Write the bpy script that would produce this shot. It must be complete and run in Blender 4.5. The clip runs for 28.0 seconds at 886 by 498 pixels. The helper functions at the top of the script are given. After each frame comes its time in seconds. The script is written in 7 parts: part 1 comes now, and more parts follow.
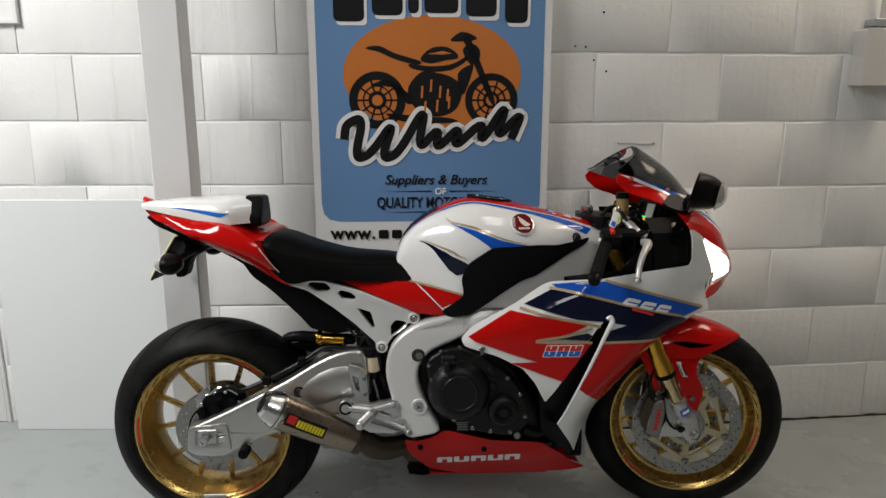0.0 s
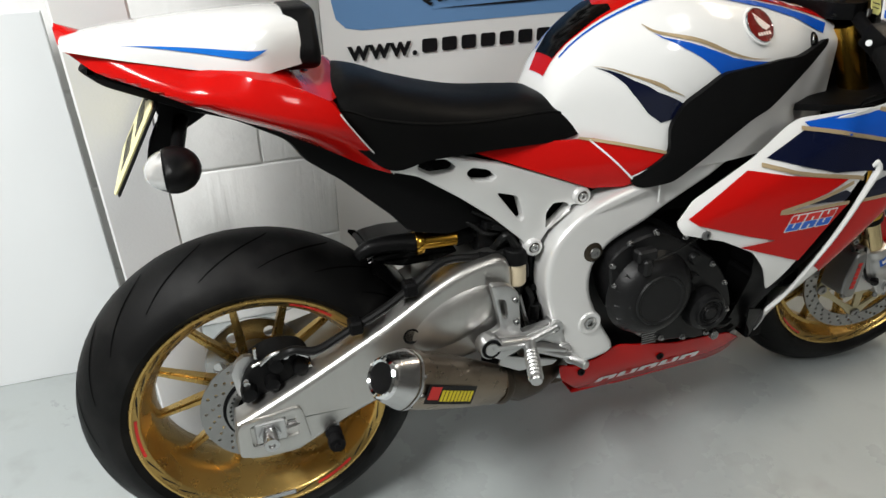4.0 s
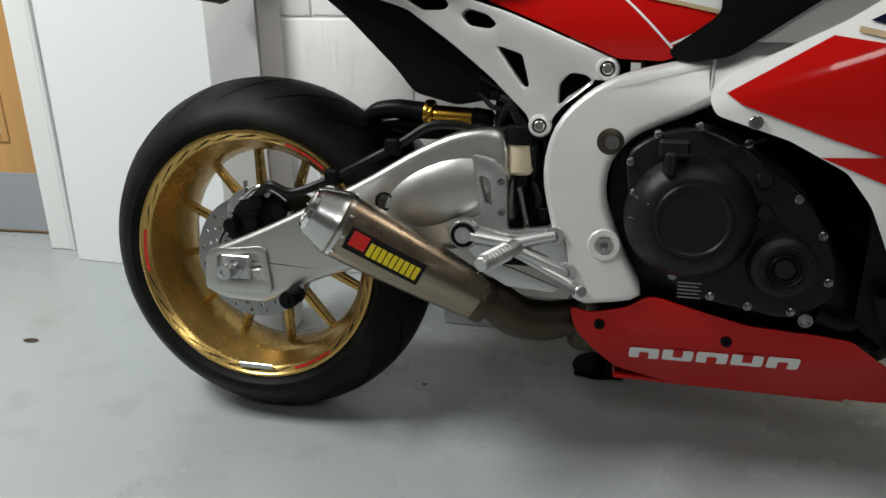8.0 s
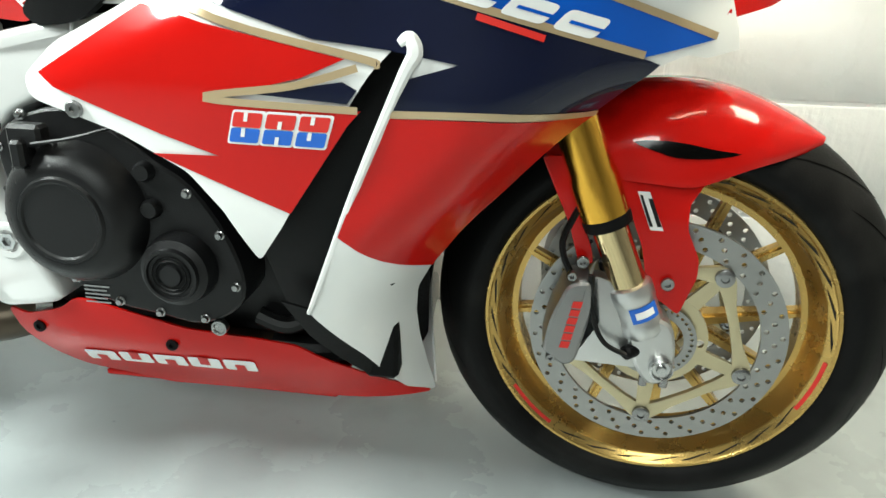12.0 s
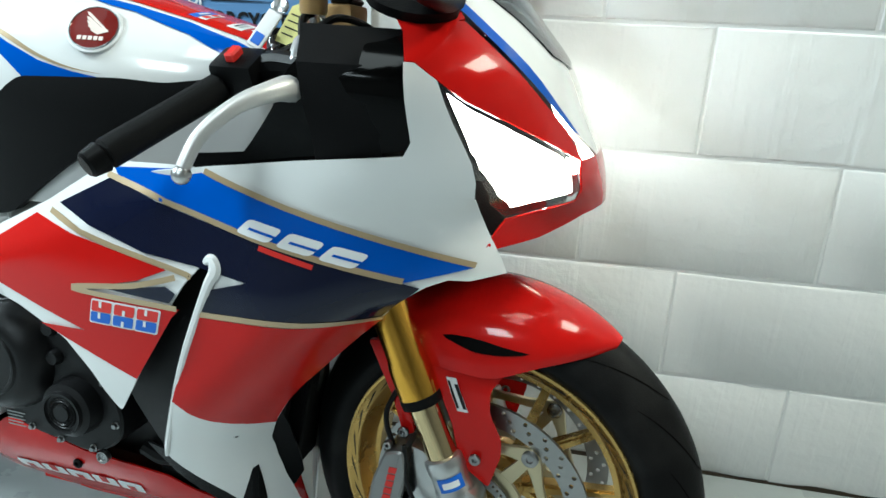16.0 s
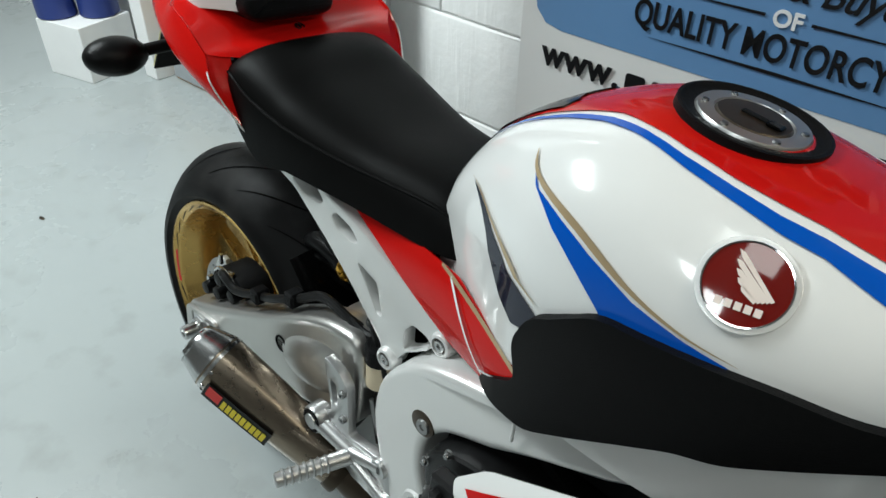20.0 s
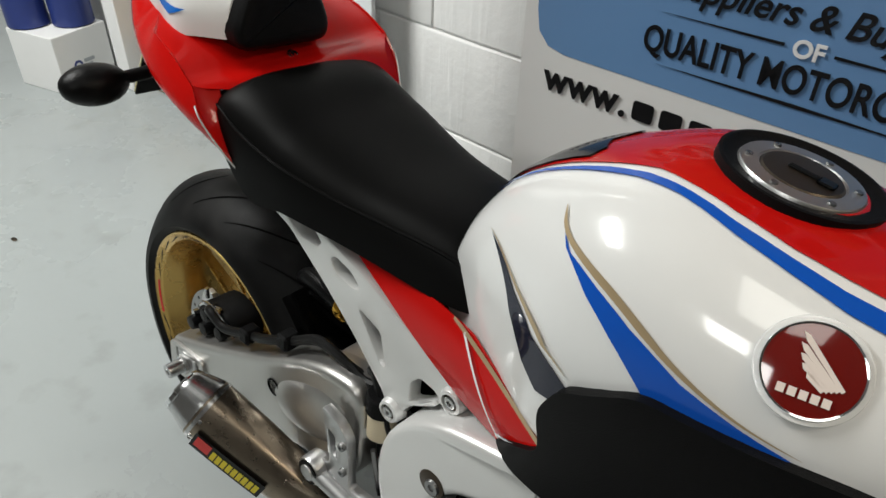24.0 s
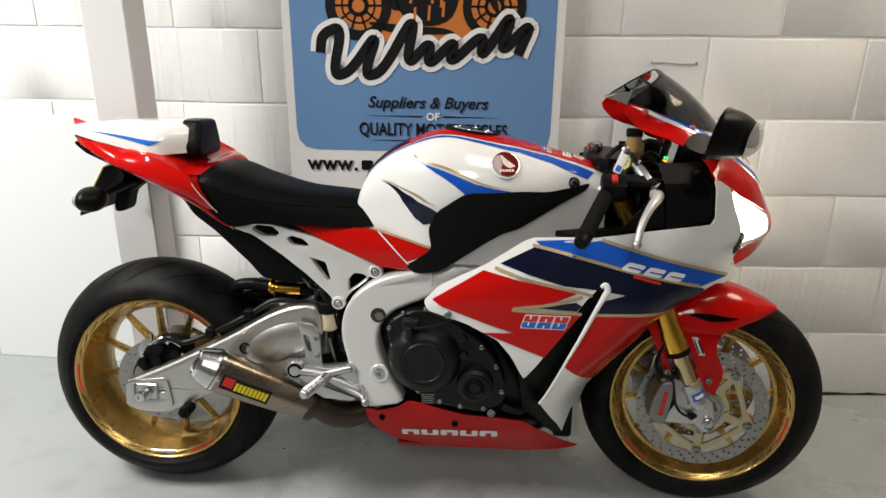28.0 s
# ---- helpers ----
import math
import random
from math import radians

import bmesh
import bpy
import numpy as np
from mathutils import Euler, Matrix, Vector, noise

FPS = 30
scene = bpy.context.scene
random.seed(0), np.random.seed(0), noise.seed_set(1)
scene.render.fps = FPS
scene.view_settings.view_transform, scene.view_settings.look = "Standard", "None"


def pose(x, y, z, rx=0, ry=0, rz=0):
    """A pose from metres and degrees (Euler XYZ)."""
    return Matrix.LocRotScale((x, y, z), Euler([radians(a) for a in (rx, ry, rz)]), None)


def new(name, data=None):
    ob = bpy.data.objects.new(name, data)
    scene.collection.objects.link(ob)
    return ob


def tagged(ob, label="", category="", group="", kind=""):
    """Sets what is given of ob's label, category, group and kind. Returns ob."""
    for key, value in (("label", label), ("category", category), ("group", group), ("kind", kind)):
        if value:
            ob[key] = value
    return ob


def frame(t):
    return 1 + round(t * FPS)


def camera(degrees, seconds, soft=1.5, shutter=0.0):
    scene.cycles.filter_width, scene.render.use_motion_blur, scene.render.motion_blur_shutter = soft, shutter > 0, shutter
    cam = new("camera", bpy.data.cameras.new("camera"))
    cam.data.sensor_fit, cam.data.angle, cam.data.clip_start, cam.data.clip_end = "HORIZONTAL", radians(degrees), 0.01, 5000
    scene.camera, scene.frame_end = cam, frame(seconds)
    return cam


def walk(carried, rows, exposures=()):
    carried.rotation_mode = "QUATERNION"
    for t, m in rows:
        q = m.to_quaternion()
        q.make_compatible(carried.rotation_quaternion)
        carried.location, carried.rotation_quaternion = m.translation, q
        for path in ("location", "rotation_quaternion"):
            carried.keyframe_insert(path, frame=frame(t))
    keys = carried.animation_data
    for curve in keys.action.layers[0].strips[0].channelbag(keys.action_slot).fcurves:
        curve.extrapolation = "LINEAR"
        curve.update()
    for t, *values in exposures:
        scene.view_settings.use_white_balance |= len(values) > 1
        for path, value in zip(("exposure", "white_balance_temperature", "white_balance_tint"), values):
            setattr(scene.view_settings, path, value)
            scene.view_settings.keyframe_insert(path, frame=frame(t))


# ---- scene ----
cam = camera(64.0, 28.0)
METRES, EYE, TILT, LEAN, TURN = 5.956, 1.2915, -13.0, 0.0, -6.3
ROWS = [
    (0.0, 0.0, 0.0, 0.0, 0.0, 0.0, -0.0),
    (0.5, -0.001, 0.0032, -0.0001, -1.19, -1.67, -0.31),
    (1.0, -0.0066, 0.0247, 0.0012, -0.64, -6.41, -1.26),
    (1.5, -0.0146, 0.0612, 0.0062, -0.26, -11.98, -0.24),
    (2.0, -0.0304, 0.0883, 0.0091, -0.38, -15.8, -1.38),
    (2.5, -0.0564, 0.1079, 0.0173, -3.69, -15.71, 0.85),
    (4.5, -0.1123, 0.1559, 0.0236, -18.38, -20.64, 3.33),
    (5.0, -0.1129, 0.1524, 0.0194, -18.2, -21.02, 2.87),
    (5.5, -0.099, 0.157, 0.014, -11.3, -20.27, 0.25),
    (6.0, -0.0677, 0.1635, 0.0025, -0.02, -21.06, -4.6),
    (6.5, -0.062, 0.1634, -0.0175, 3.54, -19.22, -4.21),
    (7.0, -0.0546, 0.1566, -0.0325, 9.89, -12.04, -4.34),
    (7.5, -0.0333, 0.1571, -0.0485, 12.63, -7.64, -3.35),
    (8.0, -0.0064, 0.159, -0.0554, 14.78, -7.34, -3.09),
    (8.5, 0.016, 0.1638, -0.0514, 13.71, -8.05, -4.52),
    (9.0, 0.0267, 0.177, -0.0439, 12.35, -7.78, -4.6),
    (9.5, 0.0314, 0.1908, -0.0389, 14.12, -9.08, -4.88),
    (10.0, 0.0384, 0.1974, -0.0356, 17.16, -9.57, -5.26),
    (10.5, 0.0491, 0.2005, -0.0326, 18.85, -9.78, -5.12),
    (11.0, 0.0646, 0.2007, -0.0306, 16.21, -9.86, -4.31),
    (11.5, 0.0816, 0.2019, -0.0313, 12.59, -11.13, -3.56),
    (12.0, 0.0964, 0.2074, -0.034, 8.84, -14.56, -3.45),
    (12.5, 0.1063, 0.224, -0.037, 2.86, -14.96, -4.89),
    (14.5, 0.1434, 0.2387, -0.0603, 10.04, -10.86, -4.73),
    (15.0, 0.1472, 0.2288, -0.0524, 12.22, -11.17, -5.56),
    (15.5, 0.1508, 0.2156, -0.0314, 14.48, -10.55, -5.09),
    (16.0, 0.1532, 0.201, -0.0031, 17.31, -8.99, -5.94),
    (16.5, 0.154, 0.1884, 0.019, 20.46, -9.41, -6.71),
    (17.0, 0.1515, 0.1867, 0.0341, 22.53, -10.0, -8.5),
    (17.5, 0.1551, 0.1871, 0.0357, 25.25, -12.26, -8.35),
    (18.0, 0.1553, 0.1901, 0.033, 30.76, -15.37, -10.87),
    (18.5, 0.1257, 0.1983, 0.0358, 35.3, -16.7, -11.16),
    (19.0, 0.0951, 0.2089, 0.0394, 35.25, -18.38, -10.14),
    (19.5, 0.0735, 0.2309, 0.0435, 41.39, -22.07, -9.21),
    (20.0, 0.0592, 0.2456, 0.0463, 46.61, -27.51, -10.26),
    (20.5, 0.0498, 0.2498, 0.047, 46.15, -29.5, -10.99),
    (21.0, 0.0446, 0.2505, 0.0482, 45.63, -28.6, -10.88),
    (21.5, 0.0459, 0.2496, 0.0482, 45.68, -27.86, -10.45),
    (23.5, 0.0457, 0.2493, 0.0488, 45.32, -27.16, -10.61),
    (24.0, 0.0462, 0.2495, 0.0488, 44.85, -27.07, -10.65),
    (24.5, 0.0459, 0.2491, 0.049, 45.26, -26.84, -10.94),
    (25.0, 0.0456, 0.2491, 0.0492, 45.24, -26.8, -10.65),
    (25.5, 0.045, 0.248, 0.0495, 44.07, -26.63, -10.54),
    (26.0, 0.0381, 0.2364, 0.0475, 32.63, -24.71, -6.94),
    (26.5, 0.04, 0.2023, 0.0399, 20.57, -19.4, -4.21),
    (27.0, 0.0448, 0.1542, 0.0315, 12.11, -14.86, -3.49),
    (27.5, 0.037, 0.1027, 0.0202, 5.85, -12.8, -1.34),
    (28.0, 0.0408, 0.058, 0.0129, 5.95, -7.23, -1.8),
]
EXPOSURES = [
    (0.0, -0.5, 6500, 10), (1.0, -0.55, 6500, 10), (2.0, -0.25, 6250, 5), (5.0, 0.1, 6450, 9), (6.0, 0.1, 6400, 8), (7.0, -0.12, 6350, 7), (8.0, -0.24, 6350, 6), (9.0, 0.3, 6400, 4), (10.0, 0.9, 6400, 1),
    (11.0, 1.02, 6350, 1), (12.0, 1.26, 6150, -3), (14.5, 1.3, 5900, -1), (15.0, 1.3, 5550, -3), (16.0, 0.7, 5450, -6), (17.0, 0.2, 5550, -5), (18.0, 0.25, 5800, -5), (19.0, 0.2, 5700, -3), (20.0, -0.08, 5950, 0),
    (21.5, -0.2, 6300, 4), (23.5, -0.26, 6400, 6), (25.0, -0.27, 6500, 7), (26.0, -0.3, 6500, 7), (26.5, -0.12, 6500, 6), (27.0, 0.24, 6450, 5), (28.0, 0.13, 6700, 10),
]
walk(cam, [(t, pose(0, 0, EYE, TILT, LEAN, TURN) @ pose(METRES * x, METRES * y, METRES * z, 90 + pitch, roll, yaw)) for t, x, y, z, yaw, pitch, roll in ROWS], EXPOSURES)

# ---- light ----
world = bpy.data.worlds.new("world")
scene.world = world
world.use_nodes = True
world.node_tree.nodes["Background"].inputs[0].default_value = (0.9, 0.95, 1.0, 1)
world.node_tree.nodes["Background"].inputs[1].default_value = 0.006


def area_lamp(name, x, y, z, sx, sy, power, colour, rx=0, ry=0):
    data = bpy.data.lights.new(name, "AREA")
    data.shape, data.size, data.size_y, data.energy, data.color = "RECTANGLE", sx, sy, power, colour
    ob = new(name, data)
    ob.matrix_world = pose(x, y, z, rx, ry, 0)
    return ob


CEILING = 2.75
for lx, ly, lp, lc in ((-2.0, 1.25, 132, (1.0, 0.985, 0.96)), (0.7, 1.05, 9, (1.0, 0.95, 0.88)), (0.3, -1.0, 30, (1.0, 0.98, 0.95)), (2.3, 2.1, 39, (1.0, 0.85, 0.67))):
    area_lamp("panel_lamp", lx, ly, CEILING - 0.03, 0.56, 1.1, lp, lc)


# ---- materials ----
def mat(name, col, rough=0.5, metal=0.0, var=0.08, scale=14.0, bump=0.0, bscale=220.0, coat=0.0, rvar=0.08, stretch=(1, 1, 1), trans=0.0, ior=1.45, spec=0.5, per=0.0, emit=0.0):
    m = bpy.data.materials.new(name)
    m.use_nodes = True
    nt = m.node_tree
    b = nt.nodes["Principled BSDF"]
    tc = nt.nodes.new("ShaderNodeTexCoord")
    mp = nt.nodes.new("ShaderNodeMapping")
    mp.inputs["Scale"].default_value = stretch
    nt.links.new(tc.outputs["Object"], mp.inputs[0])
    n1 = nt.nodes.new("ShaderNodeTexNoise")
    n1.inputs["Scale"].default_value, n1.inputs["Detail"].default_value, n1.inputs["Roughness"].default_value = scale, 8, 0.62
    nt.links.new(mp.outputs[0], n1.inputs["Vector"])
    mix = nt.nodes.new("ShaderNodeMix")
    mix.data_type = "RGBA"
    lo = [max(0, c * (1 - var)) for c in col]
    hi = [min(1, c * (1 + var)) for c in col]
    mix.inputs["A"].default_value, mix.inputs["B"].default_value = (*lo, 1), (*hi, 1)
    nt.links.new(n1.outputs["Fac"], mix.inputs["Factor"])
    out = mix.outputs["Result"]
    if per:
        oi = nt.nodes.new("ShaderNodeObjectInfo")
        hs = nt.nodes.new("ShaderNodeHueSaturation")
        mr = nt.nodes.new("ShaderNodeMapRange")
        mr.inputs["To Min"].default_value, mr.inputs["To Max"].default_value = 1 - per, 1 + per
        nt.links.new(oi.outputs["Random"], mr.inputs["Value"])
        nt.links.new(mr.outputs[0], hs.inputs["Value"])
        nt.links.new(out, hs.inputs["Color"])
        out = hs.outputs[0]
    nt.links.new(out, b.inputs["Base Color"])
    n2 = nt.nodes.new("ShaderNodeTexNoise")
    n2.inputs["Scale"].default_value, n2.inputs["Detail"].default_value = bscale, 4
    nt.links.new(mp.outputs[0], n2.inputs["Vector"])
    rr = nt.nodes.new("ShaderNodeMapRange")
    rr.inputs["To Min"].default_value, rr.inputs["To Max"].default_value = max(0.02, rough - rvar), min(1, rough + rvar)
    nt.links.new(n1.outputs["Fac"], rr.inputs["Value"])
    nt.links.new(rr.outputs[0], b.inputs["Roughness"])
    b.inputs["Metallic"].default_value = metal
    b.inputs["Specular IOR Level"].default_value = spec
    b.inputs["IOR"].default_value = ior
    if coat:
        b.inputs["Coat Weight"].default_value, b.inputs["Coat Roughness"].default_value = coat, 0.04
    if trans:
        b.inputs["Transmission Weight"].default_value = trans
    if emit:
        b.inputs["Emission Color"].default_value, b.inputs["Emission Strength"].default_value = (*col, 1), emit
    if bump:
        bp = nt.nodes.new("ShaderNodeBump")
        bp.inputs["Strength"].default_value, bp.inputs["Distance"].default_value = bump, 0.004
        nt.links.new(n2.outputs["Fac"], bp.inputs["Height"])
        nt.links.new(bp.outputs[0], b.inputs["Normal"])
    return m


WHITE = mat("pearl_white_paint", (0.80, 0.80, 0.79), 0.18, coat=0.9, var=0.02, rvar=0.04)
RED = mat("red_paint", (0.47, 0.005, 0.004), 0.2, coat=0.4, var=0.05, rvar=0.04, spec=0.06)
BLUE = mat("blue_paint", (0.008, 0.085, 0.47), 0.2, coat=0.65, var=0.05, rvar=0.04, spec=0.05)
NAVY = mat("navy_paint", (0.004, 0.006, 0.022), 0.2, coat=0.65, var=0.08, rvar=0.04, spec=0.05)
GOLD_LINE = mat("champagne_line", (0.45, 0.34, 0.20), 0.3, 0.3, coat=0.5)
BLACK = mat("black_plastic", (0.0035, 0.0035, 0.0037), 0.36, var=0.15, bump=0.15, bscale=600, spec=0.13)
MATT = mat("matt_black_plastic", (0.0045, 0.0045, 0.0048), 0.5, var=0.15, bump=0.25, bscale=900, spec=0.1)
GLOSS = mat("gloss_black", (0.002, 0.002, 0.002), 0.12, spec=0.14)
SEAT = mat("seat_vinyl", (0.0035, 0.0035, 0.0035), 0.42, var=0.15, bump=0.12, bscale=900, spec=0.06)
CASE = mat("black_engine_case", (0.0085, 0.0085, 0.009), 0.34, 0.1, var=0.15, bump=0.15, bscale=700, spec=0.3)
SILVER = mat("silver_frame_paint", (0.72, 0.72, 0.71), 0.34, 0.4, var=0.03, bump=0.03, bscale=400)
BRUSHED = mat("brushed_aluminium", (0.56, 0.55, 0.53), 0.38, 1.0, var=0.06, stretch=(14, 1, 1.5), scale=6, rvar=0.06)
ALLOY = mat("cast_alloy", (0.58, 0.58, 0.58), 0.36, 1.0, var=0.06, bump=0.03, bscale=300)
LEVER = mat("satin_lever_alloy", (0.66, 0.65, 0.63), 0.42, 0.55, var=0.05)
STEEL = mat("machined_steel", (0.55, 0.55, 0.55), 0.24, 1.0, var=0.1)
CALIPER = mat("grey_caliper", (0.26, 0.26, 0.26), 0.36, 0.8, var=0.1, bump=0.05)
DISC = mat("brake_disc_steel", (0.33, 0.33, 0.325), 0.36, 1.0, var=0.1, scale=40)
CHROME = mat("chrome", (0.85, 0.86, 0.87), 0.07, 1.0, var=0.03, rvar=0.02)
TITAN = mat("titanium", (0.30, 0.25, 0.195), 0.29, 1.0, var=0.14, stretch=(1, 10, 10), scale=9)
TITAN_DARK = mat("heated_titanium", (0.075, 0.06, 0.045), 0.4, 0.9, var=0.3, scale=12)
GOLD = mat("gold_wheel_paint", (0.54, 0.36, 0.115), 0.27, 0.85, var=0.08, bump=0.04)
GOLD_ANO = mat("gold_anodised", (0.75, 0.42, 0.06), 0.22, 1.0, var=0.05)
FORK_TUBE = mat("gold_fork_tube", (0.62, 0.50, 0.28), 0.12, 1.0, var=0.04)
CARRIER = mat("pale_gold_carrier", (0.52, 0.46, 0.30), 0.35, 0.8, var=0.06)
RUBBER = mat("tyre_rubber", (0.004, 0.004, 0.0041), 0.5, var=0.4, scale=6, bump=0.12, bscale=500, rvar=0.14, spec=0.13)
GROOVE = mat("tread_groove_black", (0.001, 0.001, 0.001), 0.8, spec=0.05)
HOSE = mat("black_hose", (0.006, 0.006, 0.006), 0.4, var=0.1, spec=0.2)
SMOKE = mat("smoked_screen", (0.30, 0.31, 0.31), 0.03, trans=1.0, var=0.02, rvar=0.01, ior=1.2)
GLASS = mat("clear_lens", (0.97, 0.98, 1.0), 0.03, trans=1.0, var=0.0, rvar=0.01)
LAMP = mat("lit_headlight", (1.0, 0.86, 0.68), 0.2, var=0.0, emit=10.0)
MIRROR = mat("mirror_glass", (0.30, 0.31, 0.33), 0.02, 1.0, var=0.0, rvar=0.01)
YELLOW = mat("yellow_label", (0.75, 0.62, 0.02), 0.45)
PALE_YELLOW = mat("yellow_tag_card", (0.80, 0.76, 0.28), 0.55)
PLATE = mat("yellow_plate", (0.82, 0.76, 0.42), 0.4)
EMBLEM_RED = mat("emblem_red", (0.15, 0.008, 0.006), 0.1, coat=1.0)
EMBLEM_WING = mat("emblem_wing", (0.80, 0.70, 0.64), 0.3, var=0.04)
DASH = mat("dash_display", (0.40, 0.41, 0.39), 0.25, var=0.05, coat=0.5)
DASH_GREEN = mat("green_dash_lamp", (0.05, 0.9, 0.2), 0.4, var=0.0, emit=2.0)
DASH_AMBER = mat("amber_dash_lamp", (1.0, 0.35, 0.02), 0.4, var=0.0, emit=2.0)
DIRTY = mat("brake_fluid_pot", (0.55, 0.47, 0.33), 0.35, var=0.15)
BOLT = mat("bolt_steel", (0.30, 0.30, 0.30), 0.28, 1.0, var=0.1)
BLOCK = mat("white_painted_block", (0.80, 0.80, 0.79), 0.42, var=0.035, scale=4, bump=0.75, bscale=30, per=0.025)
JOINT = mat("white_painted_mortar", (0.80, 0.80, 0.79), 0.5, var=0.05, scale=6, bump=0.5, bscale=50)
# unseen ceiling and walls: darkened colour holds down the bounced fill light
UNSEEN_GREY = mat("fill_cutting_grey", (0.2, 0.194, 0.184), 0.7, var=0.04, scale=2)
WALLP = mat("white_wall_paint", (0.75, 0.75, 0.74), 0.6, var=0.03, scale=2, bump=0.1)
POST = mat("pale_grey_post_paint", (0.72, 0.72, 0.72), 0.45, var=0.04, scale=3, bump=0.1)
BOARD = mat("white_board", (0.76, 0.78, 0.79), 0.38, var=0.02, scale=2)
WOOD = mat("oak_veneer", (0.48, 0.27, 0.10), 0.4, var=0.25, scale=5, stretch=(7, 7, 0.5), bump=0.05)
KICK = mat("grey_kick_plate", (0.36, 0.38, 0.40), 0.4, 0.3, var=0.05)
NAVY_WRAP = mat("navy_plastic_wrap", (0.02, 0.035, 0.16), 0.3, var=0.1)
CARD = mat("white_carton", (0.74, 0.74, 0.73), 0.5, var=0.03)
BANNER_WHITE = mat("banner_white", (0.74, 0.74, 0.73), 0.42, var=0.02, scale=3)
BANNER_BLUE = mat("banner_blue", (0.13, 0.26, 0.48), 0.42, var=0.03, scale=3)
ORANGE = mat("banner_orange", (0.55, 0.17, 0.03), 0.42, var=0.03)
INK = mat("black_ink", (0.006, 0.006, 0.007), 0.45, spec=0.3)
GREYBOX = mat("grey_enamel", (0.58, 0.57, 0.55), 0.4, var=0.04)
PRINT_WHITE = mat("white_print", (0.78, 0.78, 0.78), 0.4, var=0.02)
PRINT_RED = mat("red_print", (0.60, 0.02, 0.015), 0.4)
PRINT_BLUE = mat("blue_print", (0.02, 0.12, 0.55), 0.4)
SKY_PRINT = mat("bright_blue_paint", (0.012, 0.15, 0.58), 0.2, coat=0.6)


def floor_material():
    m = mat("grey_floor_paint", (0.335, 0.36, 0.36), 0.28, var=0.07, scale=1.3, bump=0.08, bscale=38, rvar=0.12)
    nt = m.node_tree
    b = nt.nodes["Principled BSDF"]
    src = b.inputs["Base Color"].links[0].from_socket
    v = nt.nodes.new("ShaderNodeTexNoise")
    v.inputs["Scale"].default_value, v.inputs["Detail"].default_value = 9, 10
    r = nt.nodes.new("ShaderNodeValToRGB")
    r.color_ramp.elements[0].position, r.color_ramp.elements[1].position = 0.55, 0.95
    tc = nt.nodes.new("ShaderNodeTexCoord")
    nt.links.new(tc.outputs["Object"], v.inputs["Vector"])
    nt.links.new(v.outputs["Fac"], r.inputs[0])
    mix = nt.nodes.new("ShaderNodeMix")
    mix.data_type = "RGBA"
    mix.inputs["B"].default_value = (0.24, 0.255, 0.245, 1)
    nt.links.new(r.outputs[0], mix.inputs["Factor"])
    nt.links.new(src, mix.inputs["A"])
    nt.links.new(mix.outputs["Result"], b.inputs["Base Color"])
    return m


def add_drips(m, strength):
    """Runs of thick paint and shallow pits over a block face."""
    nt = m.node_tree
    b = nt.nodes["Principled BSDF"]
    tc = nt.nodes.new("ShaderNodeTexCoord")
    oi = nt.nodes.new("ShaderNodeObjectInfo")
    off = nt.nodes.new("ShaderNodeVectorMath")
    off.operation = "ADD"
    nt.links.new(tc.outputs["Object"], off.inputs[0])
    mul = nt.nodes.new("ShaderNodeMath")
    mul.operation, mul.inputs[1].default_value = "MULTIPLY", 40
    nt.links.new(oi.outputs["Random"], mul.inputs[0])
    nt.links.new(mul.outputs[0], off.inputs[1])
    mp = nt.nodes.new("ShaderNodeMapping")
    mp.inputs["Scale"].default_value = (15, 1, 1.1)
    nt.links.new(off.outputs[0], mp.inputs[0])
    n = nt.nodes.new("ShaderNodeTexNoise")
    n.inputs["Scale"].default_value, n.inputs["Detail"].default_value = 1.6, 3
    nt.links.new(mp.outputs[0], n.inputs["Vector"])
    r = nt.nodes.new("ShaderNodeValToRGB")
    r.color_ramp.elements[0].position, r.color_ramp.elements[1].position = 0.52, 0.64
    nt.links.new(n.outputs["Fac"], r.inputs[0])
    bp = nt.nodes.new("ShaderNodeBump")
    bp.inputs["Strength"].default_value, bp.inputs["Distance"].default_value = strength, 0.005
    nt.links.new(r.outputs[0], bp.inputs["Height"])
    old = b.inputs["Normal"].links[0].from_socket
    nt.links.new(old, bp.inputs["Normal"])
    nt.links.new(bp.outputs[0], b.inputs["Normal"])


def add_dust(m, col, lo, hi, scale):
    """Pale dust in soft patches."""
    nt = m.node_tree
    b = nt.nodes["Principled BSDF"]
    src = b.inputs["Base Color"].links[0].from_socket
    tc = nt.nodes.new("ShaderNodeTexCoord")
    n = nt.nodes.new("ShaderNodeTexNoise")
    n.inputs["Scale"].default_value, n.inputs["Detail"].default_value = scale, 6
    nt.links.new(tc.outputs["Object"], n.inputs["Vector"])
    r = nt.nodes.new("ShaderNodeValToRGB")
    r.color_ramp.elements[0].position, r.color_ramp.elements[1].position = lo, hi
    nt.links.new(n.outputs["Fac"], r.inputs[0])
    mix = nt.nodes.new("ShaderNodeMix")
    mix.data_type = "RGBA"
    mix.inputs["B"].default_value = (*col, 1)
    nt.links.new(r.outputs[0], mix.inputs["Factor"])
    nt.links.new(src, mix.inputs["A"])
    nt.links.new(mix.outputs["Result"], b.inputs["Base Color"])


DRIP_BLOCK = mat("thickly_painted_block", (0.80, 0.80, 0.79), 0.45, var=0.05, scale=9, bump=0.6, bscale=34, per=0.02)
add_drips(BLOCK, 0.18)
add_drips(DRIP_BLOCK, 0.24)
add_dust(RUBBER, (0.016, 0.0155, 0.015), 0.5, 0.75, 9)
FLOOR = floor_material()


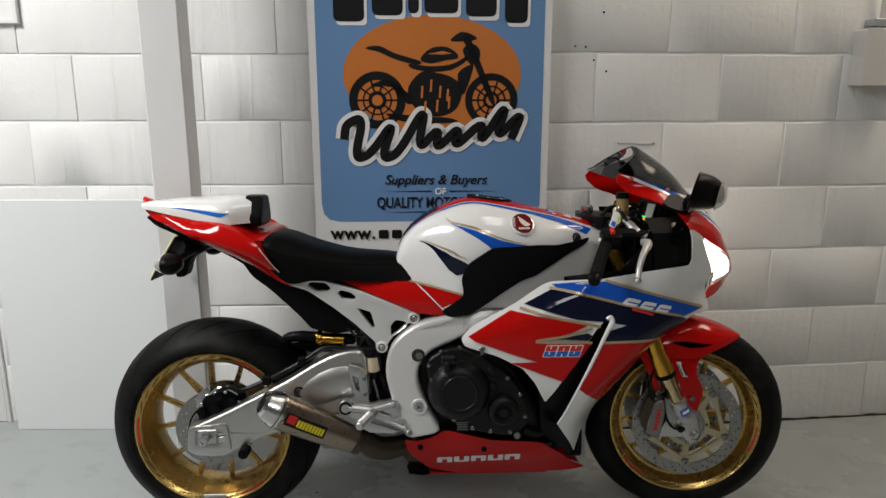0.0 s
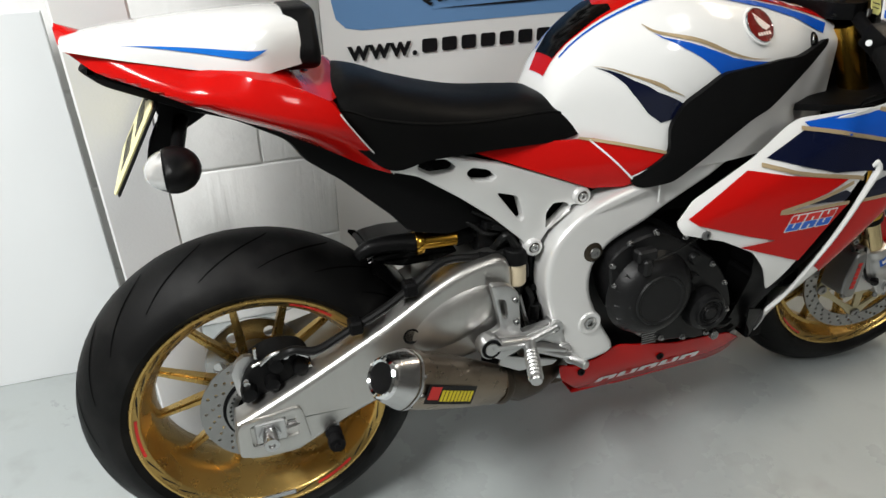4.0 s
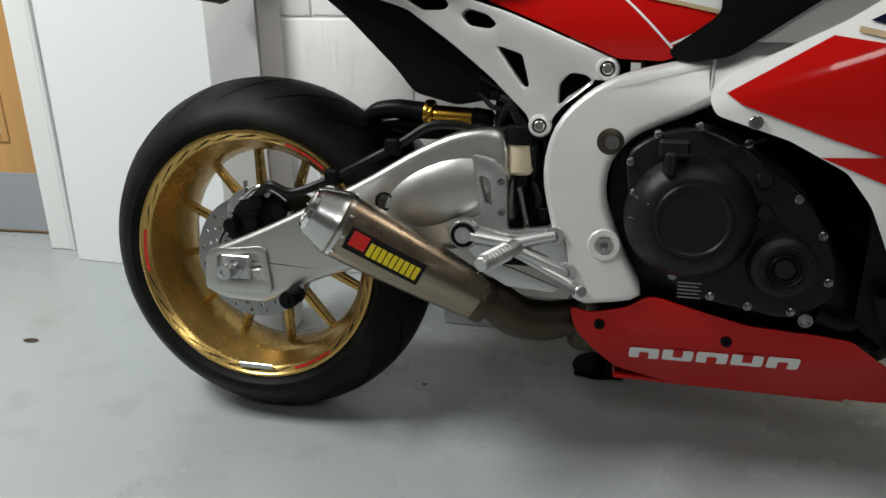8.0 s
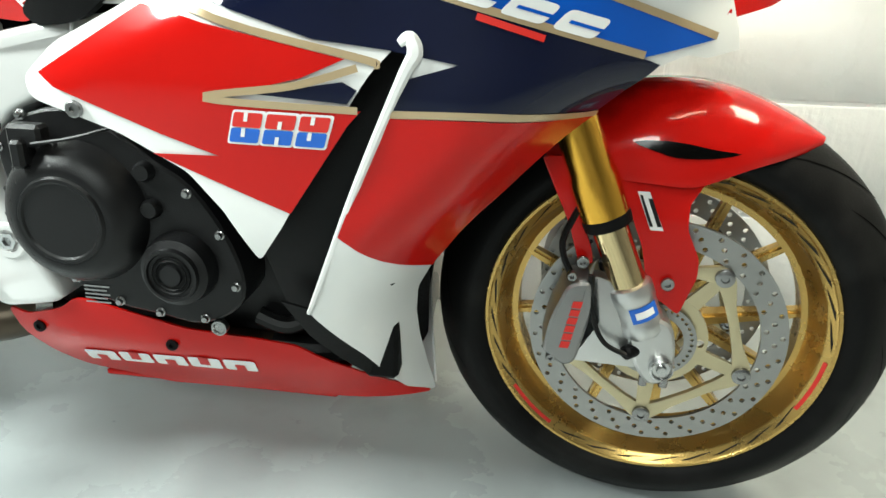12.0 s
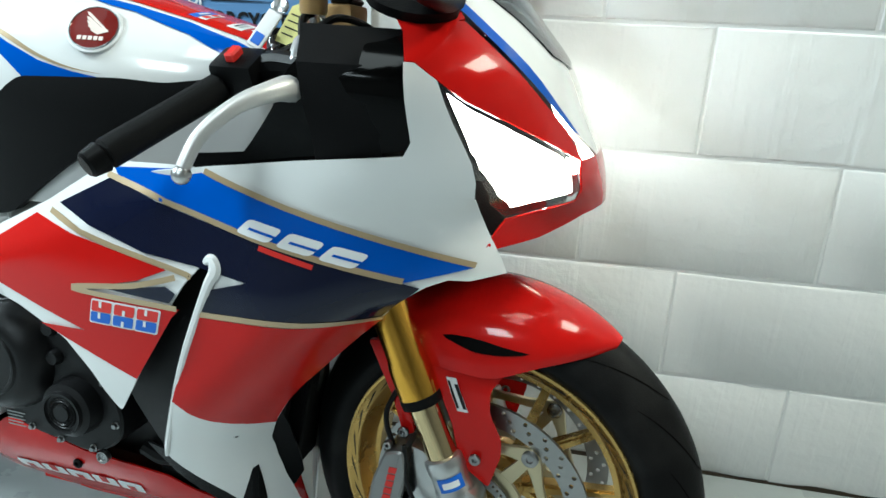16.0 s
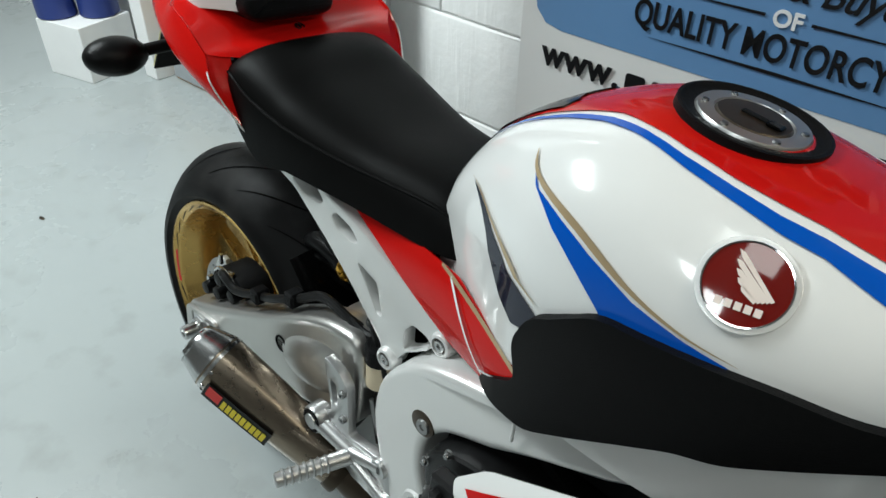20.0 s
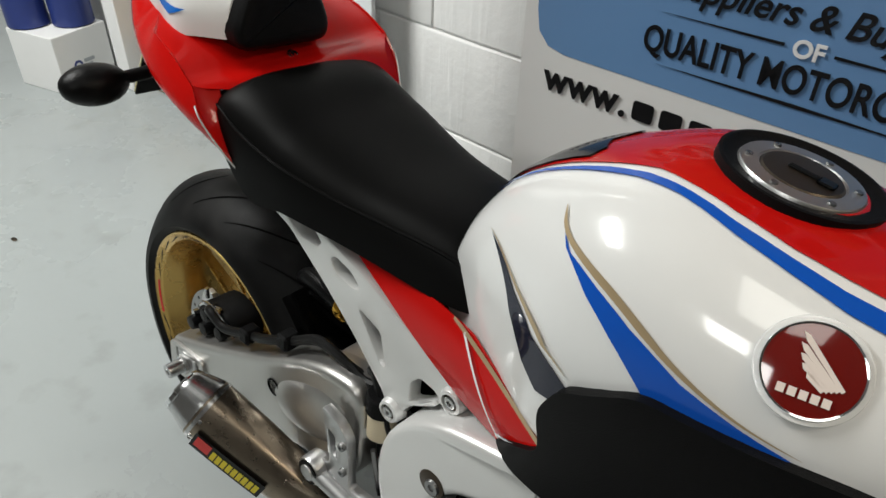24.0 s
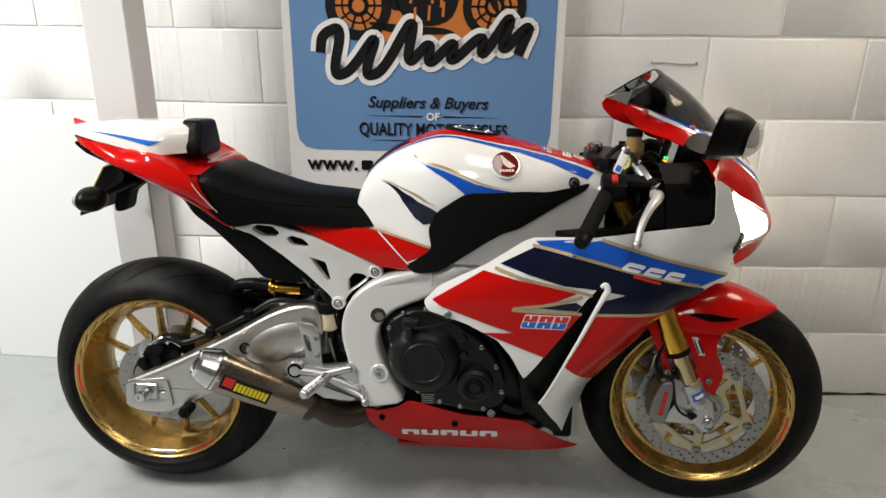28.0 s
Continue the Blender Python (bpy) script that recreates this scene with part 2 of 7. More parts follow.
# ---- mesh helpers ----
def curve(pts):
    """A smooth function through (x, y) pairs."""
    xs, ys = [p[0] for p in pts], [p[1] for p in pts]
    n = len(xs)
    ms = [(ys[min(i + 1, n - 1)] - ys[max(i - 1, 0)]) / (xs[min(i + 1, n - 1)] - xs[max(i - 1, 0)]) for i in range(n)]

    def f(x):
        if x <= xs[0]:
            return ys[0]
        if x >= xs[-1]:
            return ys[-1]
        i = max(j for j in range(n - 1) if xs[j] <= x)
        h = xs[i + 1] - xs[i]
        t = (x - xs[i]) / h
        return (2 * t ** 3 - 3 * t * t + 1) * ys[i] + (t ** 3 - 2 * t * t + t) * h * ms[i] + (3 * t * t - 2 * t ** 3) * ys[i + 1] + (t ** 3 - t * t) * h * ms[i + 1]
    return f


def part(name, bm, material, parent=None, label="", sharp=35.0, m=None):
    """Links a bmesh as one mesh object under a thing or a part."""
    if m is not None:
        bmesh.ops.transform(bm, matrix=m, verts=bm.verts)
    bmesh.ops.recalc_face_normals(bm, faces=bm.faces)
    me = bpy.data.meshes.new(name)
    bm.to_mesh(me)
    bm.free()
    for p in me.polygons:
        p.use_smooth = True
    me.set_sharp_from_angle(angle=radians(sharp))
    me.materials.append(material)
    ob = new(name, me)
    ob.parent = parent
    if label:
        ob["label"] = label
    return ob


def box(x0, x1, y0, y1, z0, z1, bevel=0.0, seg=1):
    bm = bmesh.new()
    bmesh.ops.create_cube(bm, size=1)
    bmesh.ops.transform(bm, matrix=Matrix.LocRotScale(((x0 + x1) / 2, (y0 + y1) / 2, (z0 + z1) / 2), None, (x1 - x0, y1 - y0, z1 - z0)), verts=bm.verts)
    if bevel:
        bmesh.ops.bevel(bm, geom=bm.edges[:], offset=bevel, segments=seg, affect="EDGES", profile=0.6)
    return bm


def merge(*bms):
    """Several bmeshes joined into the first."""
    out = bms[0]
    for b in bms[1:]:
        me = bpy.data.meshes.new("joined")
        b.to_mesh(me)
        b.free()
        out.from_mesh(me)
        bpy.data.meshes.remove(me)
    return out


def smooth_path(pts, n=5, closed=True):
    """Catmull-Rom points through an outline."""
    out, k = [], len(pts)
    for i in range(k if closed else k - 1):
        p = [Vector(pts[(i + j) % k] if closed else pts[min(max(i + j, 0), k - 1)]) for j in (-1, 0, 1, 2)]
        for s in range(n):
            t = s / n
            out.append(0.5 * (2 * p[1] + (p[2] - p[0]) * t + (2 * p[0] - 5 * p[1] + 4 * p[2] - p[3]) * t * t + (3 * p[1] - p[0] - 3 * p[2] + p[3]) * t ** 3))
    if not closed:
        out.append(Vector(pts[-1]))
    return out


def rounded(pts, r=0.008, n=3):
    """An outline with its corners rounded off."""
    out, k = [], len(pts)
    for i in range(k):
        a, b, c = Vector(pts[i - 1]), Vector(pts[i]), Vector(pts[(i + 1) % k])
        d1, d2 = min(r, (a - b).length * 0.45), min(r, (c - b).length * 0.45)
        p, q = b + (a - b).normalized() * d1, b + (c - b).normalized() * d2
        for s in range(n + 1):
            t = s / n
            out.append(p * (1 - t) ** 2 + b * 2 * t * (1 - t) + q * t * t)
    return out


def slab(outline, y0, y1, bevel=0.004, r=0.0, seg=2, holes=(), smooth=0):
    """A plate cut to an outline of (x, z), from y0 (front) to y1 (back), with real holes."""
    pts = smooth_path(outline, smooth) if smooth else (rounded(outline, r) if r else [Vector(p) for p in outline])
    bm = bmesh.new()
    edges = []
    for loop in (pts, *[rounded(h, 0.006) for h in holes]):
        vs = [bm.verts.new((p[0], y0, p[1])) for p in loop]
        edges += [bm.edges.new((vs[i], vs[(i + 1) % len(vs)])) for i in range(len(vs))]
    if holes:
        bmesh.ops.triangle_fill(bm, edges=edges, use_beauty=True)
    else:
        bm.faces.new(bm.verts[:])
    rim = [e for e in bm.edges if len(e.link_faces) == 1]
    res = bmesh.ops.extrude_face_region(bm, geom=bm.faces[:])
    moved = [g for g in res["geom"] if isinstance(g, bmesh.types.BMVert)]
    bmesh.ops.translate(bm, vec=(0, y1 - y0, 0), verts=moved)
    if bevel:
        front = [e for e in rim if e.is_valid]
        bmesh.ops.bevel(bm, geom=front, offset=bevel, segments=seg, affect="EDGES", profile=0.6)
    return bm


def sheet(outline, S, cu, cv, lift=0.0, thick=0.003, smooth=0, r=0.0, mirror=False):
    """A shell over the part of the surface S(u, v) inside an outline of (u, v), cut into cells of cu by cv."""
    pts = smooth_path(outline, smooth) if smooth else (rounded(outline, r) if r else [Vector(p) for p in outline])
    bm = bmesh.new()
    bm.faces.new([bm.verts.new((p[0], p[1], 0)) for p in pts])
    us, vs = [p[0] for p in pts], [p[1] for p in pts]
    for lo, hi, step, no in ((min(us), max(us), cu, (1, 0, 0)), (min(vs), max(vs), cv, (0, 1, 0))):
        k = math.floor(lo / step) + 1
        while k * step < hi - 1e-5:
            bmesh.ops.bisect_plane(bm, geom=bm.verts[:] + bm.edges[:] + bm.faces[:], dist=1e-6, plane_co=(k * step * no[0], k * step * no[1], 0), plane_no=no)
            k += 1
    inner = {}
    for v in bm.verts:
        u, w = v.co.x, v.co.y
        p = Vector(S(u, w))
        a = Vector(S(u + cu * 0.1, w)) - Vector(S(u - cu * 0.1, w))
        b = Vector(S(u, w + cv * 0.1)) - Vector(S(u, w - cv * 0.1))
        n = a.cross(b)
        n = n.normalized() if n.length > 1e-12 else Vector((0, -1, 0))
        inner[v] = (p, n)
    flip = 1.0 if sum(n.y * (1 if p.y > 0 else -1) + 0.3 * n.z for p, n in inner.values()) > 0 else -1.0
    edge = [e for e in bm.edges if len(e.link_faces) == 1]
    for v, (p, n) in inner.items():
        v.co = p + n * flip * lift
    if thick:
        back = {v: bm.verts.new(p + n * flip * (lift - thick)) for v, (p, n) in inner.items()}
        for e in edge:
            a, b = e.verts
            bm.faces.new((a, b, back[b], back[a]))
        for f in [f for f in bm.faces if all(v in inner for v in f.verts)]:
            bm.faces.new([back[v] for v in reversed(f.verts)])
    if mirror:
        for v in bm.verts:
            v.co.y *= -1
    return bm


def strip(path, w, S, cu=0.02, lift=0.0016, n=6, thick=0.0012, taper=0.0):
    """A painted line of width w along a path of (u, v) on the surface S."""
    pts = smooth_path(path, n, closed=False)
    bm = bmesh.new()
    left, right = [], []
    for i, p in enumerate(pts):
        d = pts[min(i + 1, len(pts) - 1)] - pts[max(i - 1, 0)]
        q = Vector((-d.y, d.x)).normalized()
        f = i / (len(pts) - 1)
        k = w / 2 * (min(1, 0.04 + f / taper, 0.04 + (1 - f) / taper) if taper else 1)
        for row, s in ((left, 1), (right, -1)):
            c = p + q * k * s
            a = Vector(S(c.x, c.y))
            nn = (Vector(S(c.x + 0.002, c.y)) - a).cross(Vector(S(c.x, c.y + 0.002)) - a)
            nn = nn.normalized() if nn.length > 1e-12 else Vector((0, -1, 0))
            if nn.y * (1 if a.y > 0 else -1) + 0.3 * nn.z < 0:
                nn = -nn
            row.append(bm.verts.new(a + nn * lift))
    for i in range(len(pts) - 1):
        bm.faces.new((left[i], left[i + 1], right[i + 1], right[i]))
    return bm


def lathe(profile, cx, cz, n=48, closed=False, a0=0.0, a1=360.0):
    """A profile of (radius, y) turned round the axle at (cx, cz)."""
    bm = bmesh.new()
    full = a1 - a0 >= 360
    k = n if full else n + 1
    rings = []
    for i in range(k):
        a = radians(a0 + (a1 - a0) * i / n)
        rings.append([bm.verts.new((cx + r * math.cos(a), y, cz + r * math.sin(a))) for r, y in profile])
    m = len(profile)
    for i in range(n):
        p, q = rings[i], rings[(i + 1) % k]
        for j in range(m if closed else m - 1):
            bm.faces.new((p[j], p[(j + 1) % m], q[(j + 1) % m], q[j]))
    if not closed and full:
        for j in (0, m - 1):
            if profile[j][0] > 1e-4:
                bm.faces.new([ring[j] for ring in rings])
    bmesh.ops.remove_doubles(bm, verts=bm.verts, dist=1e-5)
    return bm


def rod(p, q, r0, r1=None, n=12, cap=0.0):
    """A round bar from p to q, with its ends rounded off by cap."""
    p, q = Vector(p), Vector(q)
    r1 = r0 if r1 is None else r1
    ln = (q - p).length
    prof = [(0, 0), (r0 - cap, 0), (r0, cap), (r1, ln - cap), (r1 - cap, ln), (0, ln)] if cap else [(0, 0), (r0, 0), (r1, ln), (0, ln)]
    bm = lathe(prof, 0, 0, n)
    turn = Vector((0, 1, 0)).rotation_difference((q - p).normalized()).to_matrix().to_4x4()
    bmesh.ops.transform(bm, matrix=Matrix.Translation(p) @ turn, verts=bm.verts)
    return bm


def turned(profile, p, q, n=24):
    """A profile of (radius, distance) turned round the line from p towards q."""
    bm = lathe(profile, 0, 0, n)
    turn = Vector((0, 1, 0)).rotation_difference((Vector(q) - Vector(p)).normalized()).to_matrix().to_4x4()
    bmesh.ops.transform(bm, matrix=Matrix.Translation(p) @ turn, verts=bm.verts)
    return bm


def tube(path, r, n=10, k=6):
    """A hose or pipe swept along a smooth path; r may be a list, one for each point."""
    pts = smooth_path(path, k, closed=False)
    rs = r if isinstance(r, (list, tuple)) else [r] * len(path)
    bm = bmesh.new()
    rings, up = [], Vector((0.1, 0.2, 1))
    for i, p in enumerate(pts):
        d = (pts[min(i + 1, len(pts) - 1)] - pts[max(i - 1, 0)]).normalized()
        s = d.cross(up).normalized()
        up = s.cross(d).normalized()
        f = i / k
        j = min(int(f), len(rs) - 2)
        rad = rs[j] + (rs[j + 1] - rs[j]) * min(1, f - j)
        rings.append([bm.verts.new(p + (s * math.cos(2 * math.pi * a / n) + up * math.sin(2 * math.pi * a / n)) * rad) for a in range(n)])
    for i in range(len(rings) - 1):
        for a in range(n):
            bm.faces.new((rings[i][a], rings[i][(a + 1) % n], rings[i + 1][(a + 1) % n], rings[i + 1][a]))
    bm.faces.new(rings[0])
    bm.faces.new(rings[-1])
    return bm


def socket_bolt(x, y, z, r=0.008, h=0.006):
    """A round bolt head with a sunk hexagon, facing right of the machine."""
    prof = [(r * 0.45, -h * 0.2), (r * 0.45, -h), (r * 0.85, -h), (r, -h * 0.8), (r, 0), (0, 0)]
    bm = lathe([(0, -h * 0.25)] + prof, x, z, 14)
    bmesh.ops.translate(bm, vec=(0, y, 0), verts=bm.verts)
    return bm


def loft(S, u0, u1, v0, v1, nu, nv, cap=True):
    """A body from a surface function: sections along u, each running over v."""
    bm = bmesh.new()
    rows = [[bm.verts.new(S(u0 + (u1 - u0) * i / nu, v0 + (v1 - v0) * j / nv)) for j in range(nv + 1)] for i in range(nu + 1)]
    for i in range(nu):
        for j in range(nv):
            bm.faces.new((rows[i][j], rows[i][j + 1], rows[i + 1][j + 1], rows[i + 1][j]))
    if cap:
        bm.faces.new(rows[0])
        bm.faces.new(rows[-1])
        bmesh.ops.holes_fill(bm, edges=[e for e in bm.edges if len(e.link_faces) == 1], sides=0)
    bmesh.ops.remove_doubles(bm, verts=bm.verts, dist=1e-5)
    return bm


def letters(text, size, material, parent, m, name="lettering", depth=0.0008, shear=0.0, squeeze=1.0, bold=0.0):
    """Words in the built-in font as a flat mesh, lying in x and z, facing -y."""
    cu = bpy.data.curves.new(name, "FONT")
    cu.body, cu.size, cu.extrude, cu.shear, cu.offset = text, size, depth, shear, bold
    cu.align_x = "CENTER"
    ob = bpy.data.objects.new("words", cu)
    scene.collection.objects.link(ob)
    me = bpy.data.meshes.new_from_object(ob.evaluated_get(bpy.context.evaluated_depsgraph_get()))
    bpy.data.objects.remove(ob)
    bpy.data.curves.remove(cu)
    bm = bmesh.new()
    bm.from_mesh(me)
    bpy.data.meshes.remove(me)
    bmesh.ops.transform(bm, matrix=m @ Matrix.Rotation(radians(90), 4, "X") @ Matrix.Diagonal((squeeze, 1, 1, 1)), verts=bm.verts)
    return part(name, bm, material, parent)


# ---- the room ----
COURSE = 0.233
X0, X1, Y0, Y1 = -4.6, 3.2, -3.0, 2.42


def left_wall_y(x):
    return 2.672 - 0.074 * (x + 0.45)


floor_bm = box(X0 - 0.2, X1 + 0.2, Y0 - 0.2, 3.3, -0.12, 0.0)
tagged(part("floor", floor_bm, FLOOR), "smooth grey painted concrete floor with faint scuffs", "floor", kind="structure")
# out-of-view ceiling and walls close the room, dark grey for less fill
tagged(part("ceiling", box(X0 - 0.2, X1 + 0.2, Y0 - 0.2, 3.3, CEILING, CEILING + 0.1), UNSEEN_GREY), "plain unseen ceiling, coloured dark grey to cut bounced light", "ceiling", kind="structure")
tagged(part("wall_south", box(X0 - 0.2, X1 + 0.2, Y0 - 0.2, Y0, 0, CEILING), UNSEEN_GREY), "plain unseen wall, coloured dark grey to cut bounced light", "wall", kind="structure")
tagged(part("wall_east", box(X1, X1 + 0.2, Y0, 3.1, 0, CEILING), UNSEEN_GREY), "plain unseen wall, coloured dark grey to cut bounced light", "wall", kind="structure")
tagged(part("wall_west", box(X0 - 0.2, X0, Y0, 3.3, 0, CEILING), UNSEEN_GREY), "plain unseen wall, coloured dark grey to cut bounced light", "wall", kind="structure")
for lx, ly in ((-2.0, 1.25), (-0.5, 1.2), (-1.6, -1.8), (2.2, 1.75)):
    lamp = tagged(new("ceiling_light"), "slim white rectangular ceiling light panel", "light", "ceiling lights")
    lamp.location = (lx, ly, CEILING)
    part("frame", merge(box(-0.31, -0.285, -0.58, 0.58, -0.025, 0), box(0.285, 0.31, -0.58, 0.58, -0.025, 0), box(-0.285, 0.285, -0.58, -0.555, -0.025, 0), box(-0.285, 0.285, 0.555, 0.58, -0.025, 0)), WALLP, lamp)
    part("diffuser", box(-0.284, 0.284, -0.554, 0.554, -0.016, -0.01), WALLP, lamp, "white diffuser")

wall_right = tagged(part("wall_north", box(0.25, X1, Y1 + 0.0022, Y1 + 0.25, 0, CEILING), JOINT), "white painted blockwork wall with recessed mortar joints", "wall", kind="structure")
left_bm = box(-1.42, 0.25, 0.0035, 0.25, 0, CEILING)
left_m = Matrix.Translation((0, left_wall_y(0), 0)) @ Matrix.Rotation(math.atan(-0.074), 4, "Z")
wall_left = tagged(part("wall_north_2", left_bm, JOINT), "white painted blockwork wall set further back", "wall", kind="structure")
wall_left.matrix_world = left_m


def block_mesh(w, seed, material):
    rng = random.Random(seed)
    g, gx = 0.003, 0.002
    bm = box(gx, w - gx, 0.0, 0.03, g, COURSE - g)
    bmesh.ops.subdivide_edges(bm, edges=[e for e in bm.edges if abs(e.verts[0].co.x - e.verts[1].co.x) > 0.01], cuts=2)
    front = [e for e in bm.edges if len(e.link_faces) == 2 and any(f.normal.y < -0.9 for f in e.link_faces) and any(f.normal.y > -0.5 for f in e.link_faces)]
    bmesh.ops.bevel(bm, geom=front, offset=0.0045, segments=3, affect="EDGES", profile=0.5)
    for v in bm.verts:
        v.co.x += rng.uniform(-0.0012, 0.0012)
        v.co.z += rng.uniform(-0.0015, 0.0015)
        v.co.y += rng.uniform(-0.0006, 0.0006)
    me = bpy.data.meshes.new("block")
    bm.to_mesh(me)
    bm.free()
    for p in me.polygons:
        p.use_smooth = True
    me.set_sharp_from_angle(angle=radians(50))
    me.materials.append(material)
    return me


BLOCKS = {}


def lay_blocks(parent, x0, x1, y, first, second, rows, material):
    for c in range(rows):
        start = (first, second)[c % 2]
        x = start - math.ceil((start - x0) / 0.45) * 0.45
        while x < x1 - 0.02:
            a, b = max(x, x0), min(x + 0.45, x1)
            if b - a > 0.03:
                key = (round(b - a, 2), random.randrange(3), material.name)
                if key not in BLOCKS:
                    BLOCKS[key] = block_mesh(b - a, len(BLOCKS), material)
                ob = new("block", BLOCKS[key])
                ob.parent = parent
                ob.location = (a, y - random.uniform(0, 0.0015), c * COURSE)
            x += 0.45


# ---- roller banner ----
banner = tagged(new("roller_banner"), "tall blue and white printed roller banner standing against the wall", "banner")
banner.matrix_world = pose(0.225, 2.408, 0, 0, 0, -4.2)
W2 = 0.399
part("base", box(-W2 - 0.01, W2 + 0.01, -0.05, 0.09, 0.0, 0.07, 0.012, 2), ALLOY, banner, "silver cassette base")
part("pole", rod((0, 0.03, 0.06), (0, 0.03, 2.02), 0.01), ALLOY, banner)
part("top_rail", box(-W2, W2, -0.006, 0.016, 2.0, 2.03, 0.004), ALLOY, banner)
part("sheet", box(-W2, W2, 0.0, 0.002, 0.06, 2.0), BANNER_WHITE, banner, "white glossy printed sheet")


def flat(outline, y, r=0.0, smooth=0):
    return slab(outline, y, y + 0.0006, bevel=0, r=r, smooth=smooth)


part("blue_panel", flat([(-0.375, 0.833), (0.375, 0.833), (0.375, 1.96), (-0.375, 1.96)], -0.001, r=0.06), BANNER_BLUE, banner, "blue panel with rounded corners")
part("orange_disc", flat([(0.005 + 0.295 * math.cos(a * math.pi / 24), 1.325 + 0.19 * math.sin(a * math.pi / 24)) for a in range(48)], -0.002), ORANGE, banner, "orange oval")


def ink_ring(cx, cz, r0, r1):
    bm = lathe([(r0, -0.003), (r1, -0.003), (r1, -0.0024), (r0, -0.0024)], cx, cz, 32, closed=True)
    return bm


WZ = 1.243
drawing = merge(ink_ring(-0.178, WZ, 0.066, 0.094), ink_ring(-0.178, WZ, 0.018, 0.03), ink_ring(-0.178, WZ, 0.044, 0.049), ink_ring(0.202, WZ, 0.064, 0.088), ink_ring(0.202, WZ, 0.018, 0.028), ink_ring(0.202, WZ, 0.042, 0.048))
for a in range(10):
    for cx in (-0.178, 0.202):
        d = Vector((math.cos(a * 0.628), math.sin(a * 0.628)))
        n = Vector((-d.y, d.x)) * 0.003
        drawing = merge(drawing, flat([(cx + d.x * 0.02 + n.x, WZ + d.y * 0.02 + n.y), (cx + d.x * 0.067 + n.x, WZ + d.y * 0.067 + n.y), (cx + d.x * 0.067 - n.x, WZ + d.y * 0.067 - n.y), (cx + d.x * 0.02 - n.x, WZ + d.y * 0.02 - n.y)], -0.003))
SHAPES = (
    [(-0.035, 1.375), (0.0, 1.41), (0.05, 1.415), (0.085, 1.395), (0.088, 1.378), (0.05, 1.372), (0.0, 1.362)],
    [(-0.215, 1.41), (-0.17, 1.418), (-0.12, 1.395), (-0.06, 1.378), (-0.03, 1.366), (-0.05, 1.358), (-0.12, 1.376), (-0.17, 1.398)],
    [(-0.075, 1.285), (-0.03, 1.335), (0.03, 1.33), (0.075, 1.315), (0.105, 1.28), (0.085, 1.215), (0.03, 1.19), (-0.03, 1.2), (-0.065, 1.235)],
    [(-0.2, 1.29), (-0.14, 1.31), (-0.08, 1.27), (-0.06, 1.235), (-0.085, 1.235), (-0.13, 1.285)],
    [(0.105, 1.44), (0.125, 1.452), (0.145, 1.41), (0.212, 1.25), (0.196, 1.24), (0.13, 1.39)],
    [(0.065, 1.435), (0.1, 1.462), (0.14, 1.452), (0.15, 1.438), (0.105, 1.432)],
    [(0.105, 1.405), (0.135, 1.425), (0.162, 1.405), (0.158, 1.37), (0.13, 1.36)],
    [(-0.07, 1.36), (0.0, 1.353), (0.07, 1.36), (0.118, 1.385), (0.12, 1.372), (0.07, 1.342), (0.0, 1.335), (-0.06, 1.345)],
    [(0.09, 1.33), (0.135, 1.36), (0.14, 1.345), (0.115, 1.27), (0.1, 1.27)],
    [(-0.03, 1.19), (0.06, 1.185), (0.09, 1.17), (-0.02, 1.168), (-0.1, 1.175), (-0.15, 1.2)],
)
for shape in SHAPES:
    drawing = merge(drawing, flat(shape, -0.003, smooth=3))
part("drawing", drawing, INK, banner, "black line drawing of a motorcycle")
for gap in [flat([(x - 0.004, z - 0.02), (x + 0.003, z - 0.02), (x + 0.006, z + 0.02), (x - 0.001, z + 0.02)], -0.0038) for x, z in ((-0.03, 1.27), (0.0, 1.29), (0.03, 1.27), (0.055, 1.26), (-0.02, 1.22), (0.02, 1.225), (0.06, 1.235))] + [flat([(-0.01, 1.392), (0.04, 1.402), (0.07, 1.394), (0.04, 1.39)], -0.0038)]:
    part("drawing_gap", gap, ORANGE, banner, "orange gaps inside the drawing")

# the dealer's mark: one waving ribbon under the drawing, and plain bars above it
WAVE = [(-.291, 1.115), (-.285, 1.165), (-.225, 1.19), (-.259, 1.047), (-.206, 1.062), (-.122, 1.178), (-.169, 1.047), (-.113, 1.062), (-.015, 1.231), (-.047, 1.072), (.028, 1.156), (.015, 1.075), (.098, 1.16), (.075, 1.081), (.178, 1.178), (.165, 1.096), (.259, 1.24), (.216, 1.109), (.31, 1.209), (.272, 1.115)]
for turn in range(3):
    WAVE = [WAVE[0]] + [(a[0] * f + b[0] * (1 - f), a[1] * f + b[1] * (1 - f)) for a, b in zip(WAVE, WAVE[1:]) for f in (.78, .22)] + [WAVE[-1]]
for name, w, y, m in (("mark_outline", .058, -.0034, PRINT_WHITE), ("mark_ribbon", .029, -.0042, INK)):
    part(name, strip(WAVE, w, lambda u, v, y=y: (u, y, v), lift=0, n=2), m, banner)
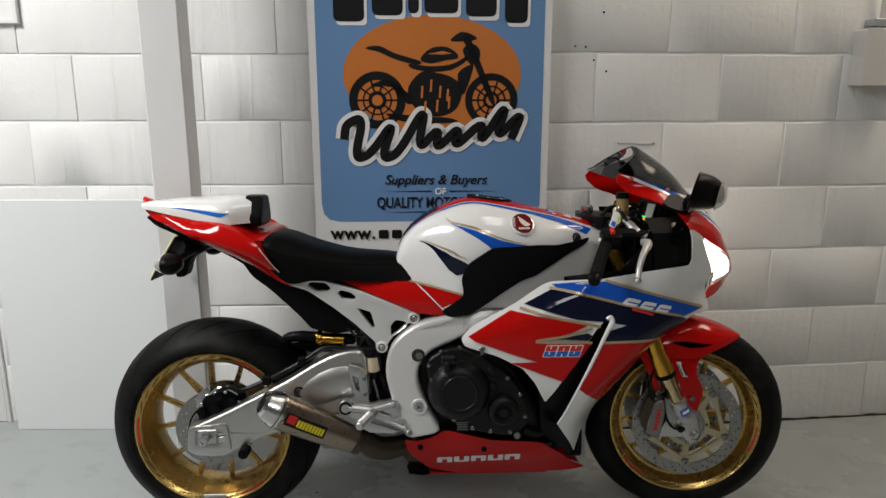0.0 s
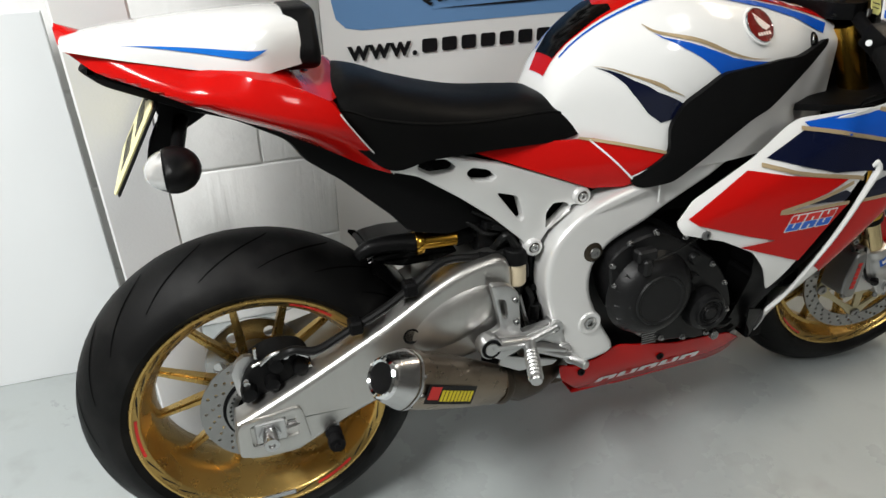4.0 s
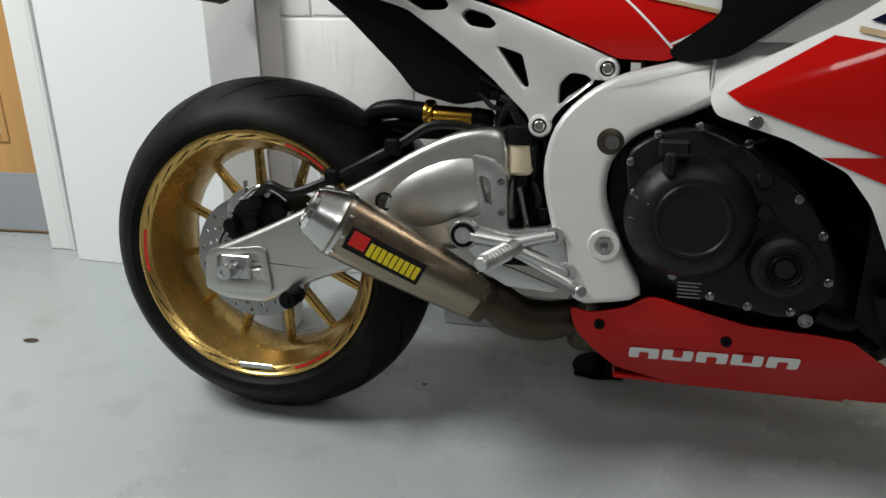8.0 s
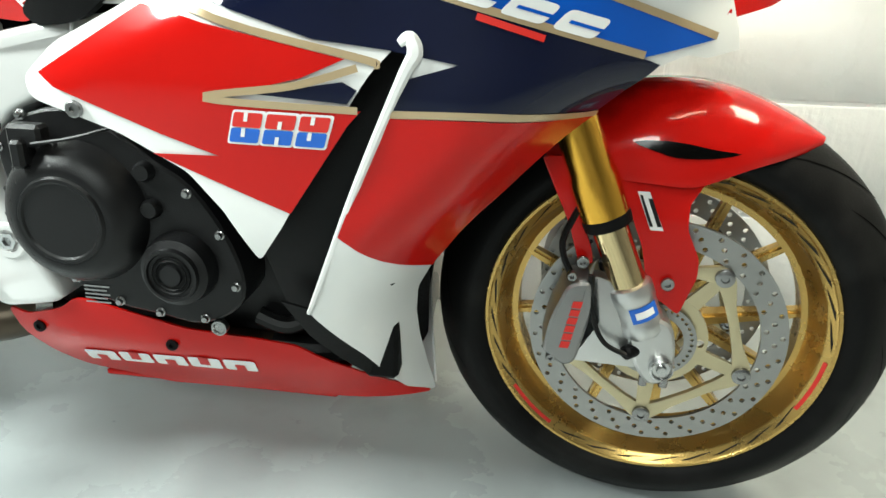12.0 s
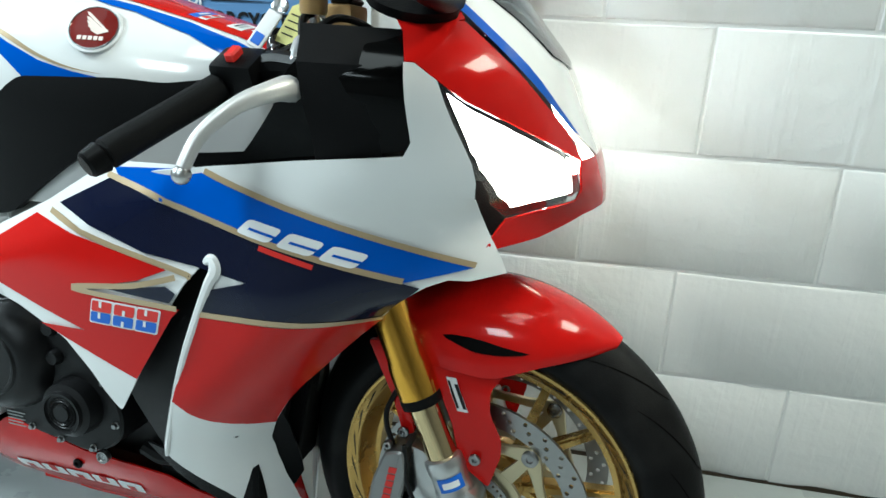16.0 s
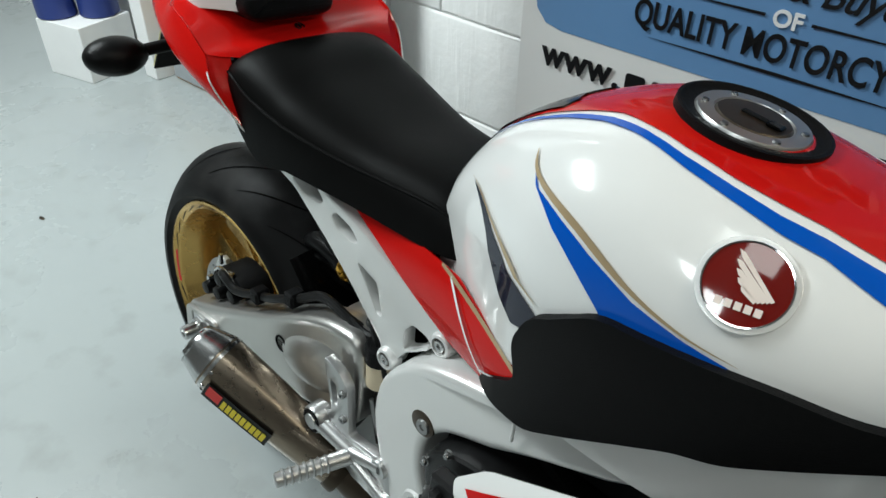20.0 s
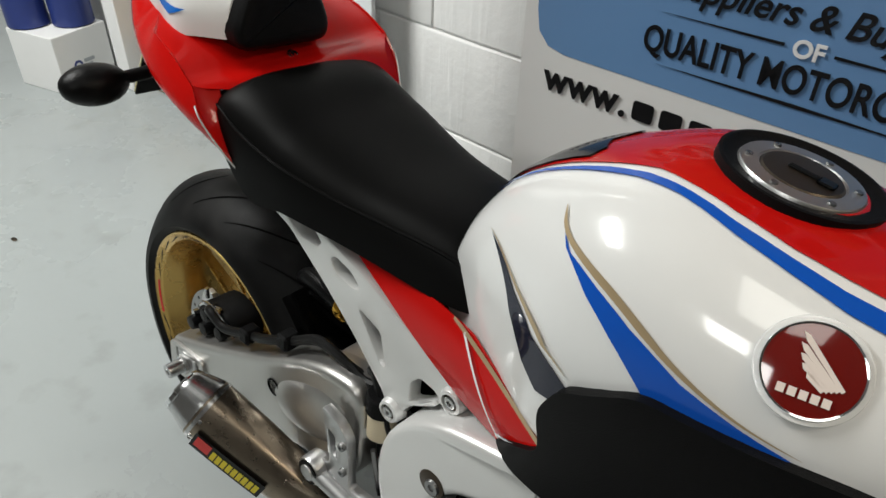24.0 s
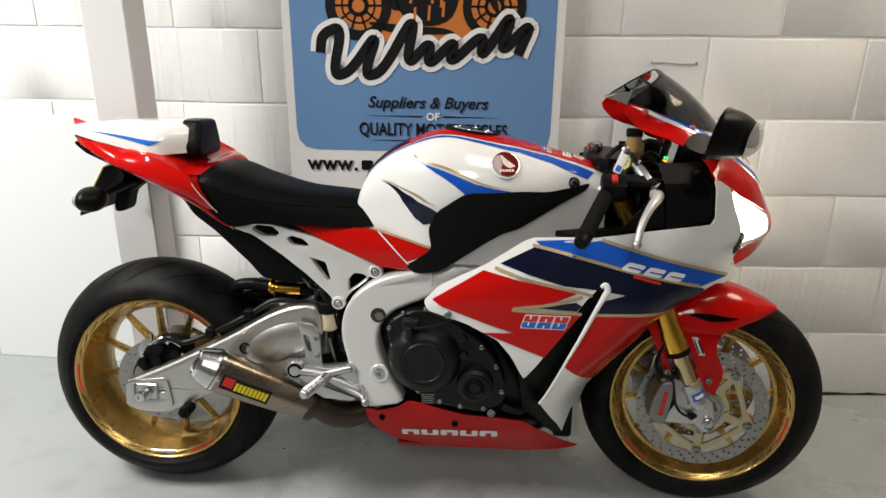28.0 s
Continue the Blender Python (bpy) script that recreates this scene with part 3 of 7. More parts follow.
for bx, w in ((-0.265, 0.1), (-0.14, 0.1), (-0.055, 0.035), (0.035, 0.11), (0.165, 0.1), (0.28, 0.075)):
    z0 = 1.52 - 0.03 * (abs(bx) / 0.28) ** 2
    part("mark_shadow", flat([(bx - w / 2 + 0.009, z0 - 0.012), (bx + w / 2 + 0.009, z0 - 0.012), (bx + w / 2 + 0.009, z0 + 0.2), (bx - w / 2 + 0.009, z0 + 0.2)], -0.003, r=0.015), PRINT_WHITE, banner)
    part("mark_bar", flat([(bx - w / 2, z0), (bx + w / 2, z0), (bx + w / 2, z0 + 0.2), (bx - w / 2, z0 + 0.2)], -0.004, r=0.02), INK, banner)


def at(x, z, y=-0.003):
    return Matrix.Translation((x, y, z))


letters("Suppliers & Buyers", 0.046, INK, banner, at(0.015, 0.962), "slogan", shear=0.28, bold=0.0006)
letters("OF", 0.03, PRINT_WHITE, banner, at(0.032, 0.927), "slogan", bold=0.0008)
letters("QUALITY MOTORCYCLES", 0.052, INK, banner, at(0.032, 0.881), "slogan", squeeze=0.73, bold=0.0008)
for sx in (-1, 1):
    part("rule", flat([(0.032 + sx * 0.03, 0.9355), (0.032 + sx * 0.2, 0.9375), (0.032 + sx * 0.03, 0.9395)], -0.003), INK, banner)
part("rule", flat([(-0.16, 0.8655), (0.032, 0.8635), (0.22, 0.8655), (0.032, 0.8685)], -0.003), INK, banner)
for ch, lx in (("w", -0.3245), ("w", -0.2785), ("w", -0.2325), (".", -0.2)):
    letters(ch, 0.062, INK, banner, at(lx, 0.772), "web_address", bold=0.0016)
for i in range(11):
    part("web_bar", flat([(-0.183 + i * 0.046, 0.773), (-0.148 + i * 0.046, 0.773), (-0.148 + i * 0.046, 0.803), (-0.183 + i * 0.046, 0.803)], -0.003, r=0.006), INK, banner)

# ---- post, board, door ----
post = tagged(part("post", box(-0.645, -0.53, 2.238, 2.368, 0, CEILING, 0.004), POST), "square pale grey painted steel post", "post", kind="structure")
board = tagged(new("white_board"), "large plain white sheet of board standing against the wall", "board")
board.matrix_world = Matrix.Translation((-1.35, 2.668, 0)) @ Matrix.Rotation(radians(-6.0), 4, "Z") @ Matrix.Rotation(radians(-1.2), 4, "X")
part("panel", box(0, 0.66, 0, 0.012, 0, 0.89, 0.002), BOARD, board)

door = tagged(new("door_1"), "oak veneer door with a glazed panel and grey kick plate, closed", "door", kind="structure")
door.location = (-2.24, 2.872, 0)
part("leaf", slab([(0, 0.005), (0.70, 0.005), (0.70, 2.02), (0, 2.02)], 0, 0.04, 0.002, holes=([(0.16, 0.32), (0.56, 0.32), (0.56, 1.85), (0.16, 1.85)],)), WOOD, door, "oak veneer")
for a, b, c, d in ((0.15, 0.175, 0.31, 1.86), (0.545, 0.57, 0.31, 1.86), (0.175, 0.545, 0.31, 0.335), (0.175, 0.545, 1.835, 1.86)):
    part("bead", box(a, b, -0.006, 0.0, c, d, 0.003), WOOD, door)
part("pane", box(0.175, 0.545, 0.016, 0.022, 0.335, 1.835), mat("obscured_glass", (0.72, 0.76, 0.78), 0.25, var=0.03), door, "pale obscured glass")
part("kick_plate", box(0.004, 0.696, -0.004, -0.001, 0.012, 0.21, 0.001), KICK, door, "grey kick plate")
frame_d = tagged(new("door_frame"), "white painted door frame", "door frame", kind="structure")
part("jamb", box(-1.495, -1.42, 2.742, 2.93, 0, 2.1, 0.004), WALLP, frame_d)
part("jamb", box(-2.36, -2.27, 2.80, 2.93, 0, 2.1, 0.004), WALLP, frame_d)
part("reveal", box(-1.54, -1.498, 2.85, 2.93, 0, 2.1, 0.003), WALLP, frame_d)
part("head", box(-2.36, -1.42, 2.76, 2.93, 2.1, 2.18, 0.004), WALLP, frame_d)
part("trim_strip", box(-1.418, -1.405, 2.735, 2.76, 0, 2.1, 0.002), POST, frame_d)
tagged(part("wall_north_3", box(-4.6, -2.36, 2.9, 3.1, 0, CEILING), WALLP), "plain white wall beside the door", "wall", kind="structure")
tagged(part("wall_north_4", box(-2.36, -1.42, 2.93, 3.1, 0, CEILING), WALLP), "plain white wall behind the door", "wall", kind="structure")

# ---- carton with two wrapped rolls ----
carton = tagged(new("carton"), "white printed carton standing on the floor beside the wall", "box")
carton.matrix_world = pose(-2.588, 2.699, 0, 0, 0, 12.4)
part("body", box(-0.13, 0.13, -0.13, 0.13, 0, 0.235, 0.003), CARD, carton)
FACE = Matrix.Rotation(radians(90), 4, "Z")
part("printed_ring", lathe([(0.012, -0.1315), (0.0215, -0.1315), (0.0215, -0.1305), (0.012, -0.1305)], -0.04, 0.098, 28, closed=True), NAVY_WRAP, carton, "dark blue printed ring", m=FACE)
part("ring_tick", box(-0.04, -0.016, -0.1322, -0.1317, 0.093, 0.0975), CARD, carton, m=FACE)
part("print_bar", box(-0.01, 0.04, -0.1315, -0.1305, 0.102, 0.116), KICK, carton, m=FACE)
part("print_bar", box(-0.01, 0.028, -0.1315, -0.1305, 0.09, 0.095), KICK, carton, m=FACE)
part("lid_seam", box(-0.1305, 0.1305, -0.0012, 0.0012, 0.2345, 0.2356), KICK, carton)
for dx, dy in ((-0.082, -0.055), (0.05, 0.05)):
    roll = tagged(new("wrapped_roll"), "dark blue plastic wrapped paper roll standing on a white carton", "roll", "rolls on the carton")
    roll.matrix_world = carton.matrix_world @ Matrix.Translation((dx, dy, 0.235))
    bm = lathe([(0, 0), (0.072, 0), (0.08, 0.006), (0.08, 0.274), (0.072, 0.28), (0.03, 0.28), (0.03, 0.27), (0, 0.27)], 0, 0, 28)
    part("wrap", bm, NAVY_WRAP, roll, m=Matrix.Rotation(radians(90), 4, "X"))

# ---- box and conduit on the wall ----
sw = tagged(new("switch_box"), "grey metal switch box with a conduit above, fixed to the wall", "switch box")
sw.location = (1.80, Y1, 1.29)
part("case", box(-0.085, 0.085, -0.075, 0, 0, 0.19, 0.004), GREYBOX, sw)
part("lid_edge", box(-0.087, 0.087, -0.079, -0.074, 0.0, 0.192, 0.001), GREYBOX, sw)
part("conduit", rod((0.0, -0.03, 0.22), (0.0, -0.03, 1.45), 0.0125), GREYBOX, sw)
part("gland", turned([(0, 0), (0.02, 0), (0.02, 0.012), (0.016, 0.014), (0.016, 0.035), (0, 0.035)], (0, -0.03, 0.19), (0, -0.03, 0.3), 14), STEEL, sw, "brass and steel gland")
part("clamp", box(-0.05, 0.06, -0.06, 0, 0.2, 0.225, 0.003), KICK, sw)
sign = tagged(new("wall_frame"), "small grey framed notice on the wall", "frame")
sign.matrix_world = left_m @ Matrix.Translation((-1.18, -0.02, 1.5))
part("border", slab([(-0.25, 0), (0, 0), (0, 0.2), (-0.25, 0.2)], 0, 0.018, 0.002, holes=([(-0.235, 0.015), (-0.015, 0.015), (-0.015, 0.185), (-0.235, 0.185)],)), POST, sign)
part("sheet", box(-0.236, -0.014, 0.008, 0.012, 0.014, 0.186), CARD, sign)
for px, pz in ((0.716, 1.42), (0.752, 1.418), (0.782, 1.375), (0.828, 1.338), (0.81, 1.53), (1.0136, 1.092)):
    tagged(part("wall_plug", lathe([(0, -0.0015), (0.0035, -0.0015), (0.004, 0.004), (0, 0.004)], px, pz, 10, closed=False), MATT, m=Matrix.Translation((0, Y1, 0))), "small dark screw plug in the white wall", "plug", "plugs in the wall")
tagged(part("wall_wire", tube([(1.0136, Y1 - .004, 1.092), (.97, Y1 - .003, 1.0905), (.92, Y1 - .003, 1.0945), (.888, Y1 - .002, 1.093), (.885, Y1 - .002, 1.098)], .0014, 6), KICK), "short thin grey wire hooked on a screw in the wall", "wire")
for px, py, s in ((-1.12, 2.16, 0.02), (-0.18, 2.1, 0.006), (-1.59, 2.0, 0.014), (0.35, 1.45, 0.006), (-0.62, 1.55, 0.004)):
    bm = lathe([(0, 0.0), (s * 0.8, 0.0), (s, 0.0012), (0, 0.003)], 0, 0, 7)
    tagged(part("floor_speck", bm, TITAN_DARK, m=Matrix.Translation((px, py, 0.003)) @ Matrix.Rotation(radians(-90), 4, "X") @ Matrix.Diagonal((1, 1, 0.5, 1))), "small dry brown speck of dirt on the floor", "speck", "specks on the floor")

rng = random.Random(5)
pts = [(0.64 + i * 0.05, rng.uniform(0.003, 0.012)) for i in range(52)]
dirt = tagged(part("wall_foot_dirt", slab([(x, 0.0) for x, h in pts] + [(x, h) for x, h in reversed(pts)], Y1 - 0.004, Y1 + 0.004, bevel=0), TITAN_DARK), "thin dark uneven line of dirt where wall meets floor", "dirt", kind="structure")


# ---- the motorcycle ----
bike = tagged(new("motorcycle"), "red, white and blue sports motorcycle leaning on its side stand", "motorcycle")
bike.matrix_world = pose(-0.4533, 2.0065, 0, -5.94, 0, -4.15)
RA, FA = (0.0, 0.311), (1.409, 0.300)
RAKE = radians(23.3)
STEER_FOOT = Vector((1.505, 0, 0))
STEER = Matrix.Translation(STEER_FOOT) @ Matrix.Rotation(radians(-7.1), 4, (-math.sin(RAKE), 0, math.cos(RAKE))) @ Matrix.Translation(-STEER_FOOT)

# surfaces of the bodywork: x forward, y to the left, z up
cowl_w = curve([(.13, .09), (.2, .135), (.26, .16), (.35, .202), (.45, .245), (.55, .262), (.62, .27), (.7, .264), (.76, .26), (.81, .263), (.87, .279), (.9, .272), (.95, .222), (1.0, .177), (1.035, .178), (1.07, .155), (1.13, .1)])
cowl_f = curve([(.5, .86), (.6, .9), (.77, .945), (.93, .985), (1.15, 1.0)])
nose_x = curve([(.2, 1.35), (.45, 1.42), (.6, 1.478), (.68, 1.512), (.74, 1.521), (.79, 1.51), (.825, 1.493), (.851, 1.48), (.902, 1.455), (.97, 1.398), (1.03, 1.345), (1.08, 1.29), (1.13, 1.215)])
nose_n = curve([(.6, 1.7), (.66, 1.65), (.735, 1.75), (.77, 2.5), (.81, 2.8), (1.13, 2.6)])


cowl_edge = curve([(.14, 1.115), (.25, 1.10), (.33, 1.095), (.41, 1.122), (.466, 1.16), (.511, 1.20), (.564, 1.25), (.60, 1.286), (.65, 1.34)])
cowl_turn = curve([(.13, 1.0), (.2, .8), (.3, .55), (.4, .38), (.5, .31), (.56, .31), (.60, .22), (.645, 0)])


def cowl(x, z):
    """The side of the fairing over (x, z), curving in round the nose and, low down, towards the middle."""
    fold = .42 * max(0, z - (.607 + .415 * (x - .745))) * max(0, min(1, (1.16 - x) / .12))
    w = (cowl_w(z) - fold) * (1 - cowl_turn(z) * min(1, max(0, (x - cowl_edge(z) + .11) / .11)) ** 2)
    if x < 1.15:
        return (x, -w * cowl_f(x), z)
    s, n = min(1, (x - 1.15) / (nose_x(z) - 1.15)), nose_n(z)
    return (x, -w * max(0, 1 - s ** n) ** (1 / n), z)


def nose(th, z):
    """The same surface by the angle round the nose: 0 at the right side, 90 in front."""
    a, n = radians(th), nose_n(z)
    s, c = math.sin(a), math.cos(a)
    k = (abs(s) ** n + abs(c) ** n) ** (-1 / n)
    return (1.15 + (nose_x(z) - 1.15) * s * k, -cowl_w(z) * c * k, z)


tank_t = curve([(.53, .79), (.55, .855), (.6, .914), (.685, .96), (.76, .978), (.85, .968), (.97, .94), (1.09, .91), (1.12, .90)])
tank_w = curve([(.53, .10), (.57, .125), (.63, .155), (.71, .19), (.8, .2), (.9, .19), (1.0, .16), (1.06, .135), (1.12, .12)])
tank_h = curve([(.53, .03), (.6, .10), (.7, .14), (.85, .14), (1.0, .1), (1.12, .06)])


OFF = -.036  # the upper bodywork stands a little to the right of the wheels


def tank(x, v):
    x, y, z = half_tank(x, v)
    w = tank_w(x)
    return (x, y * (w + OFF) / w + OFF, z)


def half_tank(x, v):
    t, w, h = tank_t(x), tank_w(x), tank_h(x)
    s, a = (-1 if v < 0 else 1), abs(v)
    if a <= .6:
        p = a / .6 * math.pi / 2
        return (x, s * w * math.sin(p) ** .8, t - h + h * max(0, math.cos(p)) ** .8)
    q = (a - .6) / .4
    return (x, s * w * (1 - .12 * q), t - h - q * (t - h - .68))


# ---- wheels ----
def wheel(name, c, rim, half, tyre_r, tyre_half, crown, m, label, phase):
    cx, cz = c
    h = half
    side_in = [(rim, -h), (rim - .002, -h - .004), (rim - .006, -h - .0045), (rim - .009, -h - .001), (rim - .017, -h + .002), (rim - .020, -h + .006), (rim - .022, -h + .016), (rim - .034, -h + .032), (rim - .042, -.018)]
    prof = side_in + [(r, -y) for r, y in reversed(side_in)] + [(rim - .008, h - .014), (rim - .024, .02), (rim - .024, -.02), (rim - .008, -h + .014)]
    w = part(name, lathe(prof, cx, cz, 72, closed=True), GOLD, bike, label, m=m)
    for k in range(12):
        a = radians(k * 30 + 8)
        bm = box(.03, rim - .032, -.010, .010, -.0062, .0062)
        for v in bm.verts:
            f = (v.co.x - .03) / (rim - .062)
            v.co.z = v.co.z * (1.5 - 0.55 * f) + 0.012 * (1 - f) * (1 if k % 2 else -1)
            v.co.y = v.co.y * (1.5 - 0.5 * f) + 0.004
        bmesh.ops.bevel(bm, geom=[e for e in bm.edges if abs(e.verts[0].co.x - e.verts[1].co.x) > .05], offset=.004, segments=2, affect="EDGES")
        turn = Matrix.Translation((cx, 0, cz)) @ Matrix.Rotation(-a, 4, "Y")
        part("spoke", bm, GOLD, w, m=(m or Matrix()) @ turn)
    part("hub", lathe([(0, -.06), (.03, -.06), (.034, -.05), (.036, -.03), (.05, -.018), (.05, .018), (.036, .03), (.034, .05), (.03, .06), (0, .06)], cx, cz, 32), GOLD, w, m=m)
    n = 14
    tp = [(rim - .01, -h + .004), (rim + .004, -h - .004)]
    for i in range(n + 1):
        s = -1 + 2 * i / n
        tp.append((tyre_r - crown * abs(s) ** 2.1, tyre_half * s))
    side = [(rim + (tyre_r - crown - rim) * .45, -(tyre_half + half) / 2 - .006)]
    tp.insert(2, side[0])
    tp += [(side[0][0], -side[0][1]), (rim + .004, h + .004), (rim - .01, h - .004)]
    part("tyre", lathe(tp, cx, cz, 96, closed=True), RUBBER, w, "worn black road tyre", sharp=50, m=m)
    # curved grooves of the tread
    for k in range(18):
        for side in (-1, 1):
            a0 = k * 20 + (10 if side > 0 else 0)
            bm = bmesh.new()
            rows = []
            for i in range(9):
                f = i / 8
                s = side * (.12 + .66 * f)
                a = radians(a0 + 24 * f ** 1.4)
                r = tyre_r - crown * abs(s) ** 2.1 + .0007
                wd = (.0035 if half > .06 else .0028) * math.sin(math.pi * (.12 + .76 * f)) / r
                rows.append([bm.verts.new((cx + r * math.cos(q), tyre_half * s, cz + r * math.sin(q))) for q in (a - wd, a + wd)])
            for p, q in zip(rows, rows[1:]):
                bm.faces.new((p[0], p[1], q[1], q[0]))
            part("tread_groove", bm, GROOVE, w, m=m)
    # transfers on the rim's lip
    rm = curve([(-1, rim - .0095), (1, rim - .0165)])

    def lip(deg, s):
        r = rm(s)
        y = -h - .001 + (s + 1) / 2 * .003
        a = radians(deg)
        return (cx + r * math.cos(a), y, cz + r * math.sin(a))
    for k in range(30):
        a = k * 12
        if ((a - phase) % 120) < 24:
            continue
        black = bmesh.new()
        black.faces.new([black.verts.new(Vector(lip(d, s)) + Vector((0, -.0008, 0))) for d, s in ((a, -.8), (a + 3.2, -.8), (a + 13, .7), (a + 9.8, .7))])
        part("rim_transfer", black, INK, w, m=m)
    for a0 in (phase + 2, phase + 122, phase + 242):
        part("rim_transfer", lathe([(rim - .0098, -h - .0017), (rim - .0145, -h + .0002)], cx, cz, 12, a0=a0, a1=a0 + 21), PRINT_RED, w, "red rim stripe", m=m)
    return w


def perforated(cx, cz, y, r0, r1, t, rows, dia):
    """A drilled ring, with real holes."""
    bm = bmesh.new()
    edges = []

    def loop(px, pz, r, n):
        vs = [bm.verts.new((px + r * math.cos(2 * math.pi * i / n), y, pz + r * math.sin(2 * math.pi * i / n))) for i in range(n)]
        edges.extend(bm.edges.new((vs[i], vs[(i + 1) % n])) for i in range(n))
    loop(cx, cz, r1, 64)
    loop(cx, cz, r0, 48)
    for r, n, ph in rows:
        for i in range(n):
            a = 2 * math.pi * (i + ph) / n
            loop(cx + r * math.cos(a), cz + r * math.sin(a), dia, 8)
    bmesh.ops.triangle_fill(bm, edges=edges, use_beauty=True)
    res = bmesh.ops.extrude_face_region(bm, geom=bm.faces[:])
    bmesh.ops.translate(bm, vec=(0, t, 0), verts=[g for g in res["geom"] if isinstance(g, bmesh.types.BMVert)])
    return bm


rear = wheel("rear_wheel", RA, .2254, .086, .311, .095, .062, None, "wide gold cast wheel with thin spokes", 48)
front = wheel("front_wheel", FA, .2254, .05, .300, .06, .05, STEER, "gold cast front wheel", 93)
part("brake_disc", perforated(RA[0], RA[1], -.078, .07, .11, .005, ((.079, 20, 0), (.089, 20, .33), (.1, 20, .66)), .0033), DISC, rear, "drilled steel disc")
part("tone_ring", perforated(RA[0], RA[1], -.084, .048, .066, .003, ((.059, 40, 0),), .0024), DISC, rear)
part("disc_carrier", lathe([(.03, -.082), (.072, -.079), (.072, -.073), (.03, -.07)], RA[0], RA[1], 32, closed=True), MATT, rear)
part("chain_sprocket", perforated(RA[0], RA[1], .075, .05, .095, .006, ((.07, 6, 0),), .012), STEEL, rear)

for sy in (-1, 1):
    yy = -.071 if sy < 0 else .066
    fd = part("brake_disc", perforated(FA[0], FA[1], yy, .128, .160, .005, ((.134, 30, 0), (.144, 30, .33), (.153, 30, .66)), .0034), DISC, front, "drilled floating steel disc", m=STEER)
    part("carrier_ring", perforated(FA[0], FA[1], yy - .004, .045, .066, .006, ((.056, 5, 0),), .006), CARRIER, fd, m=STEER)
    outer, inner = [], []
    for k in range(5):
        for da, r in ((-7, .124), (0, .129), (7, .124), (20, .108), (36, .1035), (52, .108)):
            outer.append((FA[0] + r * math.cos(radians(k * 72 + 54 + da)), FA[1] + r * math.sin(radians(k * 72 + 54 + da))))
        for da, r in ((0, .106), (13, .0975), (36, .0915), (59, .0975)):
            inner.append((FA[0] + r * math.cos(radians(k * 72 + 54 + da)), FA[1] + r * math.sin(radians(k * 72 + 54 + da))))
    part("carrier_star", slab(outer, yy - .004, yy + .003, .0012, smooth=2, holes=(inner,)), CARRIER, fd, "pale gold five-pointed disc carrier", m=STEER)
    for k in range(5):
        turn = Matrix.Translation((FA[0], yy, FA[1])) @ Matrix.Rotation(-radians(k * 72 + 54), 4, "Y")
        arm_bm = box(.058, .112, -.0035, .0025, -.0085, .0085)
        for v in arm_bm.verts:
            v.co.z *= 1.25 - 6 * (v.co.x - .058)
        part("carrier_arm", arm_bm, CARRIER, fd, m=STEER @ turn)
        a = radians(k * 72 + 54)
        bm = lathe([(0, -.0035), (.004, -.0035), (.005, -.006), (.0085, -.006), (.0115, -.0045), (.012, 0), (0, 0)], FA[0] + .1185 * math.cos(a), FA[1] + .1185 * math.sin(a), 16)
        bmesh.ops.translate(bm, vec=(0, yy - .004, 0), verts=bm.verts)
        part("disc_button", bm, BOLT, fd, "dark grey disc rivet", m=STEER)
    if sy < 0:
        part("tone_ring", perforated(FA[0], FA[1], -.082, .036, .052, .003, ((.046, 36, 0),), .0022), DISC, fd, m=STEER)
part("wheel_weight", box(-.035, .03, -.0905, -.0865, .102, .112, .001), STEEL, rear, "grey stick-on balance weights")

# ---- swing arm, rear brake, exhaust ----
arm = part("swingarm", slab([(-.05, .262), (-.052, .33), (-.035, .342), (.06, .385), (.213, .463), (.32, .525), (.39, .552), (.445, .548), (.453, .47), (.44, .40), (.40, .375), (.30, .35), (.161, .305), (.07, .262), (.03, .25)], -.148, -.098, .014, seg=4, smooth=4), BRUSHED, bike, "polished aluminium swing arm")
part("left_arm", slab([(-.05, .262), (-.05, .335), (.2, .40), (.42, .48), (.5, .47), (.48, .40), (.2, .32), (.03, .25)], .098, .14, .01, smooth=3), BRUSHED, arm)
part("cross_beam", box(.33, .47, -.1, .1, .40, .53, .03, 3), BRUSHED, arm)
swell = Matrix.Translation((.35, -.145, .455)) @ Matrix.Rotation(radians(-24), 4, "Y") @ Matrix.Diagonal((1.5, .8, .72, 1)) @ Matrix.Translation((-.35, .145, -.455))
part("bulge", turned([(0, -.016), (.02, -.0155), (.042, -.012), (.06, -.005), (.074, .004), (.078, .02), (.078, .05), (0, .05)], (.35, -.145, .455), (.35, 0, .455), 32), BRUSHED, arm, "softly swollen polished bracing", sharp=60, m=swell)
part("arm_hole", turned([(0, .001), (.011, .001), (.0125, -.001), (.015, -.0005), (.015, .01), (0, .01)], (.262, -.149, .438), (.262, 0, .438), 20), MATT, arm, "dark round hole in the arm")
part("axle_plate", slab([(-.055, .268), (-.05, .338), (.058, .352), (.07, .27)], -.154, -.146, .003, r=.014, holes=([(-.03, .288), (-.03, .332), (.045, .338), (.05, .294)],)), BRUSHED, arm)
part("axle_block", box(-.024, .03, -.154, -.14, .29, .334, .003), ALLOY, arm)
part("axle_nut", turned([(0, -.03), (.008, -.03), (.009, -.012), (.0135, -.012), (.0135, -.008), (.019, -.008), (.019, .012), (0, .012)], (0, -.154, .311), (0, 0, .311), 6), STEEL, arm)
part("axle_end", turned([(0, -.02), (.006, -.02), (.006, -.036), (.0125, -.036), (.0135, -.03), (.0135, 0), (0, 0)], (0, -.152, .311), (0, 0, .311), 20), STEEL, arm)
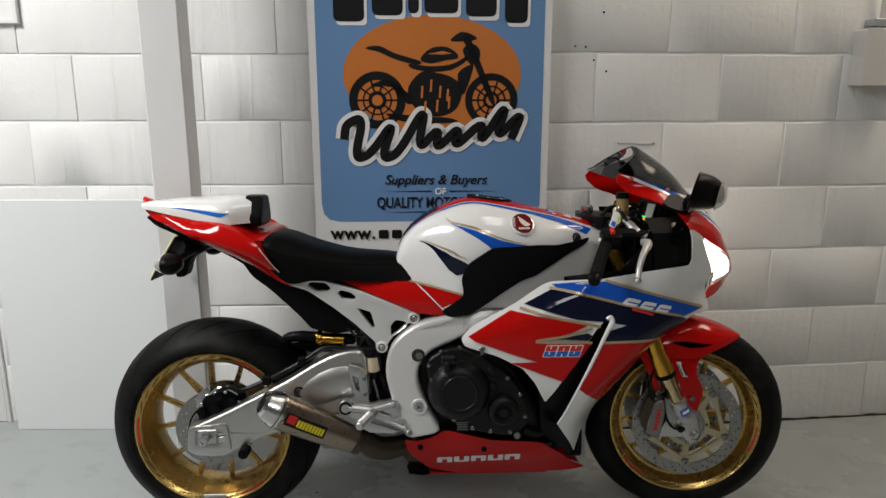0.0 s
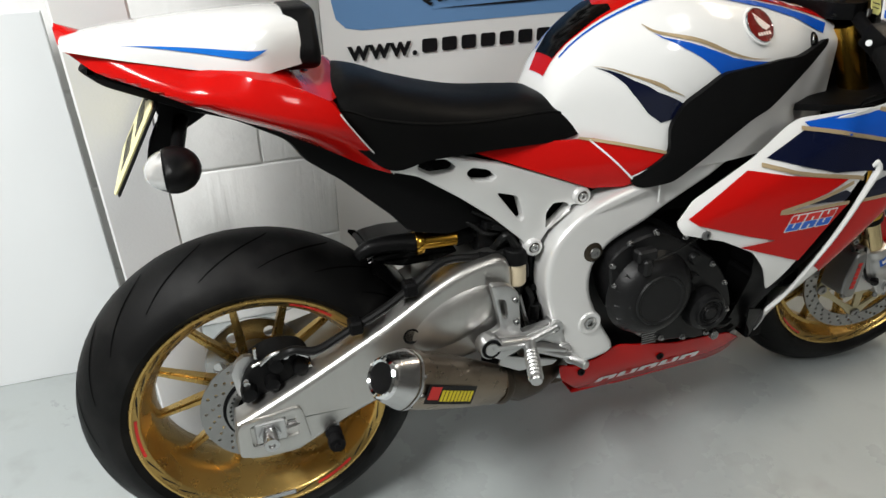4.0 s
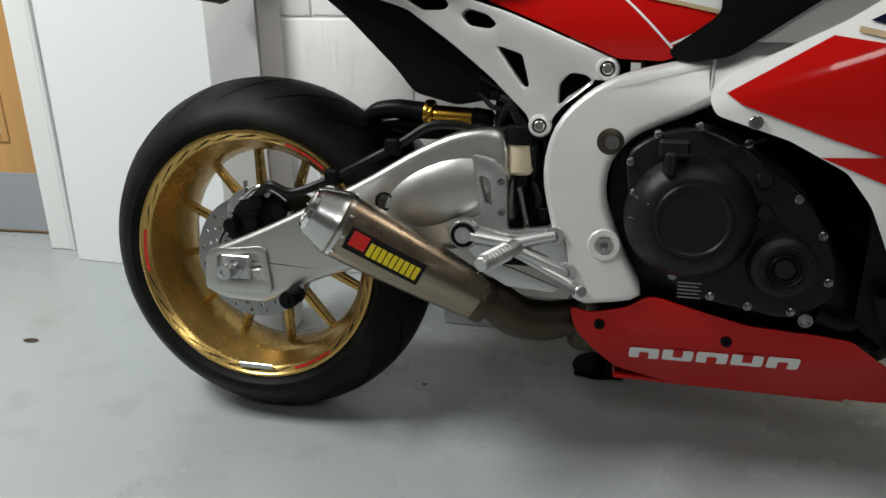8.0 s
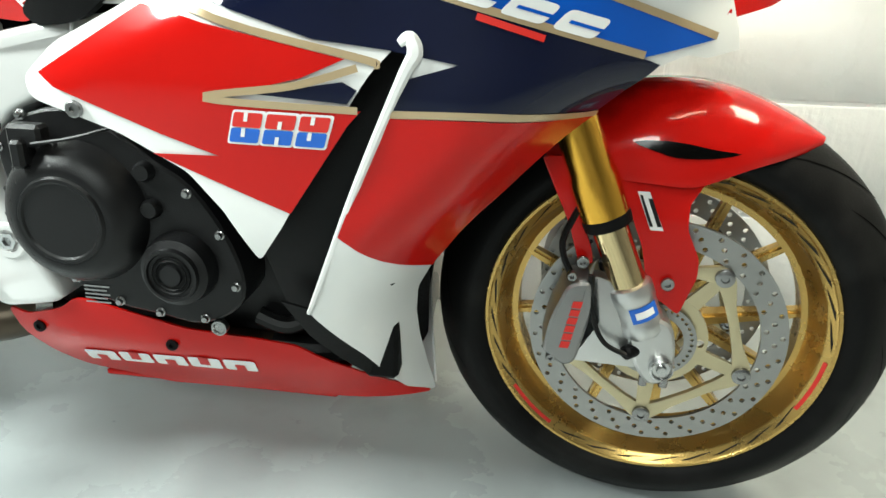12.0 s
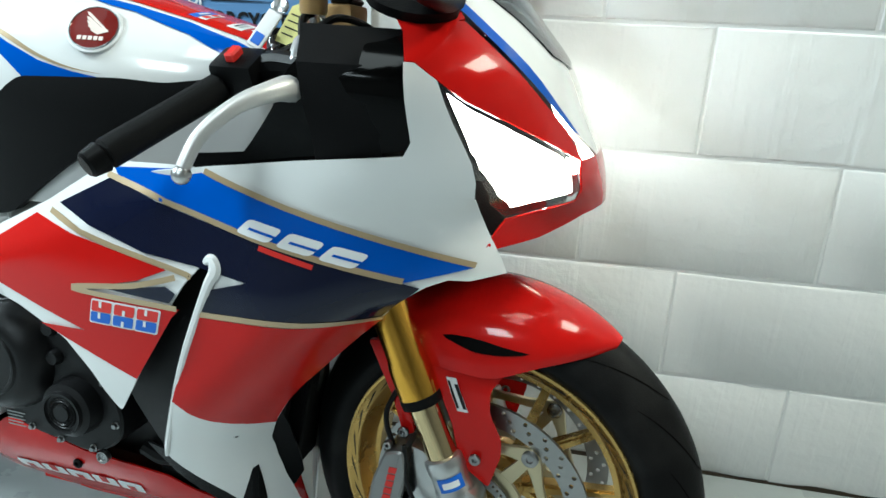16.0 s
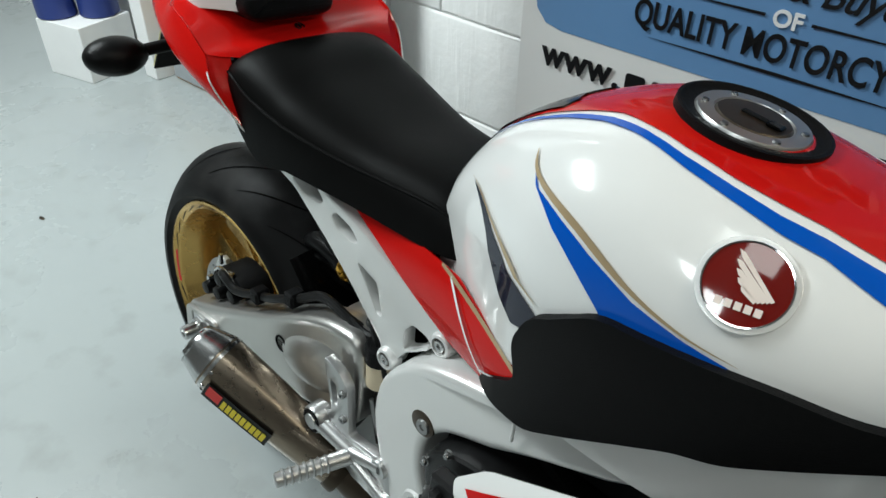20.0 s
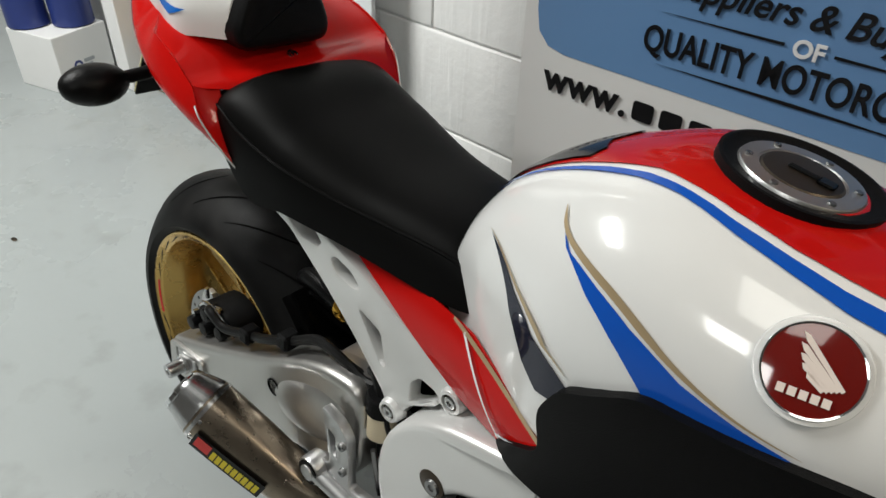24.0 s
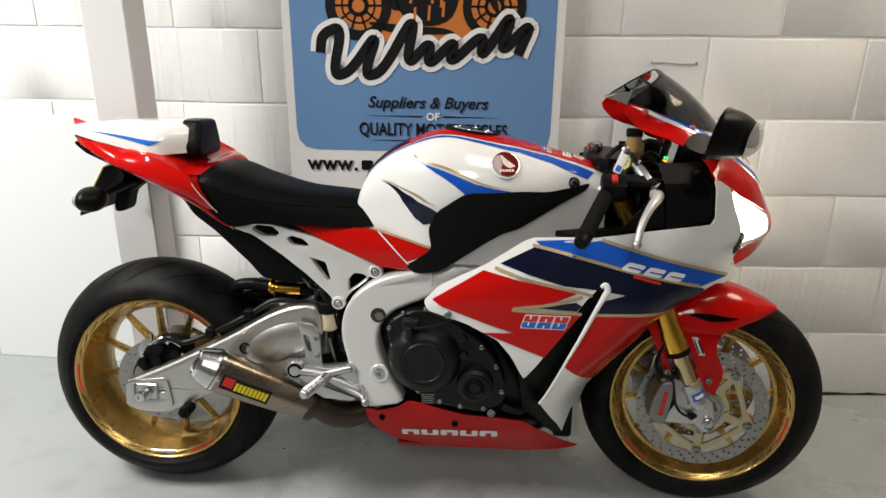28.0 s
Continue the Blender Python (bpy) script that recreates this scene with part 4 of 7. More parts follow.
part("adjuster_bolt", rod((.03, -.15, .312), (.052, -.15, .316), .005, n=6), STEEL, arm)
part("bobbin", turned([(0, -.045), (.005, -.045), (.006, -.04), (.014, -.04), (.015, -.036), (.015, -.024), (.009, -.02), (.009, -.012), (.015, -.008), (.015, 0), (0, 0)], (.108, -.143, .272), (.108, 0, .272), 18), MATT, arm, "black paddock stand bobbin")
part("bobbin_bracket", box(.095, .12, -.146, -.12, .272, .3, .004), ALLOY, arm)
cal = part("rear_caliper", slab([(-.035, .35), (-.02, .405), (.02, .432), (.075, .425), (.09, .39), (.05, .36), (.01, .345)], -.108, -.05, .008, smooth=3), MATT, bike, "black rear brake caliper")
for x, z in ((-.02, .375), (.03, .42), (.07, .405), (.02, .385)):
    part("caliper_piston", turned([(0, -.02), (.012, -.018), (.014, -.01), (.014, .01), (0, .01)], (x, -.108, z), (x, 0, z), 16), BLACK, cal)
for x, z in ((-.022, .392), (.048, .432), (.085, .40)):
    part("caliper_bolt", turned([(0, -.006), (.006, -.006), (.0065, -.004), (.0065, .004), (0, .004)], (x, -.112, z), (x, 0, z), 6), STEEL, cal)
part("pad_pin", rod((-.01, -.105, .418), (.05, -.105, .436), .003), STEEL, cal)
part("caliper_bracket", slab([(-.03, .33), (-.045, .40), (-.02, .43), (.0, .415), (-.015, .36), (.01, .33)], -.088, -.078, .002, smooth=2), ALLOY, cal, "alloy caliper bracket")
part("pipe", tube([(.005, -.115, .425), (.03, -.118, .443), (.06, -.12, .44), (.085, -.12, .425)], .004, 8), STEEL, cal, "steel brake pipe")
part("bleed_nipple", rod((.0, -.1, .43), (.0, -.1, .45), .004), STEEL, cal)
part("brake_hose", tube([(.03, -.115, .43), (.06, -.13, .45), (.10, -.13, .44), (.16, -.125, .462), (.22, -.13, .492), (.28, -.125, .525), (.334, -.12, .556), (.40, -.12, .552), (.44, -.11, .545)], .0075, 10), HOSE, arm, "black rubber brake hose")
part("wiring_hose", tube([(.435, -.10, .55), (.44, -.12, .575), (.455, -.128, .585), (.475, -.128, .53), (.47, -.12, .45)], .0075, 10), HOSE, arm, "black rubber hose")
part("wiring_hose", tube([(.45, -.08, .57), (.455, -.10, .595), (.468, -.11, .60), (.488, -.112, .54), (.485, -.105, .44)], .006, 10), HOSE, arm, "black rubber hose")
for x, z in ((.17, .47), (.27, .522)):
    part("hose_clip", box(x - .012, x + .012, -.14, -.112, z - .014, z + .012, .004), MATT, arm)

EX0, EX1 = Vector((.2165, -.2345, .4195)), Vector((.423, -.1535, .2935))
axis = (EX1 - EX0).normalized()


def silencer(s, a):
    """Section of the silencer: a rounded hexagon that narrows towards both ends."""
    ln = (EX1 - EX0).length
    r = exh_r(s)
    th = a * 2 * math.pi
    k = 1 + 0.022 * math.cos(6 * th)
    side = Vector((0, 0, 1)).cross(axis).normalized()
    up = axis.cross(side)
    return EX0 + axis * (s * ln) + (side * math.cos(th) * 0.92 + up * math.sin(th) * 1.05) * r * k


exh_r = curve([(-.165, .0335), (-.155, .0355), (-.12, .0385), (-.05, .0445), (-.02, .047), (0, .048), (.3, .0465), (.6, .0425), (.85, .0375), (1.0, .034)])
muffler = part("silencer", loft(silencer, 0.0, 1.0, 0, 1, 26, 36), TITAN, bike, "brushed titanium silencer")
part("end_cap", loft(silencer, -.165, -.002, 0, 1, 10, 40, cap=False), STEEL, muffler, "polished rounded end cap", sharp=50)
part("outlet_lip", turned([(.0245, .004), (.0255, -.004), (.029, -.0065), (.033, -.004), (.0355, .002)], EX0 - axis * .0405, EX1, 36), CHROME, muffler, "polished outlet lip")
part("outlet", turned([(.0255, -.002), (.0245, .01), (.024, .06), (0, .06)], EX0 - axis * .0405, EX1, 32), MATT, muffler, "black sooty outlet")
part("seam_band", loft(lambda s, a: Vector(silencer(s, a)) * 1.0 + (Vector(silencer(s, a)) - (EX0 + axis * (s * (EX1 - EX0).length))).normalized() * .001, .012, .035, 0, 1, 2, 36, cap=False), STEEL, muffler)
for a in (.42, .52, .62):
    p = Vector(silencer(.045, a))
    c = EX0 + axis * (.045 * (EX1 - EX0).length)
    part("rivet", turned([(0, 0), (.0035, 0), (.003, .0016), (0, .002)], p, p + (p - c), 10), STEEL, muffler)
side_v = Vector((0, 0, 1)).cross(axis).normalized()
lab_n = -side_v if side_v.y > 0 else side_v
lab_u = axis.cross(lab_n).normalized()
lab_u = lab_u if lab_u.z > 0 else -lab_u


def on_label(s, w):
    c = EX0 + axis * (s * (EX1 - EX0).length)
    return c + lab_n * (exh_r(s) * .965 - .28 * abs(w) ** 2 * 18 * .05) + lab_u * w


def label_quad(s0, s1, w0, w1, lift):
    bm = bmesh.new()
    cols = [[bm.verts.new(on_label(s0 + (s1 - s0) * i / 8, w0 + (w1 - w0) * j / 4) + lab_n * lift) for j in range(5)] for i in range(9)]
    for i in range(8):
        for j in range(4):
            bm.faces.new((cols[i][j], cols[i + 1][j], cols[i + 1][j + 1], cols[i][j + 1]))
    return bm


r1 = (Vector(silencer(.97, 0)) - (EX0 + axis * .97 * (EX1 - EX0).length)).length
part("link_collar", turned([(r1 * .8, .0), (r1 * 1.08, .0), (r1 * 1.13, .004), (r1 * 1.13, .016), (r1 * 1.08, .02), (r1 * .8, .02)], EX1 - axis * .012, EX1 + axis, 28), TITAN_DARK, muffler, "dark heat-stained collar")
sticker = part("sticker", label_quad(.07, .55, -.020, .014, .0022), INK, muffler, "black maker's label")
part("label_mark", label_quad(.09, .19, -.012, .011, .003), PRINT_RED, sticker, "red mark")
for i in range(9):
    s = .205 + i * .0365
    part("label_bar", label_quad(s, s + .029, -.0145, .0055, .003), YELLOW, sticker, "yellow bar of the label")
part("link_pipe", tube([(.41, -.157, .309), (.445, -.143, .287), (.475, -.125, .262), (.515, -.108, .253), (.56, -.09, .258), (.62, -.06, .264), (.7, -.03, .27)], [.029, .032, .034, .033, .029, .026, .026], 16), TITAN_DARK, bike, "heat-stained link pipe")
part("pipe_clamp", turned([(.027, -.01), (.034, -.01), (.034, .01), (.029, .01)], (.575, -.095, .268), (.6, -.08, .268), 20), STEEL, bike)
part("collector", box(.55, .95, -.085, .085, .19, .27, .03, 3), TITAN_DARK, bike)
for y in (-.09, -.03, .03, .09):
    part("header_pipe", tube([(.9, y, .24), (1.0, y, .25), (1.06, y, .34), (1.06, y, .46), (1.0, y, .52)], .019, 10), CASE, bike, "dark bent exhaust header")
stand = part("side_stand", tube([(.63, .12, .26), (.625, .19, .14), (.612, .235, .03)], .012), MATT, bike, "black side stand, down")
part("stand_foot", box(.562, .662, .215, .28, .021, .032, .004), MATT, stand)
puck = tagged(new("stand_puck"), "flat black plastic disc under the side stand foot", "stand pad")
puck.matrix_world = pose(.172, 2.222, 0)
part("disc", lathe([(0, 0), (.05, 0), (.052, .004), (.048, .012), (0, .012)], 0, 0, 24), MATT, puck, m=Matrix.Rotation(radians(90), 4, "X"))

# ---- shock, pots and heel plate ----
res = part("shock_reservoir", turned([(0, .0), (.0225, .0), (.0235, .002), (.0235, .012), (.0215, .015), (.0165, .016), (.0155, .02), (.0155, .078), (0, .078)], (.303, -.052, .5685), (.403, -.052, .564), 28), GOLD_ANO, bike, "gold anodised damper reservoir")
part("reservoir_body", tube([(.2, -.046, .558), (.222, -.049, .571), (.255, -.052, .575), (.282, -.052, .572), (.304, -.052, .5685)], [.011, .015, .016, .017, .019], 20), BLACK, res, "glossy black damper body")
part("reservoir_cap", rod((.38, -.052, .565), (.414, -.052, .5635), .017, .0145, 20, .003), MATT, res)
part("adjuster", rod((.414, -.052, .5635), (.424, -.052, .563), .008, n=12, cap=.002), BOLT, res)
hug = part("rear_hugger", lathe([(.319, -.096), (.331, -.07), (.336, 0), (.331, .07), (.319, .096), (.315, .09), (.328, 0), (.315, -.09)], 0, .311, 16, closed=True, a0=12, a1=48), GLOSS, bike, "glossy black rear mudguard")
part("hugger_top", slab([(.212, .546), (.232, .556), (.272, .56), (.325, .556), (.375, .549), (.385, .538), (.34, .528), (.28, .528), (.24, .54)], -.06, .072, .006, r=.008, seg=3), GLOSS, hug)
pot = part("brake_fluid_pot", turned([(0, 0), (.017, 0), (.02, .004), (.02, .045), (0, .045)], (.468, -.125, .488), (.468, -.125, .6), 24), DIRTY, bike, "milky brake fluid pot")
part("pot_cap", turned([(0, .045), (.0225, .045), (.0225, .07), (.02, .073), (0, .073)], (.468, -.125, .488), (.468, -.125, .6), 24), MATT, pot)
part("pot_hose", tube([(.468, -.125, .488), (.47, -.125, .46), (.48, -.12, .42), (.5, -.11, .38)], .006), HOSE, pot)
plate = part("heel_plate", slab([(.402, .52), (.437, .513), (.455, .495), (.46, .41), (.53, .42), (.548, .404), (.557, .35), (.545, .345), (.52, .375), (.484, .388), (.45, .37), (.42, .36), (.40, .375), (.38, .395), (.385, .415), (.42, .43), (.415, .46)], -.172, -.158, .003, r=.008, holes=([(.415, .49), (.43, .485), (.435, .445), (.425, .45)],)), ALLOY, bike, "cast alloy foot rest hanger")
for x, z in ((.528, .406), (.548, .353), (.448, .483), (.45, .437)):
    part("bolt", socket_bolt(x, -.172, z, .009 if x > .5 else .006), BOLT, plate)
    if x > .5:
        part("boss", lathe([(0, -.178), (.014, -.178), (.0155, -.174), (.0155, -.15), (0, -.15)], x, z, 20), ALLOY, plate)
part("hanger_arm", merge(rod((.47, -.176, .392), (.395, -.18, .402), .011, .013), rod((.47, -.176, .392), (.53, -.172, .408), .01, .009), rod((.47, -.176, .385), (.548, -.172, .353), .01, .008)), ALLOY, plate)
part("hanger_pivot", turned([(0, -.014), (.012, -.014), (.013, -.01), (.0205, -.01), (.0225, -.006), (.0225, .015), (0, .015)], (.396, -.178, .402), (.396, 0, .402), 24), ALLOY, plate)
part("pivot_rubber", lathe([(.0125, -.19), (.0185, -.19), (.0185, -.186), (.0125, -.186)], .396, .402, 24, closed=True), MATT, plate)
peg = part("foot_peg", rod((.475, -.175, .388), (.439, -.281, .384), .0125, .0105, 12, .002), ALLOY, bike, "knurled alloy foot peg")
for i in range(7):
    f = .35 + i * .09
    c = Vector((.475, -.175, .388)).lerp(Vector((.439, -.281, .384)), f)
    part("knurl", turned([(.0118, -.002), (.0138, 0), (.0118, .002)], c, c + Vector((-.03, -.09, .004)), 12), ALLOY, peg)
part("brake_pedal", merge(rod((.47, -.17, .378), (.565, -.178, .334), .0075, .0065), rod((.56, -.175, .333), (.573, -.216, .338), .009, n=10, cap=.002)), ALLOY, bike, "alloy brake pedal")
part("heel_guard_plate", slab([(.425, .365), (.54, .325), (.53, .318), (.46, .322), (.42, .345)], -.165, -.16, .001), ALLOY, bike)

for name, pts, r in (
    ("loom", [(.43, -.10, .60), (.47, -.115, .585), (.50, -.11, .55), (.51, -.105, .50), (.505, -.11, .44), (.515, -.105, .38)], .008),
    ("loom", [(.40, -.09, .63), (.44, -.105, .61), (.475, -.12, .60), (.50, -.118, .575)], .006),
    ("breather_hose", [(.48, -.10, .56), (.455, -.118, .555), (.43, -.122, .55), (.40, -.122, .556)], .007),
    ("loom", [(.49, -.125, .475), (.5, -.13, .45), (.492, -.128, .41), (.50, -.12, .36)], .0055),
    ("switch_wire", [(.47, -.13, .57), (.485, -.135, .53), (.49, -.13, .50)], .0035),
    ("switch_wire", [(.36, -.07, .62), (.40, -.085, .60), (.42, -.10, .585), (.45, -.10, .58)], .004)):
    part(name, tube(pts, r, 8), HOSE, bike)
for x, y, z in ((.455, -.118, .578), (.49, -.118, .545), (.508, -.118, .47), (.425, -.1, .602)):
    part("loom_clip", box(x - .008, x + .008, y - .01, y + .01, z - .007, z + .007, .003), MATT, bike)
part("brake_switch", rod((.505, -.13, .44), (.505, -.13, .405), .011, .009, 14, .002), BLACK, bike, "black rear brake switch")
part("pushrod", rod((.488, -.14, .40), (.47, -.14, .47), .004), BOLT, bike)

# ---- main frame and subframe ----
FRAME = [(.507, .50), (.52, .562), (.556, .606), (.61, .638), (.697, .66), (.76, .672), (.80, .70), (.84, .74), (.95, .797), (1.07, .86), (1.10, .83), (1.035, .77), (.95, .717), (.87, .672), (.75, .611), (.70, .585), (.66, .568), (.629, .551), (.602, .515), (.598, .47), (.61, .43), (.632, .38), (.657, .325), (.60, .308), (.568, .308), (.549, .334), (.52, .43)]
for sy in (-1, 1):
    y0, y1 = (-.172, -.12) if sy < 0 else (.172, .12)
    bm = slab(FRAME, y0, y1, .013, seg=5, smooth=3)
    for v in bm.verts:
        v.co.y *= 1 - .32 * max(0, min(1, (v.co.x - .82) / .27)) ** 1.3
        v.co.y *= 1 - .34 * max(0, min(1, (v.co.x - .7) / .1)) * max(0, min(1, (v.co.z - .605 - .62 * (v.co.x - .75)) / .08))
    fr = part("main_frame", bm, SILVER, bike, "silver painted aluminium twin-spar frame")
    if sy < 0:
        part("bolt_recess", lathe([(0, -.1735), (.0165, -.1735), (.0185, -.1725), (.0185, -.165), (0, -.165)], .598, .546, 28), TITAN_DARK, fr, "dark recessed hole")
        part("frame_bolt", lathe([(0, -.1742), (.004, -.1742), (.0045, -.1765), (.0095, -.1765), (.0105, -.1735)], .601, .5445, 18), BOLT, fr)
        part("frame_boss", lathe([(.0135, -.1725), (.0145, -.1745), (.0215, -.175), (.0235, -.1725), (.0235, -.165), (.0135, -.165)], .6, .398, 32, closed=True), SILVER, fr)
        part("frame_bolt", lathe([(0, -.1735), (.006, -.1735), (.0065, -.1765), (.0115, -.1765), (.0125, -.1735)], .6, .398, 6), STEEL, fr)
        part("weld_seam", rod((.724, -.1725, .658), (.724, -.1725, .622), .0022), SILVER, fr)
SUBF = [(.236, .742), (.262, .753), (.317, .760), (.442, .721), (.591, .661), (.604, .645), (.592, .627), (.567, .629), (.535, .60), (.513, .572), (.508, .556), (.495, .549), (.482, .557), (.478, .575), (.42, .63), (.362, .676), (.293, .724)]
for sy in (-1, 1):
    y0, y1 = (-.138, -.118) if sy < 0 else (.138, .118)
    sf = part("subframe", slab(SUBF, y0, y1, .004, r=.008, holes=([(.291, .738), (.30, .749), (.34, .746), (.357, .731), (.35, .723), (.316, .723)], [(.374, .717), (.384, .725), (.413, .717), (.428, .703), (.418, .697), (.386, .702)], [(.428, .674), (.466, .662), (.478, .617), (.470, .616)], [(.521, .592), (.521, .622), (.535, .638), (.559, .635), (.57, .624)])), SILVER, bike, "silver triangulated subframe")
    if sy < 0:
        for x, z in ((.587, .644), (.496, .562)):
            part("boss", lathe([(.0105, -.143), (.011, -.1465), (.0145, -.1455), (.0165, -.141), (.0175, -.13), (.0105, -.13)], x, z, 26, closed=True), SILVER, sf)
            part("boss_recess", lathe([(0, -.1425), (.0105, -.1425), (.0105, -.138), (0, -.138)], x, z, 18), TITAN_DARK, sf, "dark recess")
            part("bolt", socket_bolt(x, -.1425, z, .0078, .004), STEEL, sf)
part("inner_core", box(.42, .62, -.09, .09, .33, .68, .02), MATT, bike, "black linkage and inner frame")
part("airbox", box(.64, 1.06, -.11, .11, .54, .76, .03), MATT, bike, "black airbox")

# ---- engine ----
engine = part("engine", slab([(.603, .30), (.60, .53), (.66, .578), (.75, .572), (.86, .50), (.93, .39), (.985, .31), (.95, .275), (.66, .285)], -.125, .14, .012, r=.02), CASE, bike, "black engine with round covers")
part("side_cover", slab([(.622, .522), (.64, .548), (.68, .566), (.72, .568), (.771, .545), (.81, .517), (.85, .49), (.885, .44), (.905, .385), (.897, .345), (.85, .318), (.797, .325), (.74, .335), (.69, .36), (.655, .405), (.632, .46)], -.192, -.12, .008, seg=3, smooth=3), CASE, engine)
cl = part("clutch_cover", lathe([(0, -.226), (.043, -.226), (.0455, -.228), (.049, -.228), (.0515, -.225), (.054, -.2255), (.061, -.224), (.072, -.217), (.081, -.205), (.086, -.192), (.089, -.185), (0, -.185)], .712, .45, 56), CASE, engine, "round black clutch cover")
for k in range(7):
    a = radians(95 + k * 22)
    part("cover_rib", rod((.712 + .06 * math.cos(a), -.2225, .45 + .06 * math.sin(a)), (.712 + .082 * math.cos(a), -.203, .45 + .082 * math.sin(a)), .0026, n=6), CASE, cl)
al = part("pulse_cover", lathe([(0, -.224), (.012, -.224), (.013, -.221), (.027, -.221), (.028, -.2245), (.031, -.2245), (.032, -.218), (.040, -.214), (.043, -.2), (.044, -.18), (0, -.18)], .832, .393, 40), CASE, engine, "small ribbed round cover")
for r in (.018, .0225):
    part("cover_ring", lathe([(r - .0012, -.221), (r, -.2228), (r + .0012, -.221)], .832, .393, 32), CASE, al)
for x, z in ((.627, .522), (.635, .48), (.647, .43), (.668, .385), (.696, .366), (.748, .34), (.798, .33), (.854, .327), (.895, .372), (.88, .435), (.845, .482), (.775, .552), (.712, .572), (.66, .56)):
    bm = lathe([(0, -.198), (.0035, -.198), (.0042, -.1965), (.0042, -.194), (.006, -.193), (.006, -.19), (0, -.19)], x, z, 10)
    part("case_bolt", bm, BOLT, engine)
for x, z in ((.799, .505), (.803, .462)):
    part("case_plug", lathe([(0, -.203), (.009, -.203), (.0115, -.198), (.012, -.19), (0, -.19)], x, z, 18), CASE, engine)
part("clutch_lever", box(.668, .684, -.232, -.205, .508, .54, .004), CASE, engine)
part("clutch_cable", tube([(.69, -.222, .535), (.74, -.222, .545), (.79, -.215, .56)], .0022, 6), HOSE, engine)
part("cable_holder", box(.66, .70, -.222, -.2, .53, .555, .004), CASE, engine)
for i in range(5):
    part("case_print", box(.704, .736 - .004 * (i % 2), -.193, -.1925, .356 - i * .0052, .358 - i * .0052), BOLT, engine)
part("oil_window", lathe([(0, -.196), (.006, -.196), (.0075, -.1985), (.0095, -.1985), (.01, -.19), (0, -.19)], .872, .318, 18), BOLT, engine)
part("water_pump_pipe", tube([(.9, -.14, .31), (.94, -.14, .3), (.98, -.12, .32)], .012), HOSE, engine)
rad = part("radiator", box(1.035, 1.08, -.18, .21, .38, .70, .006), MATT, bike, "black radiator behind the fairing")
for i in range(12):
    part("radiator_fin", box(1.08, 1.083, -.16, .19, .40 + i * .024, .403 + i * .024), CASE, rad)
part("oil_cooler", box(1.03, 1.075, -.12, .14, .22, .375, .006), MATT, bike, "black oil cooler")
part("inner_liner", slab([(.70, .56), (.95, .27), (1.09, .24), (1.12, .45), (1.16, .56), (1.12, .68), (.75, .66)], -.03, -.015, .003, r=.02), MATT, bike, "black inner liner")
part("inner_cowl", sheet([(.95, .30), (1.08, .20), (1.10, .24), (1.11, .40), (1.15, .47), (1.13, .66), (.98, .66), (.90, .55), (.93, .45)], lambda x, z: (x, cowl(x, z)[1] + .035, z), .03, .03), BLACK, bike, "black inner fairing panel")

# ---- belly pan ----
belly_w = curve([(.13, .06), (.17, .085), (.2, .112), (.23, .135), (.27, .152), (.32, .162)])


def belly(x, z):
    return (x, -belly_w(z) * (1 - min(1, max(0, (x - .9) / .22)) ** 3) * (1 - .1 * max(0, (.62 - x) / .07)), z)


BELLY = [(.555, .293), (.584, .285), (.645, .305), (.664, .322), (.685, .322), (.706, .315), (.81, .289), (.9, .284), (.95, .278), (1.014, .23), (1.06, .178), (1.112, .14), (.972, .158), (.91, .158), (.734, .152), (.635, .18), (.6, .215), (.566, .252)]
for mir in (False, True):
    bp = part("belly_pan", sheet(BELLY, belly, .03, .02, r=.012, mirror=mir), RED, bike, "glossy red belly pan")
    if not mir:
        for i in range(5):
            x = .65 + i * .049
            part("maker_block", sheet([(x, .2125 + i * .0018), (x + .044, .2135 + i * .0018), (x + .044, .2355 + i * .0018), (x, .2345 + i * .0018)], belly, .02, .01, lift=.0015, thick=0, r=.004), PRINT_WHITE, bp, "white letter-sized block")
            zc, up = .2235 + i * .0018, i % 2
            part("maker_slit", sheet([(x + .015, zc + (-.003 if up else -.013)), (x + .029, zc + (-.003 if up else -.013)), (x + .029, zc + (.013 if up else .003)), (x + .015, zc + (.013 if up else .003))], belly, .02, .01, lift=.0021, thick=0), RED, bp)
        for x, z in ((.602, .27), (.784, .261)):
            part("grommet", socket_bolt(x, belly(x, z)[1] - .001, z, .008, .004), MATT, bp)
part("belly_floor", box(.63, .98, -.07, .07, .150, .160, .003), RED, bike)

# ---- side fairings and their colours ----
COWL = [(.712, .611), (.745, .645), (.856, .702), (.929, .75), (.952, .760), (1.065, .768), (1.103, .769), (1.178, .75), (1.28, .72), (1.395, .668), (1.34, .65), (1.308, .626), (1.286, .60), (1.25, .564), (1.20, .511), (1.16, .466), (1.118, .40), (1.099, .359), (1.093, .312), (1.095, .267), (1.103, .205), (1.114, .141), (1.079, .181), (1.037, .268), (.984, .352), (1.006, .40), (1.055, .524), (1.112, .652), (1.104, .671), (1.07, .634), (1.035, .579), (.975, .473), (.943, .426), (.912, .486), (.879, .526), (.81, .562), (.722, .59)]
